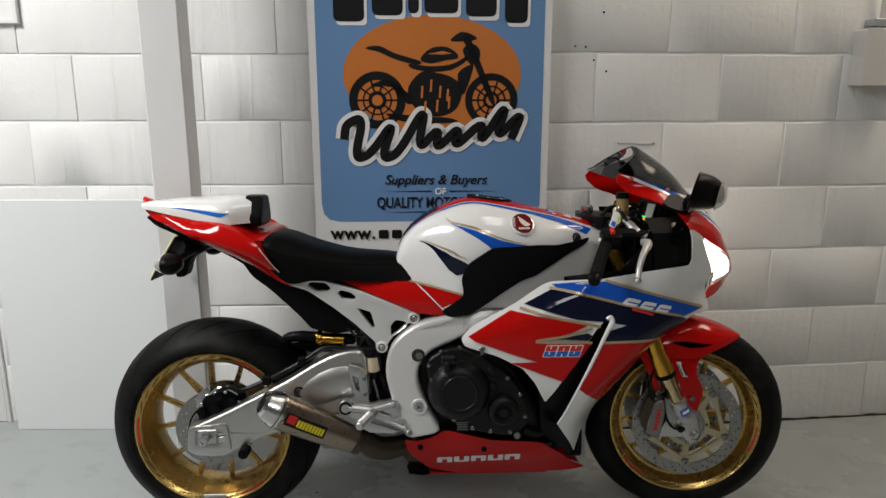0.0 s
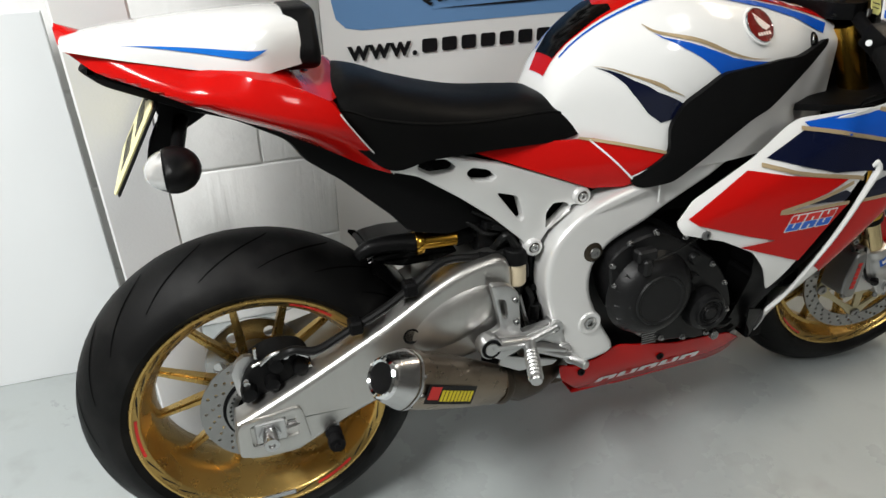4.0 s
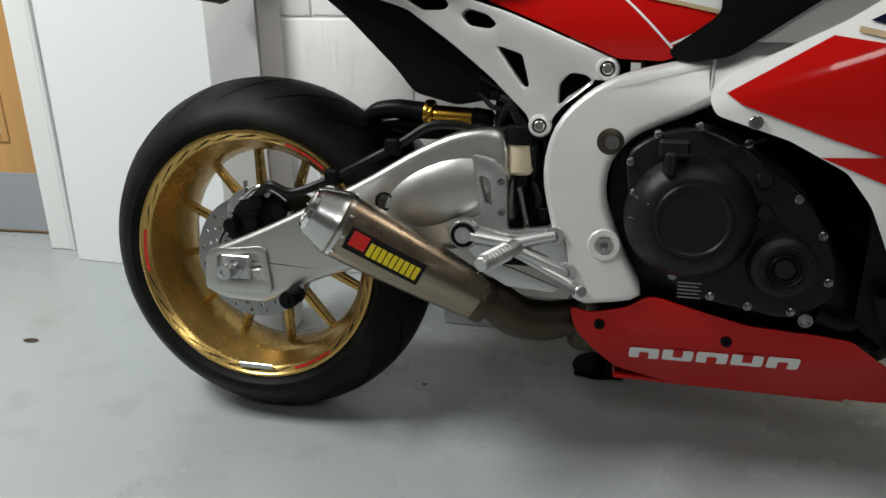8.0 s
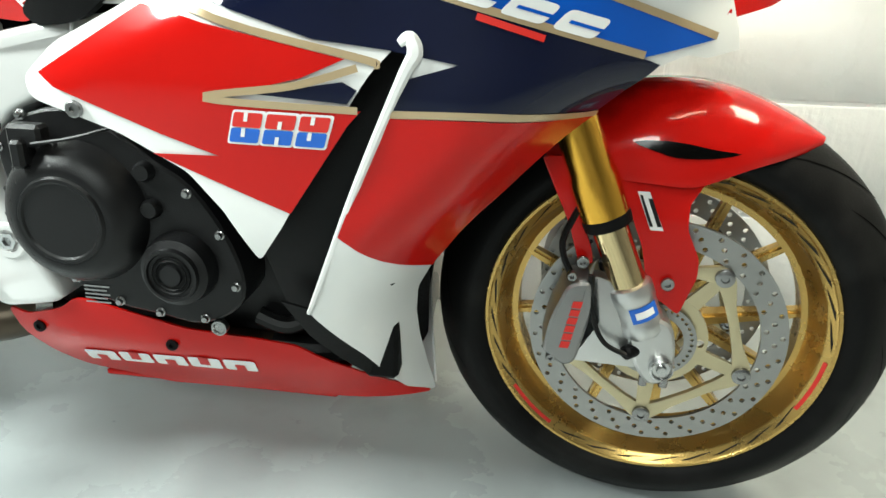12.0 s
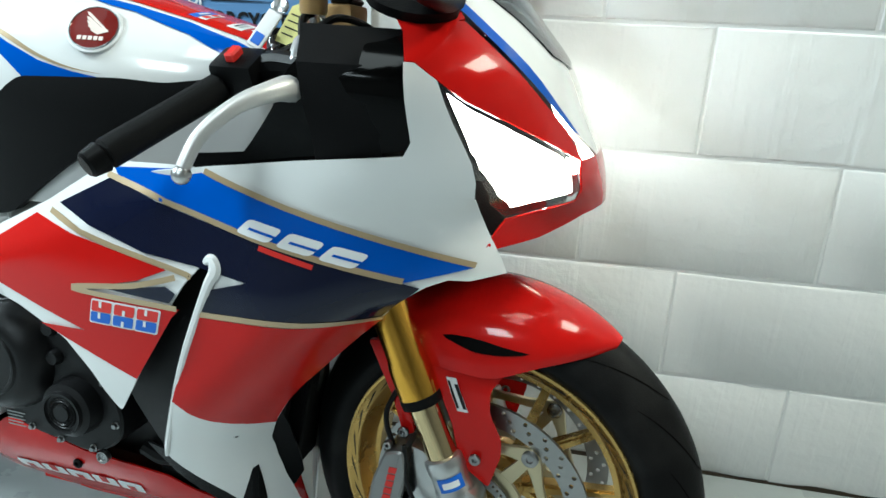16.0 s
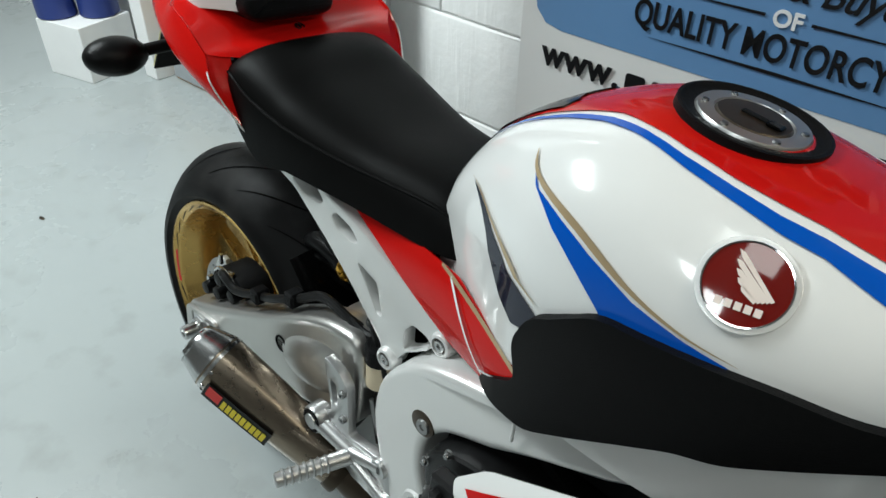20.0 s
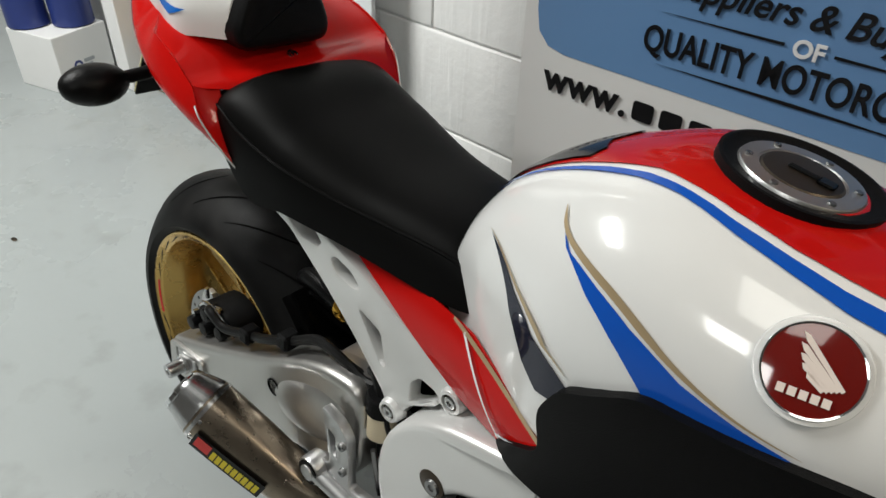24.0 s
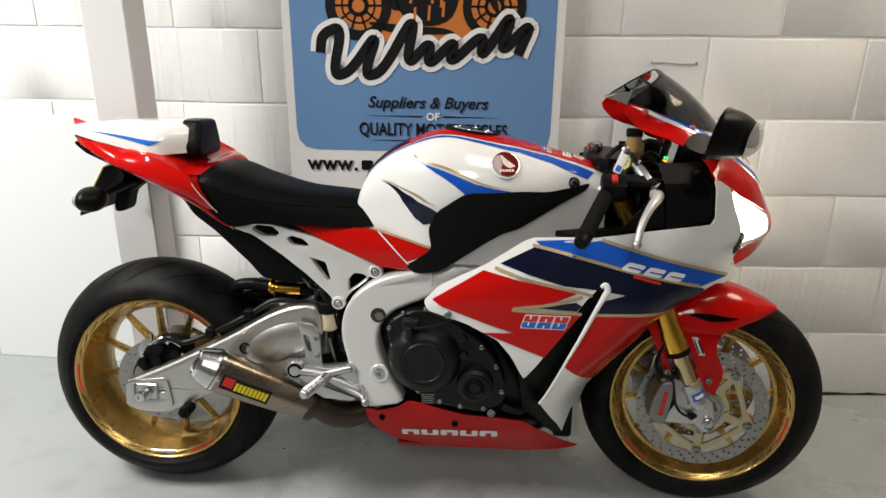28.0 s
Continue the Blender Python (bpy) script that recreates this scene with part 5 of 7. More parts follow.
GRAPHICS = (
    ("red_panel", RED, [(.732, .616), (.845, .685), (1.048, .647), (1.006, .628), (.915, .604), (1.063, .601), (1.05, .587), (.986, .49), (.846, .544), (.917, .547), (.859, .565), (.75, .604)], 0.0),
    ("red_panel", RED, [(1.086, .596), (1.155, .598), (1.283, .597), (1.25, .564), (1.20, .511), (1.16, .466), (1.118, .401), (1.033, .467)], 0.0),
    ("navy_panel", NAVY, [(.881, .702), (.956, .741), (1.046, .722), (1.318, .656), (1.335, .65), (1.306, .626), (1.284, .603), (1.092, .604), (1.105, .632), (1.152, .647), (1.086, .657), (1.018, .663)], 0.0),
    ("navy_tip", NAVY, [(.962, .611), (1.046, .627), (1.06, .62), (1.05, .607)], 0.0),
    ("blue_panel", BLUE, [(.957, .753), (1.06, .763), (1.1, .763), (1.39, .673), (1.318, .657), (1.046, .724), (.97, .741)], 0.0),
)
fairings = []
for mir in (False, True):
    sc = part("side_fairing", sheet(COWL, cowl, .0125, .0125, mirror=mir, r=.008), WHITE, bike, "white side fairing with red, blue and navy graphics")
    fairings.append(sc)
    for nm, mt, ol, rr in GRAPHICS:
        part(nm, sheet(ol, cowl, .0125, .0125, lift=.0026, thick=0, mirror=mir), mt, sc)
    if mir:
        continue
    for path in ([(.95, .744), (1.046, .7265), (1.18, .693), (1.318, .659)], [(1.095, .766), (1.25, .7195), (1.39, .676)], [(.87, .692), (.96, .668), (1.07, .647), (1.075, .643)], [(1.06, .640), (1.0, .621), (.91, .6045), (1.06, .6015)], [(1.09, .600), (1.16, .6025), (1.236, .602), (1.284, .6)]):
        part("gold_line", strip(path, .007, cowl, lift=.0034), GOLD_LINE, sc, "champagne pin stripe")
    for i, (c0, c1) in enumerate(((.4, 1.0), (0, .55), (.45, 1.0))):
        x, k = .931 + i * .033, .3
        part("badge_edge", sheet([(x - .0026, .5613), (x + .0306, .5613), (x + .0415, .5957), (x + .0078, .5957)], cowl, .0125, .0125, lift=.0032, thick=0, r=.003), PRINT_WHITE, sc)
        for z0, z1, m, nm in ((.579, .5935, PRINT_RED, "red upper half of a slanted block"), (.5635, .578, PRINT_BLUE, "blue lower half of a slanted block")):
            a, b = x + (z0 - .5635) * k, x + (z1 - .5635) * k
            part("badge_block", sheet([(a, z0), (a + .029, z0), (b + .029, z1), (b, z1)], cowl, .0125, .0125, lift=.0038, thick=0, r=.0025), m, sc, nm)
            h0, h1 = z0 + (z1 - z0) * c0, z0 + (z1 - z0) * c1
            part("badge_slit", sheet([(a + .0125, h0), (a + .0165, h0), (a + .0185, h1), (a + .0145, h1)], cowl, .0125, .0125, lift=.0042, thick=0), PRINT_WHITE, sc)
    for i in range(3):
        x, z = 1.137 + i * .046, .704 - i * .0113
        part("model_block", sheet([(x, z), (x + .038, z - .0092), (x + .055, z + .0075), (x + .017, z + .0167)], cowl, .0125, .0125, lift=.0038, thick=0, r=.006), PRINT_WHITE, sc, "white slanted block")
        part("model_slit", sheet([(x + .015, z + .0045), (x + .047, z - .0035), (x + .0495, z - .001), (x + .0175, z + .007)], cowl, .0125, .0125, lift=.0044, thick=0), BLUE, sc)
    part("model_bar", strip([(1.165, .689), (1.225, .672)], .006, cowl, lift=.0038), PRINT_RED, sc, "small red script bar")
    part("fairing_bolt", socket_bolt(.768, cowl(.768, .583)[1] - .001, .583, .0085, .005), BOLT, sc)
    part("lower_trim", sheet([(.95, .36), (.985, .35), (1.037, .266), (1.062, .212), (1.04, .225), (.975, .305)], lambda x, z: (x, cowl(x, z)[1] + .008, z), .03, .03), BLACK, sc, "black lower edge trim")
    part("blade", tube([Vector(cowl(x, z)) + Vector((0, -.001, 0)) for x, z in ((.985, .352), (1.006, .40), (1.055, .524), (1.1, .63), (1.112, .655), (1.107, .668), (1.098, .663))], [.003, .004, .0045, .006, .008, .007, .004], 8), WHITE, sc, "white raised edge of the duct")


# ---- fuel tank ----
tk = part("fuel_tank", loft(tank, .53, 1.12, -1, 1, 48, 60), WHITE, bike, "pearl white fuel tank with a red top")
RED_EDGE = [(.545, -.11), (.60, -.137), (.691, -.132), (.727, -.133), (.759, -.153), (.794, -.17), (.839, -.18), (.877, -.178), (.906, -.172), (.978, -.177), (1.044, -.217), (1.094, -.282), (1.118, -.31)]
both = RED_EDGE + [(x, -v) for x, v in reversed(RED_EDGE)]
part("red_top", sheet(both, tank, .02, .04, lift=.0012, thick=0), RED, tk, "red painted centre")
for sgn in (-1, 1):
    outer = [(.565, -.178), (.60, -.175), (.673, -.17), (.717, -.174), (.754, -.189), (.805, -.219), (.848, -.232), (.887, -.244), (.918, -.243), (.992, -.3), (1.04, -.386), (1.073, -.445)]
    inner = [(1.09, -.336), (1.048, -.267), (.981, -.206), (.912, -.198), (.88, -.205), (.842, -.2), (.799, -.192), (.748, -.166), (.722, -.155), (.685, -.151), (.639, -.157), (.565, -.16)]
    part("blue_stripe", sheet([(x, -sgn * v) for x, v in outer + inner], tank, .02, .04, lift=.0014, thick=0), BLUE, tk, "blue stripe")
    part("blue_flash", sheet([(x, -sgn * v) for x, v in [(.690, -.362), (.704, -.402), (.740, -.450), (.774, -.488), (.82, -.525), (.865, -.541), (.90, -.55), (.87, -.58), (.805, -.59), (.785, -.56), (.761, -.522), (.733, -.474), (.698, -.395)]], tank, .02, .03, lift=.0012, thick=0), BLUE, tk, "blue flash")
    part("navy_flash", sheet([(x, -sgn * v) for x, v in [(.602, -.445), (.657, -.555), (.695, -.604), (.724, -.652), (.745, -.69), (.735, -.74), (.705, -.752), (.683, -.70), (.66, -.608), (.631, -.526)]], tank, .02, .03, lift=.0012, thick=0), NAVY, tk, "navy flash")
    part("gold_line", strip([(.677, -sgn * -.292), (.69, -sgn * -.352), (.717, -sgn * -.402), (.763, -sgn * -.456), (.81, -sgn * -.503), (.86, -sgn * -.53), (.905, -sgn * -.54)], .012, tank, lift=.002, taper=.45), GOLD_LINE, tk, "champagne edge line")
    part("gold_line", strip([(.599, -sgn * -.43), (.645, -sgn * -.518), (.686, -sgn * -.573), (.717, -sgn * -.613), (.737, -sgn * -.645)], .008, tank, lift=.002, taper=.5), GOLD_LINE, tk, "champagne edge line")


def tank_frame(x, v):
    """Place and axes on the tank's skin."""
    p = Vector(tank(x, v))
    a = (Vector(tank(x + .005, v)) - Vector(tank(x - .005, v))).normalized()
    n = a.cross(Vector(tank(x, v + .01)) - Vector(tank(x, v - .01))).normalized()
    n = n if n.z > 0 or n.y * p.y > 0 else -n
    return Matrix((a, n.cross(a), n)).transposed().to_4x4(), p, n


def disc_on_tank(x, v, prof, n=40):
    t, p, nn = tank_frame(x, v)
    return turned(prof, p, p + nn, n)


for sgn in (-1, 1):
    ev, R = sgn * .376, .0295
    em = part("emblem", disc_on_tank(.886, ev, [(0, .0035), (R * .7, .0032), (R, .002), (R, -.002), (0, -.002)], 48), EMBLEM_RED, tk, "round domed red emblem")
    part("emblem_rim", disc_on_tank(.886, ev, [(R - .0004, .001), (R, .0028), (R + .0012, .003), (R + .002, .0015), (R + .002, -.003)], 48), CHROME, em, "chrome rim")
    part("emblem_dish", disc_on_tank(.886, ev, [(R + .0018, .0002), (R + .004, .0006), (R + .005, .0003), (R + .0055, -.001)], 48), WHITE, tk, "shallow white ring pressed round the emblem")
    t, p, nn = tank_frame(.886, ev)
    up = (Vector((0, 0, 1)) - nn * nn.z).normalized()
    rot = Matrix((up.cross(nn), up, nn)).transposed().to_4x4()
    for k, (tx, tz) in enumerate(((-.42, .74), (-.40, .50), (-.34, .28), (-.25, .08), (-.10, -.10))):
        tip = Vector((tx * R, tz * R, 0))
        root = Vector(((.66 - .09 * k) * R, (-.22 - .035 * k) * R, 0))
        if sgn > 0:
            root.x, tip.x = -root.x, -tip.x
        d = (tip - root).normalized()
        w = Vector((-d.y, d.x, 0)) * .0019
        bm = bmesh.new()
        bm.faces.new([bm.verts.new(q) for q in (root + w * .7, root - w * .7, root.lerp(tip, .9) - w, tip, root.lerp(tip, .86) + w)])
        part("emblem_feather", bm, EMBLEM_WING, em, "polished wing stroke", m=Matrix.Translation(p + nn * .0042) @ rot)
    for k in range(5):
        bar = bmesh.new()
        x0 = (-.56 + k * .23) * R
        bar.faces.new([bar.verts.new(q) for q in ((x0, -.66 * R, 0), (x0 + .17 * R, -.66 * R, 0), (x0 + .17 * R, -.46 * R, 0), (x0, -.46 * R, 0))])
        part("emblem_bar", bar, EMBLEM_WING, em, "polished letter-sized bar", m=Matrix.Translation(p + nn * .0042) @ rot)
    t, p, nn = tank_frame(1.043, sgn * .49)
    part("tank_bolt", turned([(.004, .001), (.004, .004), (.0085, .004), (.0105, .002), (.0105, -.002)], p, p + nn, 18), BOLT, tk)
    part("bolt_recess", turned([(0, .0012), (.0135, .0012), (.015, -.001)], p, p + nn, 20), MATT, tk)
cap = part("filler_cap", disc_on_tank(.808, 0, [(0, .000), (.028, .000), (.034, .0005), (.0345, .002), (.048, .0015), (.0495, -.001), (.0495, -.008), (0, -.008)]), ALLOY, tk, "brushed alloy filler cap")
part("cap_centre", disc_on_tank(.808, 0, [(0, .0025), (.031, .0022), (.0335, 0)]), TITAN_DARK, cap, "dark lid")
part("cap_seal", disc_on_tank(.808, 0, [(.0495, -.001), (.060, .0005), (.0625, .0025), (.0655, .002), (.066, -.012)]), MATT, cap, "black surround")
t, p, nn = tank_frame(.808, 0)
part("key_slot", box(-.012, .012, -.003, .003, .002, .0045, .001), MATT, cap, m=Matrix.Translation(p) @ t)
part("key_cover", box(.012, .026, -.008, .006, .002, .0048, .002), GLOSS, cap, m=Matrix.Translation(p) @ t)
for k in range(6):
    a = radians(k * 60 + 20)
    q = p + t.to_3x3() @ Vector((.0415 * math.cos(a), .0415 * math.sin(a), .0018))
    part("cap_screw", turned([(0, .0015), (.003, .0015), (.0035, 0)], q, q + nn, 8), BOLT, cap)
part("tank_pad", sheet([(.56, -.11), (.60, -.125), (.655, -.11), (.66, -.06), (.648, 0), (.66, .06), (.655, .11), (.60, .125), (.56, .11)], tank, .02, .04, lift=.003, thick=.002), GLOSS, tk, "dark carbon-look tank pad")
STICKERS = (([(.968, -.146), (.98, -.147), (.982, -.02), (.97, -.02)], PRINT_BLUE, 0), ([(.974, -.11), (.978, -.11), (.979, -.05), (.975, -.05)], PRINT_WHITE, 1),
            ([(.981, -.147), (.992, -.148), (.993, -.02), (.983, -.02)], PRINT_WHITE, 0), ([(.983, -.13), (.99, -.13), (.991, -.095), (.984, -.095)], PRINT_RED, 1), ([(.984, -.075), (.991, -.075), (.991, -.04), (.985, -.04)], PRINT_RED, 1),
            ([(1.018, -.145), (1.039, -.15), (1.04, -.01), (1.021, -.01)], PRINT_WHITE, 0), ([(1.024, -.12), (1.027, -.12), (1.028, -.03), (1.025, -.03)], NAVY, 1), ([(1.031, -.12), (1.034, -.12), (1.035, -.05), (1.032, -.05)], KICK, 1),
            ([(1.045, -.104), (1.063, -.14), (1.073, -.09), (1.07, -.03), (1.056, -.004), (1.046, -.04)], PRINT_WHITE, 0), ([(1.051, -.09), (1.062, -.11), (1.067, -.07), (1.063, -.04), (1.053, -.04)], ORANGE, 1), ([(1.056, -.085), (1.061, -.085), (1.061, -.06), (1.056, -.06)], YELLOW, 2))
for pts, mt, k in STICKERS:
    part("tank_sticker", sheet(pts, tank, .02, .03, lift=.0016 + .0005 * k, thick=0), mt, tk)


def tank_side(x, z):
    """The tank's flank over (x, z), going straight down under its widest line."""
    t, w, h = tank_t(x), tank_w(x), tank_h(x)
    k = max(0, min(1, (z - (t - h)) / h)) ** 1.25
    y = w * math.sqrt(max(0, 1 - k * k)) ** .8
    if z < t - h:
        y = w * (1 - .1 * (t - h - z) / .15)
    return (x, -y, z)


PAD = [(.727, .717), (.665, .668), (.688, .654), (.742, .662), (.79, .697), (.84, .733), (.883, .760), (.915, .769), (1.015, .829), (1.07, .853), (1.078, .866), (1.048, .86), (.982, .85), (.93, .853), (.80, .848), (.736, .805), (.718, .765)]
for mir in (False, True):
    pd = part("side_pad", sheet(PAD, tank_side, .02, .02, lift=.011, thick=.018, r=.014, mirror=mir), MATT, bike, "matt black flank cover of the tank", m=Matrix.Translation((0, 2 * OFF if mir else 0, 0)))
    part("flank_cover", sheet([(.375, .753), (.46, .75), (.562, .748), (.60, .748), (.727, .714), (.69, .668), (.66, .655), (.60, .658), (.545, .682), (.46, .718)], lambda x, z: (x, -(.122 + .05 * max(0, (x - .45) / .28) ** 1.5 + .012 * math.sin(max(0, min(1, (z - .65) / .1)) * math.pi)), z), .02, .02, r=.006, mirror=mir), RED, bike, "red cover under the seat", m=Matrix.Translation((0, -.05 if mir else 0, 0)))
flank = lambda x, z: (x, -(.1235 + .05 * max(0, (x - .45) / .28) ** 1.5 + .012 * math.sin(max(0, min(1, (z - .65) / .1)) * math.pi)), z)
part("gold_line", strip([(.575, .7505), (.65, .734), (.722, .7165)], .005, flank, lift=.002), GOLD_LINE, bike, "champagne edge line")
part("white_line", strip([(.592, .747), (.63, .712), (.67, .672)], .003, flank, lift=.002), PRINT_WHITE, bike, "thin white panel edge")
part("white_line", strip([(.665, .676), (.7, .693), (.727, .713)], .003, flank, lift=.002), PRINT_WHITE, bike, "thin white panel edge")

# ---- seat and tail ----
seat_t = curve([(.145, .855), (.155, .862), (.172, .873), (.195, .885), (.235, .880), (.3, .855), (.4, .829), (.5, .820), (.54, .815), (.575, .80), (.60, .785)])
seat_w = curve([(.145, .14), (.17, .158), (.22, .163), (.28, .16), (.34, .153), (.42, .141), (.5, .133), (.55, .13), (.585, .126), (.60, .118)])
seat_b = curve([(.145, .845), (.19, .795), (.245, .75), (.31, .756), (.44, .75), (.52, .747), (.57, .75), (.60, .757)])


def seat_s(x, v):
    t, w, b = seat_t(x), seat_w(x), seat_b(x)
    s, a = (-1 if v < 0 else 1), abs(v)
    p = a * math.pi / 2
    k = 1 - .22 * max(0, min(1, (x - .3) / .25)) * (1 - a) ** .5
    return (x, s * (w - .029) * k * math.sin(p) ** .58 - .029, b + (t - b) * max(0, math.cos(p)) ** .45)


seat = part("seat", loft(seat_s, .145, .60, -1, 1, 46, 44), SEAT, bike, "black stitched vinyl rider's seat", sharp=60)
for sgn in (-1, 1):
    part("seat_piping", tube([Vector(seat_s(x, sgn * (.8 - .1 * max(0, (x - .35) / .25)))) for x in (.165, .19, .23, .3, .38, .46, .53, .575)], .0022, 6), SEAT, seat, "raised black seam")
tail_w = curve([(-.2, .012), (-.185, .034), (-.165, .066), (-.1, .118), (0, .165), (.08, .186), (.15, .187), (.20, .176), (.25, .158)])


tail_low = curve([(-.185, .957), (-.14, .926), (-.088, .900), (-.03, .869), (.03, .843), (.09, .818), (.14, .792), (.19, .765), (.22, .75), (.252, .739)])
tail_in = curve([(-.185, .02), (-.14, .045), (-.088, .07), (0, .1), (.1, .112), (.16, .122), (.22, .14), (.252, .148)])


def tail_side(x, z):
    """The tail's flank: widest along a line, leaning in above it and rolling under below."""
    mid, low, w = .885 - .3 * max(0, x) + .35 * max(0, -.02 - x), tail_low(x), tail_w(x)
    f = max(0, min(1, (mid - z) / max(.01, mid - low)))
    return (x, -(w * max(.55, 1 - (150 - 112 * max(0, min(1, x / .06))) * max(0, z - mid) ** 2) + (tail_in(x) - w) * f ** 1.9), z)


TAIL = [(-.185, .982), (-.183, .957), (-.14, .926), (-.088, .900), (-.03, .869), (.03, .843), (.09, .818), (.14, .792), (.19, .765), (.22, .75), (.25, .739), (.205, .80), (.16, .871), (.146, .8785), (.122, .8915), (.1, .9005), (.063, .9105), (-.088, .942), (-.138, .952)]
hump_t = curve([(-.19, .965), (-.16, .972), (-.07, .982), (.01, .987), (.10, .989), (.135, .985)])
hump_w = curve([(-.19, .03), (-.16, .058), (-.1, .088), (0, .112), (.07, .128), (.12, .10), (.14, .085)])
hump_b = curve([(-.19, .956), (-.14, .948), (-.088, .938), (.066, .909), (.1, .911), (.14, .913)])


def hump_s(x, v):
    t, w, b = hump_t(x), hump_w(x), hump_b(x)
    s, p = (-1 if v < 0 else 1), abs(v) * math.pi / 2
    return (x, s * w * .84 * math.sin(p) ** .75 - .038, b + (t - b) * max(0, math.cos(p)) ** .6)


tl = part("tail_hump", loft(hump_s, -.175, .138, -1, 1, 30, 36), WHITE, bike, "white single-seat tail hump")
PADZ = [(-.066, .905), (.066, .905), (.074, .93), (.05, .985), (.04, .992), (-.04, .992), (-.05, .985), (-.074, .93)]
part("hump_pad", slab(PADZ, 0, .046, .014, seg=4, r=.02), BLACK, tl, "black foam bum stop", m=Matrix.Translation((.166, -.042, -.004)) @ Matrix.Rotation(radians(90), 4, "Z"))
for sgn in (-1, 1):
    part("hump_stripe", sheet([(-.105, sgn * .80), (.0, sgn * .83), (.088, sgn * .86), (.06, sgn * .93), (-.02, sgn * .88)], hump_s, .008, .015, lift=.0014, thick=0), SKY_PRINT, tl, "blue stripe")


deck_z = curve([(-.185, .966), (-.138, .948), (-.088, .94), (.063, .907), (.1, .897), (.125, .887), (.145, .875), (.165, .868), (.19, .861), (.205, .852), (.22, .83)])
deck_rise = curve([(-.185, .02), (-.05, .02), (.04, .02), (.08, .014), (.115, .004), (.148, 0), (.175, .01), (.195, .015), (.208, .013), (.22, .008)])
deck_near = curve([(-.185, 0), (.15, 0), (.16, .004), (.175, .036), (.195, .07), (.22, .09)])


def far_side(x, z):
    """The other flank: the tail sits a little to the right and rolled up on that side in front."""
    k = max(0, min(1, (x + .15) / .23))
    return (x, -tail_side(x, z - .024 * k)[1] - .06 + .02 * k, z)


def tail_top_s(x, v):
    """The red top from flank to flank, rounded at the back and dropping under the seat in front."""
    z = deck_z(x)
    zf = z + .024 * max(0, min(1, (x + .15) / .23))
    near, far = tail_side(x, z)[1] + deck_near(x), far_side(x, zf)[1] - .35 * deck_near(x)
    half, mid = (far - near) / 2 * (.995 - .3 * max(0, (-.16 - x) / .024) ** 2), (far + near) / 2
    return (x, mid + v * half, (z + zf) / 2 + v * (zf - z) / 2 + deck_rise(x) * (1 - abs(v) ** 2.6))


part("tail_deck", loft(tail_top_s, -.182, .22, -1, 1, 44, 28, cap=False), RED, bike, "red tail top around the hump")
LOCK = Vector(tail_top_s(.15, -.02))
lock = part("seat_lock", turned([(0, -.001), (.0045, -.001), (.0055, .0025), (.0075, .002), (.008, 0), (.008, -.004)], LOCK, LOCK + Vector((.55, 0, 1)), 18), BOLT, bike)
part("key_slot", box(-.0035, .0035, -.0012, .0012, -.001, .0012), MATT, lock, m=Matrix.Translation(LOCK + Vector((.0006, 0, .001))) @ Matrix.Rotation(radians(29), 4, "Y"))
EDGE = ((.157, .872), (.17, .852), (.18, .836), (.205, .80), (.23, .766), (.25, .74))
for mir in (False, True):
    side = far_side if mir else tail_side
    lift = [.024 * max(0, min(1, (x + .15) / .23)) if mir else 0 for x, z in TAIL]
    part("tail_side", sheet([(x, z + l) for (x, z), l in zip(TAIL, lift)], side, .009, .006, r=.006), RED, bike, "glossy red tail panel")
    s = -1 if mir else 1
    ep = [Vector(side(x, z + (.024 if mir else 0))) for x, z in EDGE]
    bm = bmesh.new()
    rows = [[bm.verts.new(p + Vector((.01 * k * k, s * .032 * k, -.006 * k))) for k in (0, .25, .6, 1)] for p in ep]
    for a, b in zip(rows, rows[1:]):
        for q in range(3):
            bm.faces.new((a[q], a[q + 1], b[q + 1], b[q]))
    part("tail_return", bm, RED, bike, "red lip of the tail beside the seat")
    part("seat_trim", tube([p + Vector((.001, -s * .0015, 0)) for p in ep[1:]], 0.0012, 6), SILVER, bike, "thin silver trim beside the seat")
part("undertray", slab([(-.165, .93), (-.135, .902), (-.1, .886), (-.036, .857), (.03, .834), (.057, .819), (.103, .793), (.126, .757), (.18, .715), (.258, .64), (.29, .602), (.36, .585), (.44, .60), (.47, .66), (.44, .73), (.25, .775), (.05, .90), (-.1, .945)], -.085, .085, .012, r=.012), MATT, bike, "black undertray")
part("tail_lamp", sheet([(-.176, -.75), (-.150, -.8), (-.150, .8), (-.176, .75)], lambda x, v: (x - .0, v * tail_w(x) * .8, deck_z(x) - .012), .01, .2, thick=.006), mat("red_lens", (0.35, 0.01, 0.01), 0.12, coat=1.0), bike, "red rear lamp")
hanger = part("plate_hanger", slab([(-.098, .884), (-.03, .868), (.0, .842), (-.02, .825), (-.06, .80), (-.075, .755), (-.105, .75), (-.1, .79), (-.075, .84)], -.024, .024, .006, smooth=3), MATT, bike, "black plate bracket")
part("number_plate", box(-.0025, .0025, -.112, .112, -.07, .07, .002), PLATE, bike, "yellow number plate with dark bars", m=Matrix.Translation((-.112, 0, .816)) @ Matrix.Rotation(radians(31.5), 4, "Y"))
part("plate_back", box(.003, .007, -.113, .113, -.071, .071, .002), MATT, bike, m=Matrix.Translation((-.112, 0, .816)) @ Matrix.Rotation(radians(31.5), 4, "Y"))
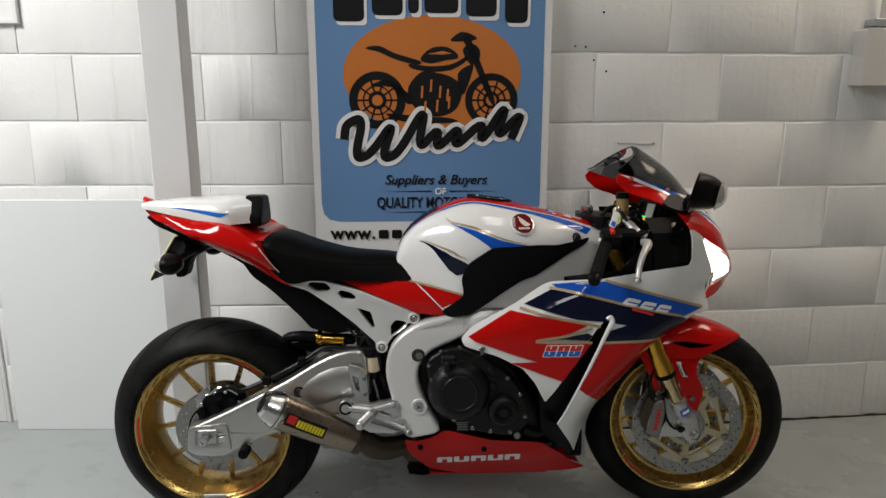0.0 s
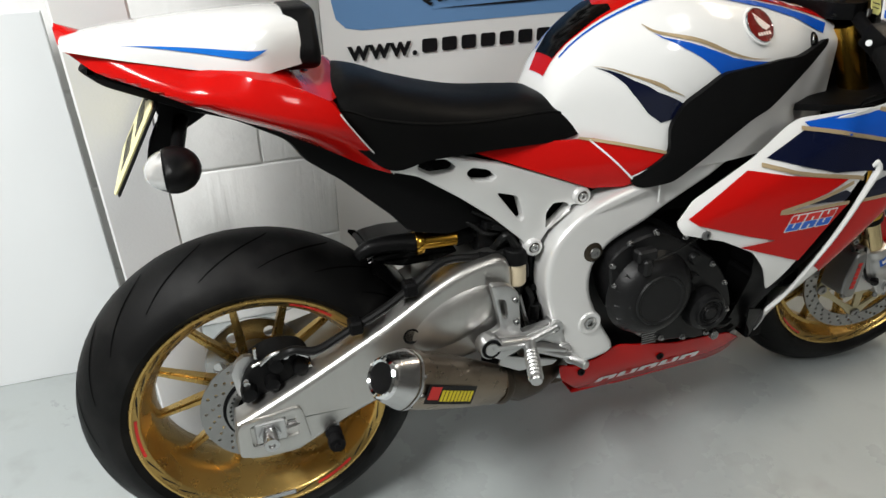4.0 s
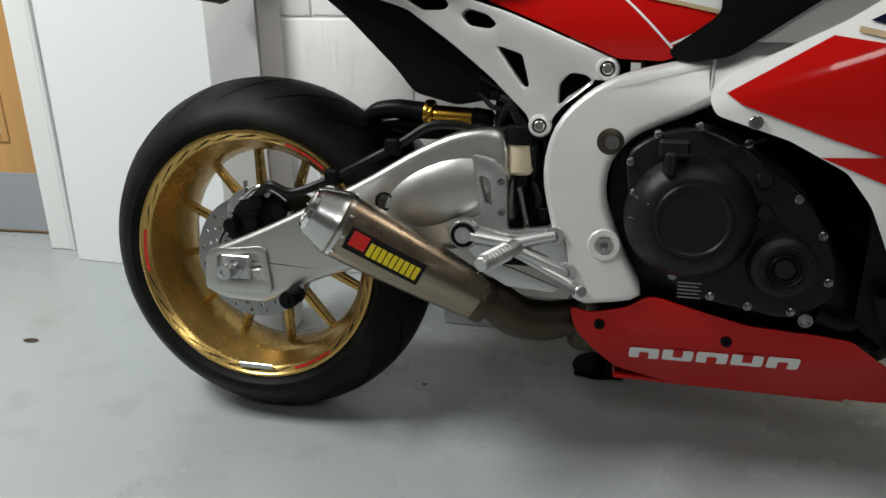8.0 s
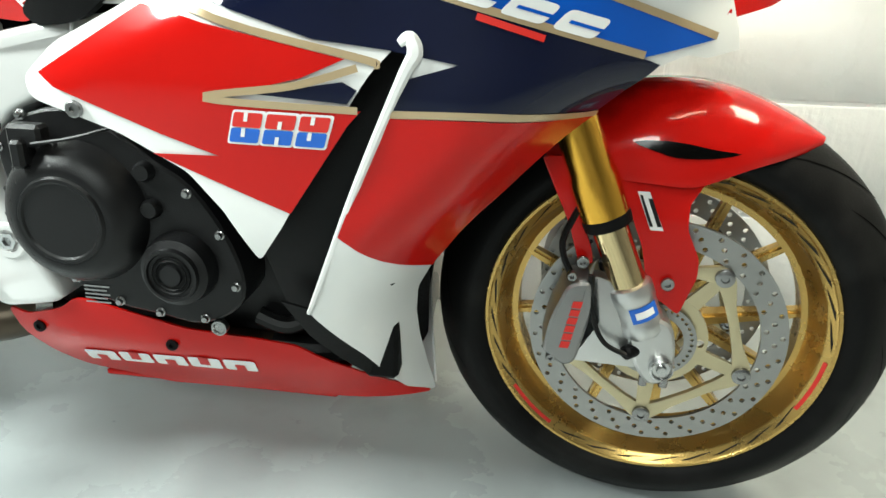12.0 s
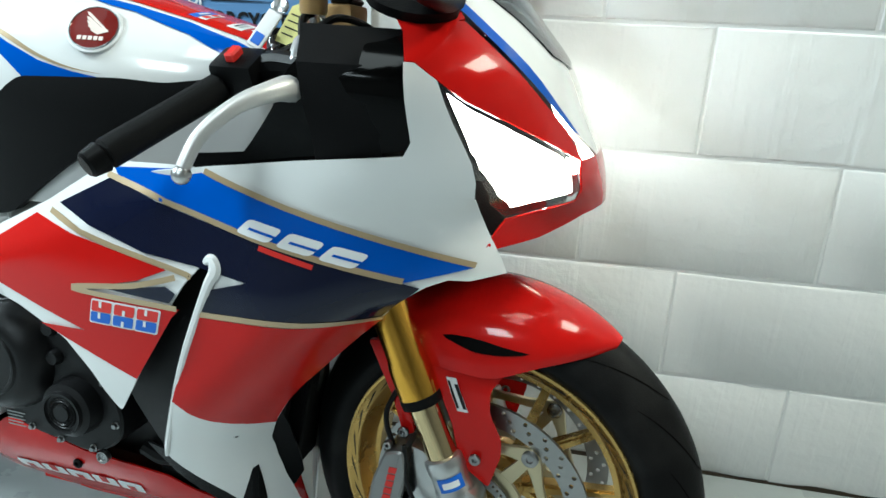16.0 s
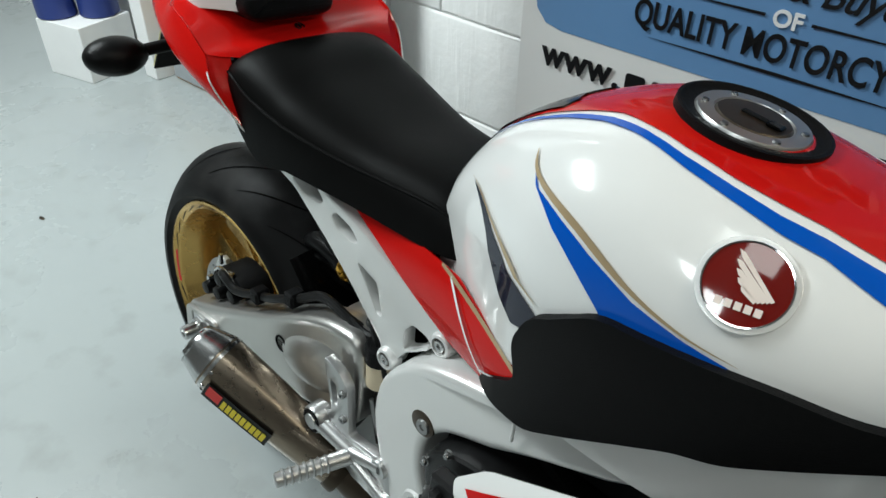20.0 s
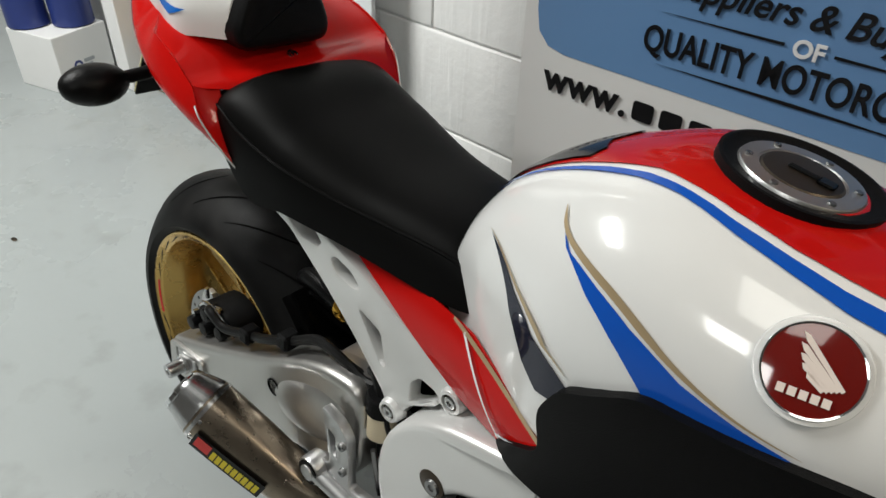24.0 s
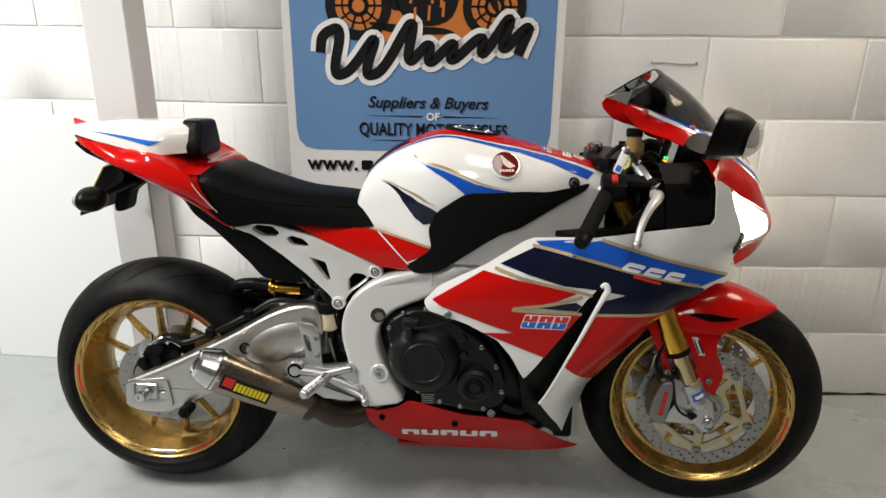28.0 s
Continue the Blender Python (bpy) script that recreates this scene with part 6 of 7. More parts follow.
for i in range(4):
    for j in range(2):
        part("plate_bar", box(-.0032, -.0027, -.075 + i * .042, -.048 + i * .042, -.045 + j * .055, -.012 + j * .055), INK, bike, m=Matrix.Translation((-.112, 0, .816)) @ Matrix.Rotation(radians(31.5), 4, "Y"))
for sgn in (-1, 1):
    st = part("signal_stalk", rod((-.045, sgn * .02, .83), (-.056, sgn * .18, .815), .011, .009), MATT, bike)
    bm = bmesh.new()
    bmesh.ops.create_uvsphere(bm, u_segments=20, v_segments=12, radius=1)
    for v in bm.verts:
        if v.co.x < -.35:
            v.co.x = -.35
    part("rear_signal", bm, BLACK, bike, "black teardrop rear indicator", m=Matrix.Translation((-.058, sgn * .206, .813)) @ Matrix.Diagonal((.034, .048, .029, 1)))
    bm = bmesh.new()
    bmesh.ops.create_uvsphere(bm, u_segments=20, v_segments=12, radius=1)
    for v in bm.verts:
        if v.co.x > -.3:
            v.co.x = -.3
    part("signal_lens", bm, mat("clear_plastic_lens", (0.55, 0.55, 0.54), 0.1, 0.5, coat=1.0) if sgn < 0 else bpy.data.materials["clear_plastic_lens"], bike, "clear indicator lens", m=Matrix.Translation((-.059, sgn * .206, .813)) @ Matrix.Diagonal((.038, .045, .027, 1)))

# ---- upper fairing ----
def whole(half):
    """An outline that runs over the nose: the right half and its mirror image."""
    return half + [(180 - a, z) for a, z in reversed(half)]


WHITE_SIDE = [(-24, .752), (-8, .772), (8, .788), (27, .803), (28.8, .818), (30.6, .898), (32.5, .898), (36, .882), (36.8, .84), (37.9, .80), (39, .76), (44, .735), (55.3, .662), (46, .655), (36.8, .66), (22, .677), (3, .743), (-6, .757)]
HEADLIGHT = [(36, .881), (40, .863), (50.5, .834), (61.7, .807), (64, .78), (66.3, .751), (50.3, .731), (43, .752), (38.2, .79), (36.9, .84)]
RED_BAND = [(31, .93), (38, .945), (44.8, .942), (53.2, .896), (64, .832), (66, .80), (61.7, .808), (50.5, .835), (40, .864), (36, .883), (32.5, .899), (30.8, .899)]
WING = [(-1, 1.046), (-3.5, 1.034), (-2, 1.020), (0.5, 1.010), (5, .996), (11, .986), (18, .977), (28.8, .953), (31, .93), (45, .945), (44, .962), (36, .997), (24, 1.021), (8.5, 1.040), (2, 1.047)]
for mir in (False, True):
    uc = part("upper_fairing", sheet(WHITE_SIDE, nose, 4, .02, mirror=mir, r=.006), WHITE, bike, "white upper fairing")
    part("red_band", sheet(RED_BAND, nose, 4, .02, mirror=mir), RED, uc, "red band over the headlight")
    part("red_wing", sheet(WING, nose, 4, .015, mirror=mir), RED, uc, "red wing under the screen")
    part("white_stripe", sheet([(0, 1.043), (10, 1.028), (22, 1.008), (33, .985), (37, .982), (26, 1.012), (12, 1.034)], nose, 4, .015, lift=.0012, thick=0, mirror=mir), WHITE, uc)
    part("blue_stripe", sheet([(12, 1.0335), (26, 1.011), (37, .982), (45, .95), (53, .901), (65.5, .833), (69, .826), (57, .90), (47, .957), (40, .993), (28, 1.015)], nose, 4, .015, lift=.0018, thick=0, mirror=mir), BLUE, uc, "blue stripe under the screen")
    hl = part("headlight", sheet(HEADLIGHT, nose, 4, .015, lift=-.001, thick=.003, mirror=mir), GLASS, bike, "clear headlight lens over a bright reflector")
    hl.visible_shadow = False
    part("reflector", sheet([(38, .868), (50, .826), (60, .800), (63, .765), (52, .741), (42, .765), (39, .81)], nose, 4, .015, lift=-.022, thick=.002, mirror=mir), CHROME, hl, "chrome reflector")
    part("bulb", sheet([(47 + (a - 47) * .86, .806 + (z - .806) * .86) for a, z in HEADLIGHT], nose, 4, .015, lift=-.007, thick=.002, mirror=mir), LAMP, hl, "bright lit lamp")
    part("inner_panel", sheet([(-14, .762), (27.5, .80), (29.5, .818), (31.2, .90), (32, .935), (27, .926), (18, .915), (11, .905), (9, .885), (5, .84), (-2, .79), (-12, .782)], nose, 4, .02, lift=-.012, mirror=mir), GLOSS, uc, "glossy black inner panel")
    for th, z in ((8.5, 1.031), (34.5, .998)):
        p = Vector(nose(th, z))
        n = Vector((p.x - 1.1, p.y * 1.6, .12)).normalized()
        q = Vector((p.x, -p.y, p.z)) if mir else p
        nn = Vector((n.x, -n.y, n.z)) if mir else n
        part("screen_washer", turned([(.004, .003), (.0065, .003), (.0072, .002), (.0072, -.002)], q, q + nn, 16), PRINT_RED, uc)
        part("screen_screw", turned([(0, .006), (.004, .006), (.005, .0045), (.005, 0)], q, q + nn, 10), BOLT, uc)
part("nose_panel", sheet(whole([(40, .993), (47.3, .957), (57.3, .9), (69.3, .826), (80, .80)])[:5] + [(100, .80), (110.7, .826), (122.7, .9), (132.7, .957), (140, .993), (128, .983), (117, .951), (108, .913), (90, .90), (72, .913), (63, .951), (52, .983)], nose, 4, .02), WHITE, bike, "white nose panel under the screen")
part("nose_lip", sheet([(50.3, .730), (66.4, .750), (64.5, .785), (66, .80), (80, .80), (100, .80), (114, .80), (115.5, .785), (113.6, .75), (129.7, .73), (133, .69), (118.5, .704), (105, .728), (90, .738), (75, .728), (61.5, .704), (47, .69)], nose, 4, .015), RED, bike, "red lip under the headlights")
SCREEN = [(-1, 1.047), (8.5, 1.038), (24, 1.0195), (36.3, .996), (52, .982), (63, .95), (72.5, .912), (90, .898)]
TOP = [(-2, 1.052), (6, 1.066), (22, 1.09), (45, 1.109), (65, 1.117), (90, 1.12)]
part("windscreen", sheet([(180 - a, z) for a, z in TOP[:-1]] + [(180 - a, z) for a, z in SCREEN[:-1]] + list(reversed(SCREEN)) + TOP, nose, 5, .015, lift=.002, thick=.003), SMOKE, bike, "smoke tinted windscreen")
part("screen_edge", tube([Vector(nose(a, z)) for a, z in TOP + [(180 - a, z) for a, z in reversed(TOP[:-1])]], .0022, 6, 4), GLOSS, bike, "dark screen edge")
for sgn in (-1, 1):
    def M(x, y, z):
        return (x, sgn * -y, z)
    # mirror: a rounded black shell, glass behind, a clear indicator low in front
    mx, mz = (1.276, 1.004) if sgn < 0 else (1.262, 1.04)

    def shell(u, v):
        th = v * 2 * math.pi
        c, s2 = math.cos(th), math.sin(th)
        k = (abs(c) ** 3 + abs(s2) ** 3) ** (-1 / 3)
        g = max(0, 1 - u ** 2.4) ** .5
        dy, dz = .068 * k * c * g, .046 * k * s2 * g
        return M(mx + .45 * dy * (1 - u) + .3 * dz * (1 - u) + .085 * u, -.38 + dy + .035 * u, mz + dz - .006 * u)
    sh = part("mirror", loft(shell, 0, .985, 0, 1, 16, 36), BLACK, bike, "black wing mirror with a built-in clear indicator", sharp=50)
    part("mirror_glass", loft(lambda u, v: Vector(M(mx, -.38, mz)).lerp(Vector(shell(0, v)), .93 * u) + Vector((-.001, 0, 0)), 0.02, 1, 0, 1, 4, 36, cap=False), MIRROR, sh, "mirror glass")
    part("glass_edge", tube([Vector(shell(0, v / 24)) for v in range(25)], .0035, 6, 2), GLOSS, sh, "raised black rim")
    oval = [(.76 + .19 * math.cos(q * math.pi / 8), .55 + .15 * math.sin(q * math.pi / 8)) for q in range(16)]
    part("lamp_reflector", sheet(oval, shell, .05, .03, lift=.0012, thick=0), CHROME, sh, "faceted chrome reflector", sharp=3)
    part("indicator_lens", sheet([(.76 + (u - .76) * 1.1, .55 + (v - .55) * 1.12) for u, v in oval], shell, .05, .03, lift=.006, thick=.002), GLASS, sh, "clear indicator lens")
    part("mirror_stalk", tube([M(mx + .055, -.33, mz - .022), M(1.335, -.275, .972), M(1.342, -.23, .965), M(1.342, -.19, .968)], [.02, .015, .016, .022], 12), BLACK, bike, "black mirror stalk")
    part("mirror_foot", sheet([(24, .962), (33, .982), (41, .965), (43, .945), (34, .936), (26, .946)], nose, 4, .015, lift=.012, thick=.012, smooth=3, mirror=sgn > 0), BLACK, bike, "black mirror mounting")

# ---- forks, bars, front brake ----
for sgn in (-1, 1):
    y = .112 * sgn
    off = .012 if sgn > 0 else 0
    lo, mid, top = Vector((1.373 + off, y, .338)), Vector((1.317 + off, y, .465)), Vector((1.135 + off, y, .89))
    leg = part("fork_leg", turned([(0, 0), (.0285, 0), (.0285, .05), (.026, .06), (.0265, .40), (.027, .46), (0, .46)], mid, top, 28), GOLD_ANO, bike, "gold anodised fork tube")
    part("fork_stanchion", rod(lo - (mid - lo) * .05, mid + (top - mid) * .05, .0215, n=28), FORK_TUBE, leg, "pale gold inner fork tube")
    part("dust_seal", turned([(.022, -.012), (.0285, -.010), (.0292, 0), (.0285, .004)], mid, top, 28), MATT, leg)
    up = (mid - lo).normalized()
    part("fork_clamp", turned([(.022, .052), (.0265, .05), (.0275, .046), (.0275, .03), (.0262, .028), (.0262, .006), (.0275, .004), (.0275, -.012), (.024, -.018), (0, -.018)], lo, mid, 32), ALLOY, leg, "cast alloy fork clamp")
    foot = part("fork_foot", slab([(1.36 + off, .352), (1.405 + off, .342), (1.418 + off, .30), (1.413 + off, .265), (1.39 + off, .258), (1.372 + off, .28), (1.358 + off, .32)], y - .02, y + .022, .009, seg=3, smooth=3), ALLOY, leg, "cast alloy fork foot")
    for x, z in ((1.385, .262), (1.41, .262)):
        part("pinch_bolt", rod((x + off, y - .012, z + .004), (x + off, y - .012, z - .008), .0055, n=12), BOLT, foot)
    part("caliper_bracket", slab([(1.31 + off, .395), (1.33 + off, .39), (1.355 + off, .355), (1.375 + off, .34), (1.375 + off, .275), (1.29 + off, .278), (1.305 + off, .31), (1.32 + off, .335)], y - .012, y + .01, .004, r=.006), ALLOY, leg)
    part("axle_end", turned([(0, -.032), (.006, -.032), (.0065, -.026), (.0105, -.026), (.012, -.03), (.0145, -.028), (.0145, 0), (0, 0)], (1.402 + off, y, .284), (1.402 + off, 0, .284), 22), STEEL, leg)
    if sgn < 0:
        part("damping_label", lathe([(.0266, .007), (.0266, .027)], 0, 0, 12, a0=55, a1=135), PRINT_BLUE, leg, "blue maker's label", m=Matrix.Translation(lo) @ Vector((0, 1, 0)).rotation_difference(up).to_matrix().to_4x4())
        part("label_bar", lathe([(.0269, .012), (.0269, .021)], 0, 0, 10, a0=70, a1=122), PRINT_WHITE, leg, "white letter-sized bar", m=Matrix.Translation(lo) @ Vector((0, 1, 0)).rotation_difference(up).to_matrix().to_4x4())
    c = part("front_caliper", slab([(1.279, .388), (1.307, .394), (1.312, .356), (1.298, .284), (1.284, .278), (1.256, .296), (1.262, .34)], y - .03, y + .03, .008, seg=3, r=.01), CALIPER, bike, "grey radial brake caliper")
    if sgn < 0:
        for i in range(6):
            zz = .305 + i * .0108
            xx = 1.2765 + i * .0019
            part("caliper_bar", slab([(xx, zz), (xx + .011, zz), (xx + .013, zz + .0085), (xx + .002, zz + .0085)], y - .0312, y - .0302, 0), PRINT_RED, c, "red letter-sized bar")
    for x, z in ((1.283, .398), (1.268, .288)):
        part("caliper_bolt", socket_bolt(x, y - .022, z, .006, .008), BOLT, c)
    part("brake_line", tube([(1.285 + off, y - .01, .39), (1.27 + off, y, .43), (1.29 + off, y + .01, .50), (1.25 + off, y + .01, .58)], .004, 8), HOSE, bike)
part("speed_sensor_wire", tube([(1.305, -.135, .40), (1.312, -.138, .35), (1.33, -.14, .315), (1.362, -.14, .30)], .0032, 8), HOSE, bike, "thin black sensor wire")
part("speed_sensor", rod((1.355, -.138, .302), (1.375, -.12, .302), .009, n=12, cap=.003), BLACK, bike)
guard_top = curve([(58, .306), (70, .309), (85, .316), (100, .318), (126, .316)])
guard_low = curve([(58, .300), (63, .276), (71, .250), (85, .214), (100, .216), (113, .232), (126, .255)])
guard_wide = curve([(58, .012), (62, .04), (70, .072), (80, .09), (95, .1), (126, .096)])


def fender_s(a, v):
    """The mudguard: a crown over the tyre whose sides turn down, pointed in front."""
    t, p = radians(a), abs(v) * math.pi / 2
    r = guard_top(a) - (guard_top(a) - guard_low(a)) * (1 - math.cos(p))
    return (FA[0] + r * math.cos(t), math.copysign(guard_wide(a) * math.sin(p) ** .85, v), FA[1] + r * math.sin(t))


fm = part("front_mudguard", loft(fender_s, 58.5, 124, -1, 1, 40, 28, cap=False), RED, bike, "glossy red front mudguard", m=STEER)
for sgn in (-1, 1):
    side = [(1.317, .515), (1.345, .47), (1.363, .43), (1.377, .373), (1.418, .344), (1.432, .397), (1.43, .42), (1.412, .455), (1.41, .486), (1.425, .51), (1.44, .528), (1.40, .545), (1.35, .545)]

    def side_s(x, z):
        return (x, sgn * (.105 - .012 * max(0, min(1, (z - .49) / .05)) + .005 * math.sin((z - .34) / .2 * math.pi)), z)
    sp = part("mudguard_side", sheet(side, side_s, .02, .02, r=.006), RED, fm, "red lower mudguard")
    part("mudguard_vent", sheet([(103, sgn * .70), (90, sgn * .70), (77, sgn * .79), (88, sgn * .80), (95, sgn * .79)], fender_s, 3, .05, lift=.0016, thick=0, smooth=3), GLOSS, fm, "black vent", m=STEER)
    part("rear_bracket", slab([(1.237, .53), (1.266, .533), (1.282, .483), (1.306, .42), (1.31, .402), (1.293, .398), (1.275, .452)], sgn * .105, sgn * .098, .002, r=.006), RED, fm, "red rear mudguard bracket")
    for x, z in ((1.398, .387), (1.296, .407)):
        part("mudguard_bolt", socket_bolt(x, (-.112 if sgn < 0 else .109), z, .008, .005), BOLT, sp)
    if sgn < 0:
        lb = part("label", sheet([(1.349, .497), (1.369, .4525), (1.384, .4525), (1.363, .497)], side_s, .02, .02, lift=.0016, thick=0), PRINT_WHITE, sp, "white label with dark letter-sized bars")
        part("label_bar", sheet([(1.3665, .490), (1.3815, .457), (1.3765, .457), (1.3615, .490)], side_s, .02, .02, lift=.0024, thick=0), INK, lb)
        part("label_bar", sheet([(1.355, .493), (1.3715, .457), (1.3675, .457), (1.352, .493)], side_s, .02, .02, lift=.0024, thick=0), INK, lb)
part("steering_yoke", slab([(1.08, .0), (1.10, .13), (1.15, .14), (1.17, .09), (1.175, 0), (1.17, -.09), (1.15, -.14), (1.10, -.13)], 0, .03, .006, smooth=3), BLACK, bike, "black top yoke", m=Matrix.Translation((0, 0, .895)) @ Matrix.Rotation(radians(90), 4, "X"))
part("lower_yoke", box(1.17, 1.26, -.14, .14, .67, .71, .015, 2), MATT, bike)
part("steering_damper", box(1.165, 1.20, -.105, -.05, .905, .958, .005, 2), mat("bronze_anodised", (0.30, 0.19, 0.08), 0.45, 0.8), bike, "dull gold steering damper")
part("damper_top", box(1.168, 1.197, -.10, -.055, .958, .966, .003), BLACK, bike)
for sgn in (-1, 1):
    ins, end = Vector((1.1, sgn * .232, .857)), Vector((1.043, sgn * .351, .790))
    bar = part("clip_on_bar", rod((1.135, sgn * .13, .905), ins, .012), MATT, bike)
    grip = part("grip", rod(ins, end, .0165, .0165, 20, .003), mat("grip_rubber_%s" % ("r" if sgn < 0 else "l"), (0.005, 0.005, 0.005), 0.6, spec=0.12, bump=0.6, bscale=900), bike, "ribbed black rubber grip")
    part("bar_end", rod(end, end + (end - ins).normalized() * .022, .0165, .014, 20, .003), BLACK, grip)
    part("switch_pod", box(-.026, .026, -.024, .024, -.022, .022, .007, 2), BLACK, bar, m=Matrix.Translation((1.117, sgn * .215, .872)) @ Matrix.Rotation(radians(-sgn * 28), 4, "X"))
    piv = Vector((1.205, sgn * .247, .866))
    lv = part("brake_lever" if sgn < 0 else "clutch_lever", tube([Vector((1.228, sgn * .225, .884)), piv, Vector((1.196, sgn * .285, .862)), Vector((1.175, sgn * .322, .848)), Vector((1.155, sgn * .354, .82)), Vector((1.146, sgn * .37, .79))], [.015, .017, .0115, .0085, .0075, .007], 12), LEVER, bike, "pale satin alloy lever")
    bm = bmesh.new()
    bmesh.ops.create_uvsphere(bm, u_segments=14, v_segments=10, radius=.0095)
    part("lever_ball", bm, ALLOY, lv, m=Matrix.Translation((1.145, sgn * .371, .784)))
    part("lever_pivot", rod(piv + Vector((0, 0, -.014)), piv + Vector((-.004, 0, .016)), .012, n=14, cap=.002), BOLT, lv)
    part("lever_bracket", tube([(1.115, sgn * .20, .872), (1.16, sgn * .21, .885), (1.215, sgn * .23, .882)], [.018, .016, .013], 10), BLACK, bar)
pot2 = part("front_brake_pot", turned([(0, 0), (.015, 0), (.0165, .004), (.0165, .034), (0, .034)], (1.168, -.142, .942), (1.168, -.142, 1.05), 22), mat("amber_fluid_pot", (0.34, 0.22, 0.085), 0.35, var=0.2), bike, "amber front brake fluid pot")
part("pot_cap", turned([(0, .034), (.0185, .034), (.0185, .048), (.016, .051), (0, .051)], (1.168, -.142, .942), (1.168, -.142, 1.05), 22), BLACK, pot2)
for i, (x0, z0, c) in enumerate(((1.098, .90, HOSE), (1.13, .88, HOSE), (1.16, .87, HOSE), (1.19, .90, HOSE))):
    part("cable", tube([(x0, -.12 + i * .05, z0), (x0 + .05, -.10 + i * .05, z0 + .05), (x0 + .11, -.06 + i * .03, z0 + .01), (x0 + .12, -.03, .78)], .0055, 8), c, bike, "black control cable")
dash = part("instrument", slab([(1.272, .885), (1.292, .965), (1.318, .972), (1.325, .95), (1.30, .88)], -.10, .10, .01, r=.01), BLACK, bike, "black instrument pod with a pale display")
DASH_M = Matrix.Translation((1.2815, 0, .925)) @ Matrix.Rotation(radians(14), 4, "Y")
part("display", box(-.006, .0, -.085, -.012, -.024, .03, .002), DASH, dash, "pale grey display", m=DASH_M)
part("display_rim", merge(box(-.009, .0, -.09, -.085, -.03, .036, .001), box(-.009, .0, -.085, .05, .03, .036, .001), box(-.009, .0, -.085, .05, -.03, -.024, .001), box(-.009, .0, .045, .05, -.024, .03, .001)), BLACK, dash, m=DASH_M)
for dz, mt in ((-.012, DASH_GREEN), (-.019, DASH_AMBER)):
    part("warning_lamp", box(-.011, -.004, -.022, -.006, dz - .002, dz + .002, .0005), mt, dash, "small lit warning lamp", m=DASH_M)
part("inner_nose", loft(lambda a, z: Vector(nose(a, z)) + Vector((-.05, 0, 0)), 20, 160, .70, .93, 20, 6, cap=False), MATT, bike, "black inner nose shell")
SHELF = [(1.0, -.16), (1.1, -.225), (1.3, -.20), (1.38, -.12), (1.4, 0), (1.38, .12), (1.3, .20), (1.1, .225), (1.0, .16), (1.06, .13), (1.1, .06), (1.1, -.06), (1.06, -.13)]
part("duct_cover", slab([(x, -y) for x, y in SHELF], 0, .012, .003, r=.01), MATT, bike, "black air duct cover", m=Matrix.Translation((0, 0, .762)) @ Matrix.Rotation(radians(-90), 4, "X"))
mc = part("master_cylinder", turned([(0, 0), (.011, 0), (.0125, .003), (.0125, .05), (.009, .053), (.009, .07), (0, .07)], (1.19, -.225, .885), (1.165, -.15, .925), 18), ALLOY, bike, "silver brake master cylinder")
part("banjo", rod((1.172, -.168, .912), (1.18, -.165, .925), .008, n=12), BOLT, mc)
part("pot_hose", tube([(1.178, -.19, .905), (1.165, -.165, .93), (1.162, -.15, .94), (1.168, -.142, .944)], .005, 8), HOSE, bike)
part("brake_line", tube([(1.172, -.168, .915), (1.2, -.14, .94), (1.235, -.1, .92), (1.24, -.08, .85), (1.22, -.07, .76)], .0045, 8), HOSE, bike)
part("kill_switch", box(-.006, .006, -.011, .011, -.005, .006, .002), PRINT_RED, bike, "red stop switch", m=Matrix.Translation((1.117, -.232, .893)) @ Matrix.Rotation(radians(28), 4, "X"))
part("start_button", rod((1.095, -.21, .868), (1.088, -.213, .87), .0055, n=12), PRINT_WHITE, bike)
for x, y, z in ((1.128, -.165, .905), (1.142, -.185, .895)):
    part("bar_clamp_bolt", rod((x, y, z), (x, y, z + .012), .005, n=10), BOLT, bike)
part("ignition_barrel", turned([(0, 0), (.016, 0), (.018, .003), (.018, .02), (.012, .024), (0, .024)], (1.105, 0, .925), (1.095, 0, 1.0), 20), STEEL, bike, "ignition lock")
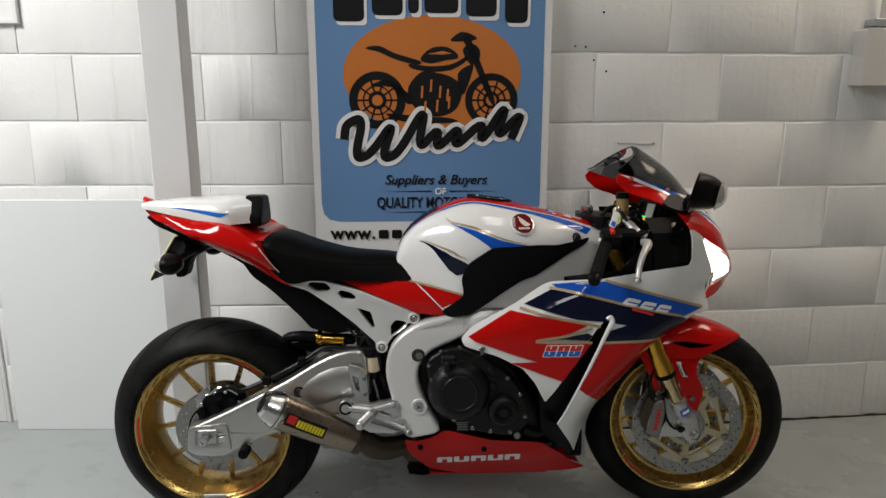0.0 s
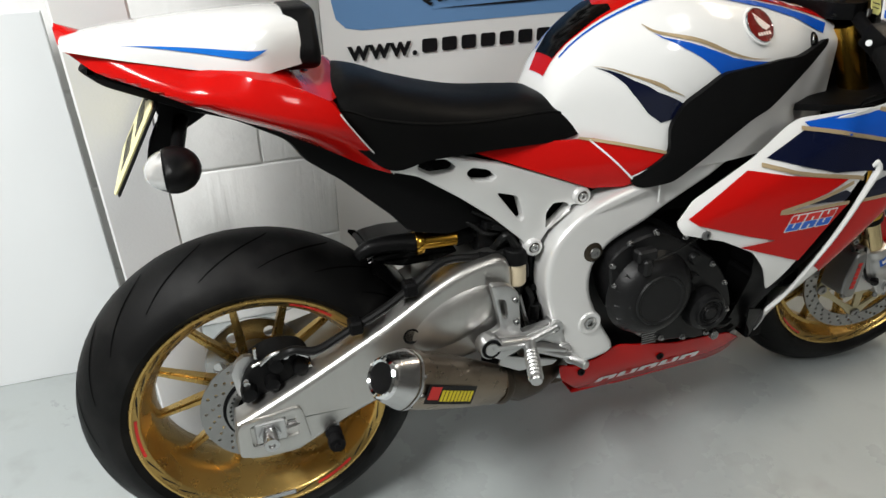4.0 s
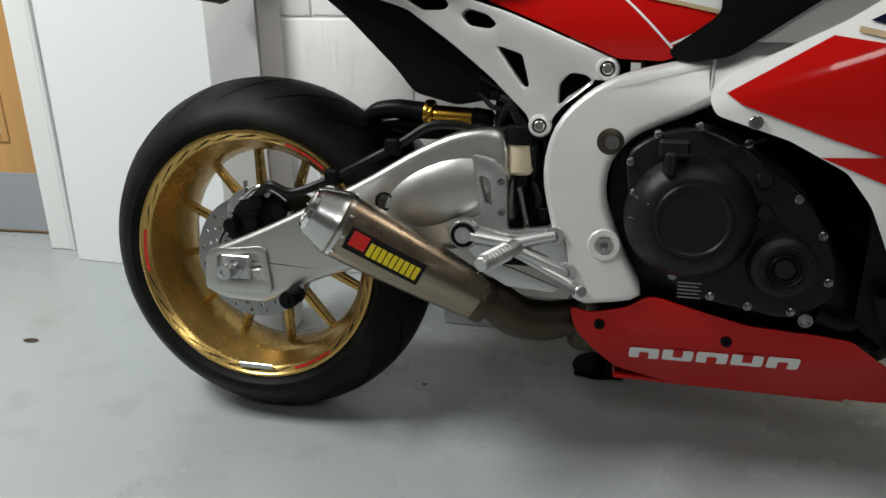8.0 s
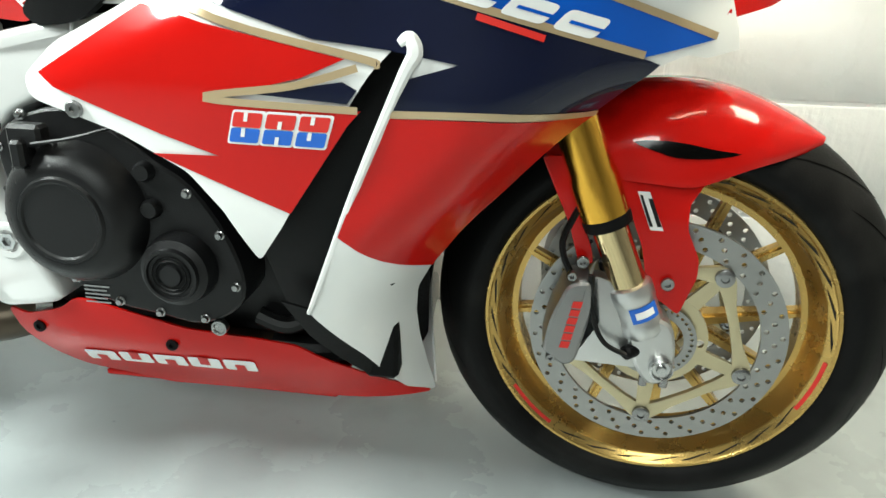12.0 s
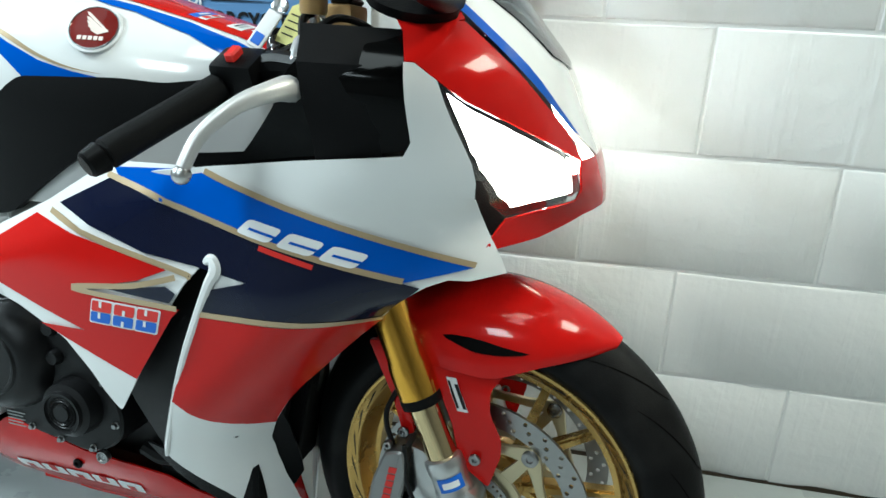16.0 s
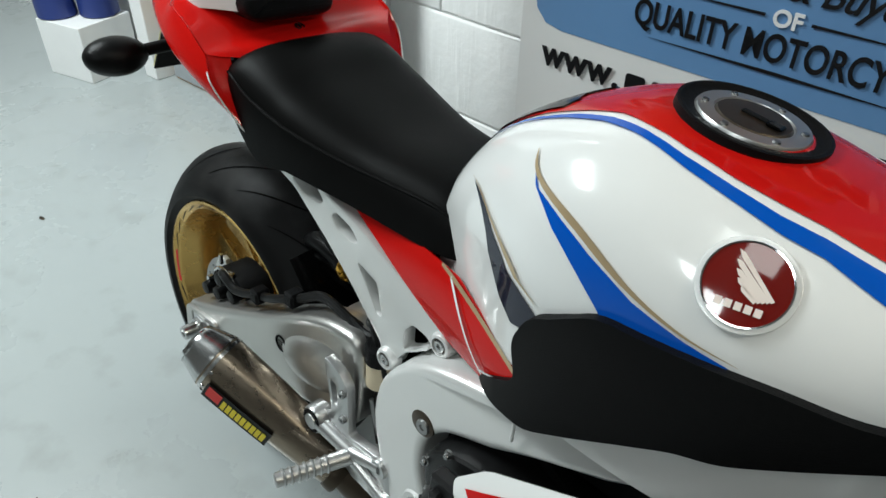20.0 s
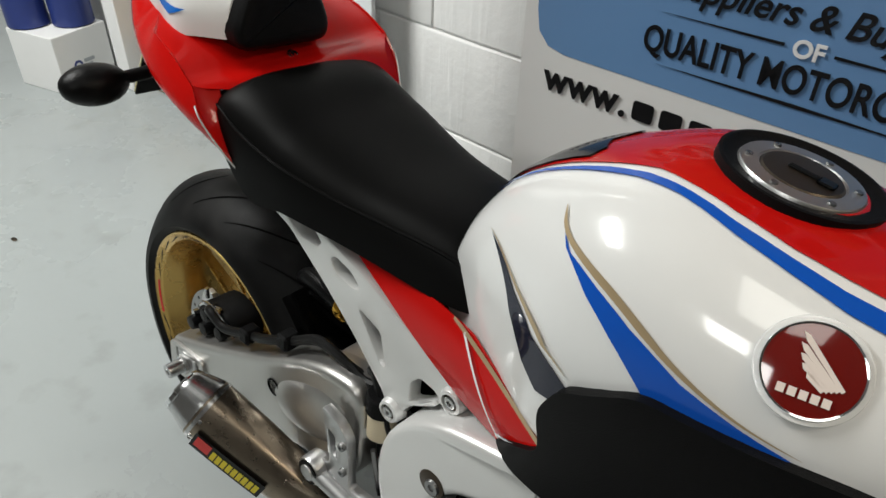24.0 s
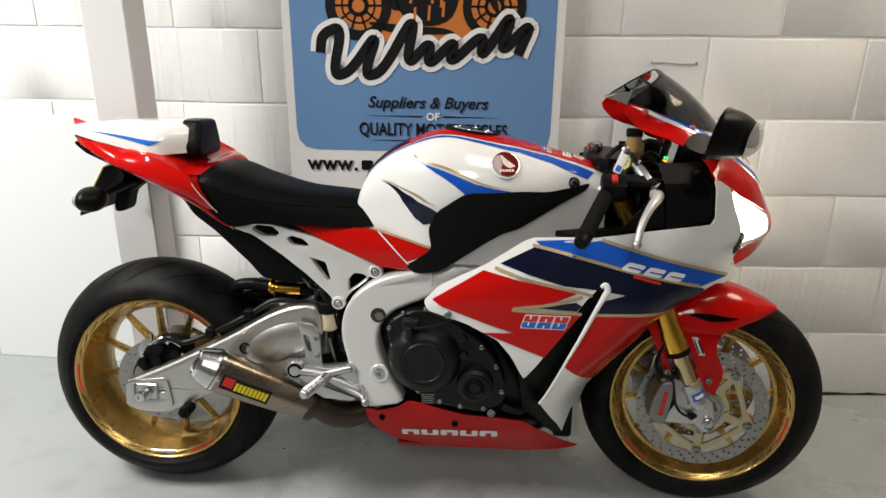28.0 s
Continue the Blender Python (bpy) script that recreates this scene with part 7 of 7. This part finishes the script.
for i, (a, b) in enumerate((((1.12, -.19, .88), (1.24, -.06, .88)), ((1.11, -.2, .87), (1.26, -.1, .86)), ((1.12, .19, .88), (1.24, .06, .88)))):
    a, b = Vector(a), Vector(b)
    part("cable", tube([a, a.lerp(b, .3) + Vector((.02, 0, .035 - i * .008)), a.lerp(b, .7) + Vector((.02, 0, .03)), b, b + Vector((.01, .01, -.09))], .005, 8), HOSE, bike, "black control cable")
part("headstock", rod((1.20, 0, .68), (1.11, 0, .90), .05, n=20), MATT, bike)
tag = tagged(new("key_tag"), "yellow paper key tag hanging from the ignition key", "tag")
tag.matrix_world = bike.matrix_world @ Matrix.Translation((1.15, -.155, .93)) @ Matrix.Rotation(radians(17), 4, "Y") @ Matrix.Rotation(radians(-28), 4, "X") @ Matrix.Diagonal((.75, 1, .78, 1))
part("card", slab([(-.017, -.035), (.017, -.035), (.017, .025), (.006, .035), (-.006, .035), (-.017, .025)], 0, .0008, 0), PALE_YELLOW, tag, "yellow card")
for i in range(4):
    part("print_bar", box(-.012, .012 - .004 * (i % 2), -.0006, -.0002, .012 - i * .011, .014 - i * .011), INK, tag)
part("string", tube([(0, 0, .032), (.004, .01, .045), (-.006, .02, .03)], .0008, 5), INK, tag)
tag2 = tagged(new("key_fob"), "white plastic key fob beside a yellow tag", "key fob")
tag2.matrix_world = bike.matrix_world @ Matrix.Translation((1.133, -.195, .922)) @ Matrix.Rotation(radians(25), 4, "Y") @ Matrix.Rotation(radians(-25), 4, "X")
part("body", box(-.009, .009, 0, .004, -.024, .024, .002, 2), PRINT_WHITE, tag2)
part("blue_panel", box(-.006, .006, -.0008, 0, -.02, -.006, .0003), PRINT_BLUE, tag2)
part("ring", lathe([(.009, .001), (.0105, .002), (.009, .003)], 0, .032, 16), STEEL, tag2)

# ---- blocks of the walls ----
lay_blocks(wall_right, 0.25, X1, Y1, 1.045, 1.24, 12, BLOCK)
lay_blocks(wall_left, -1.40, 0.25, 0.0, -0.30, -0.12, 12, DRIP_BLOCK)
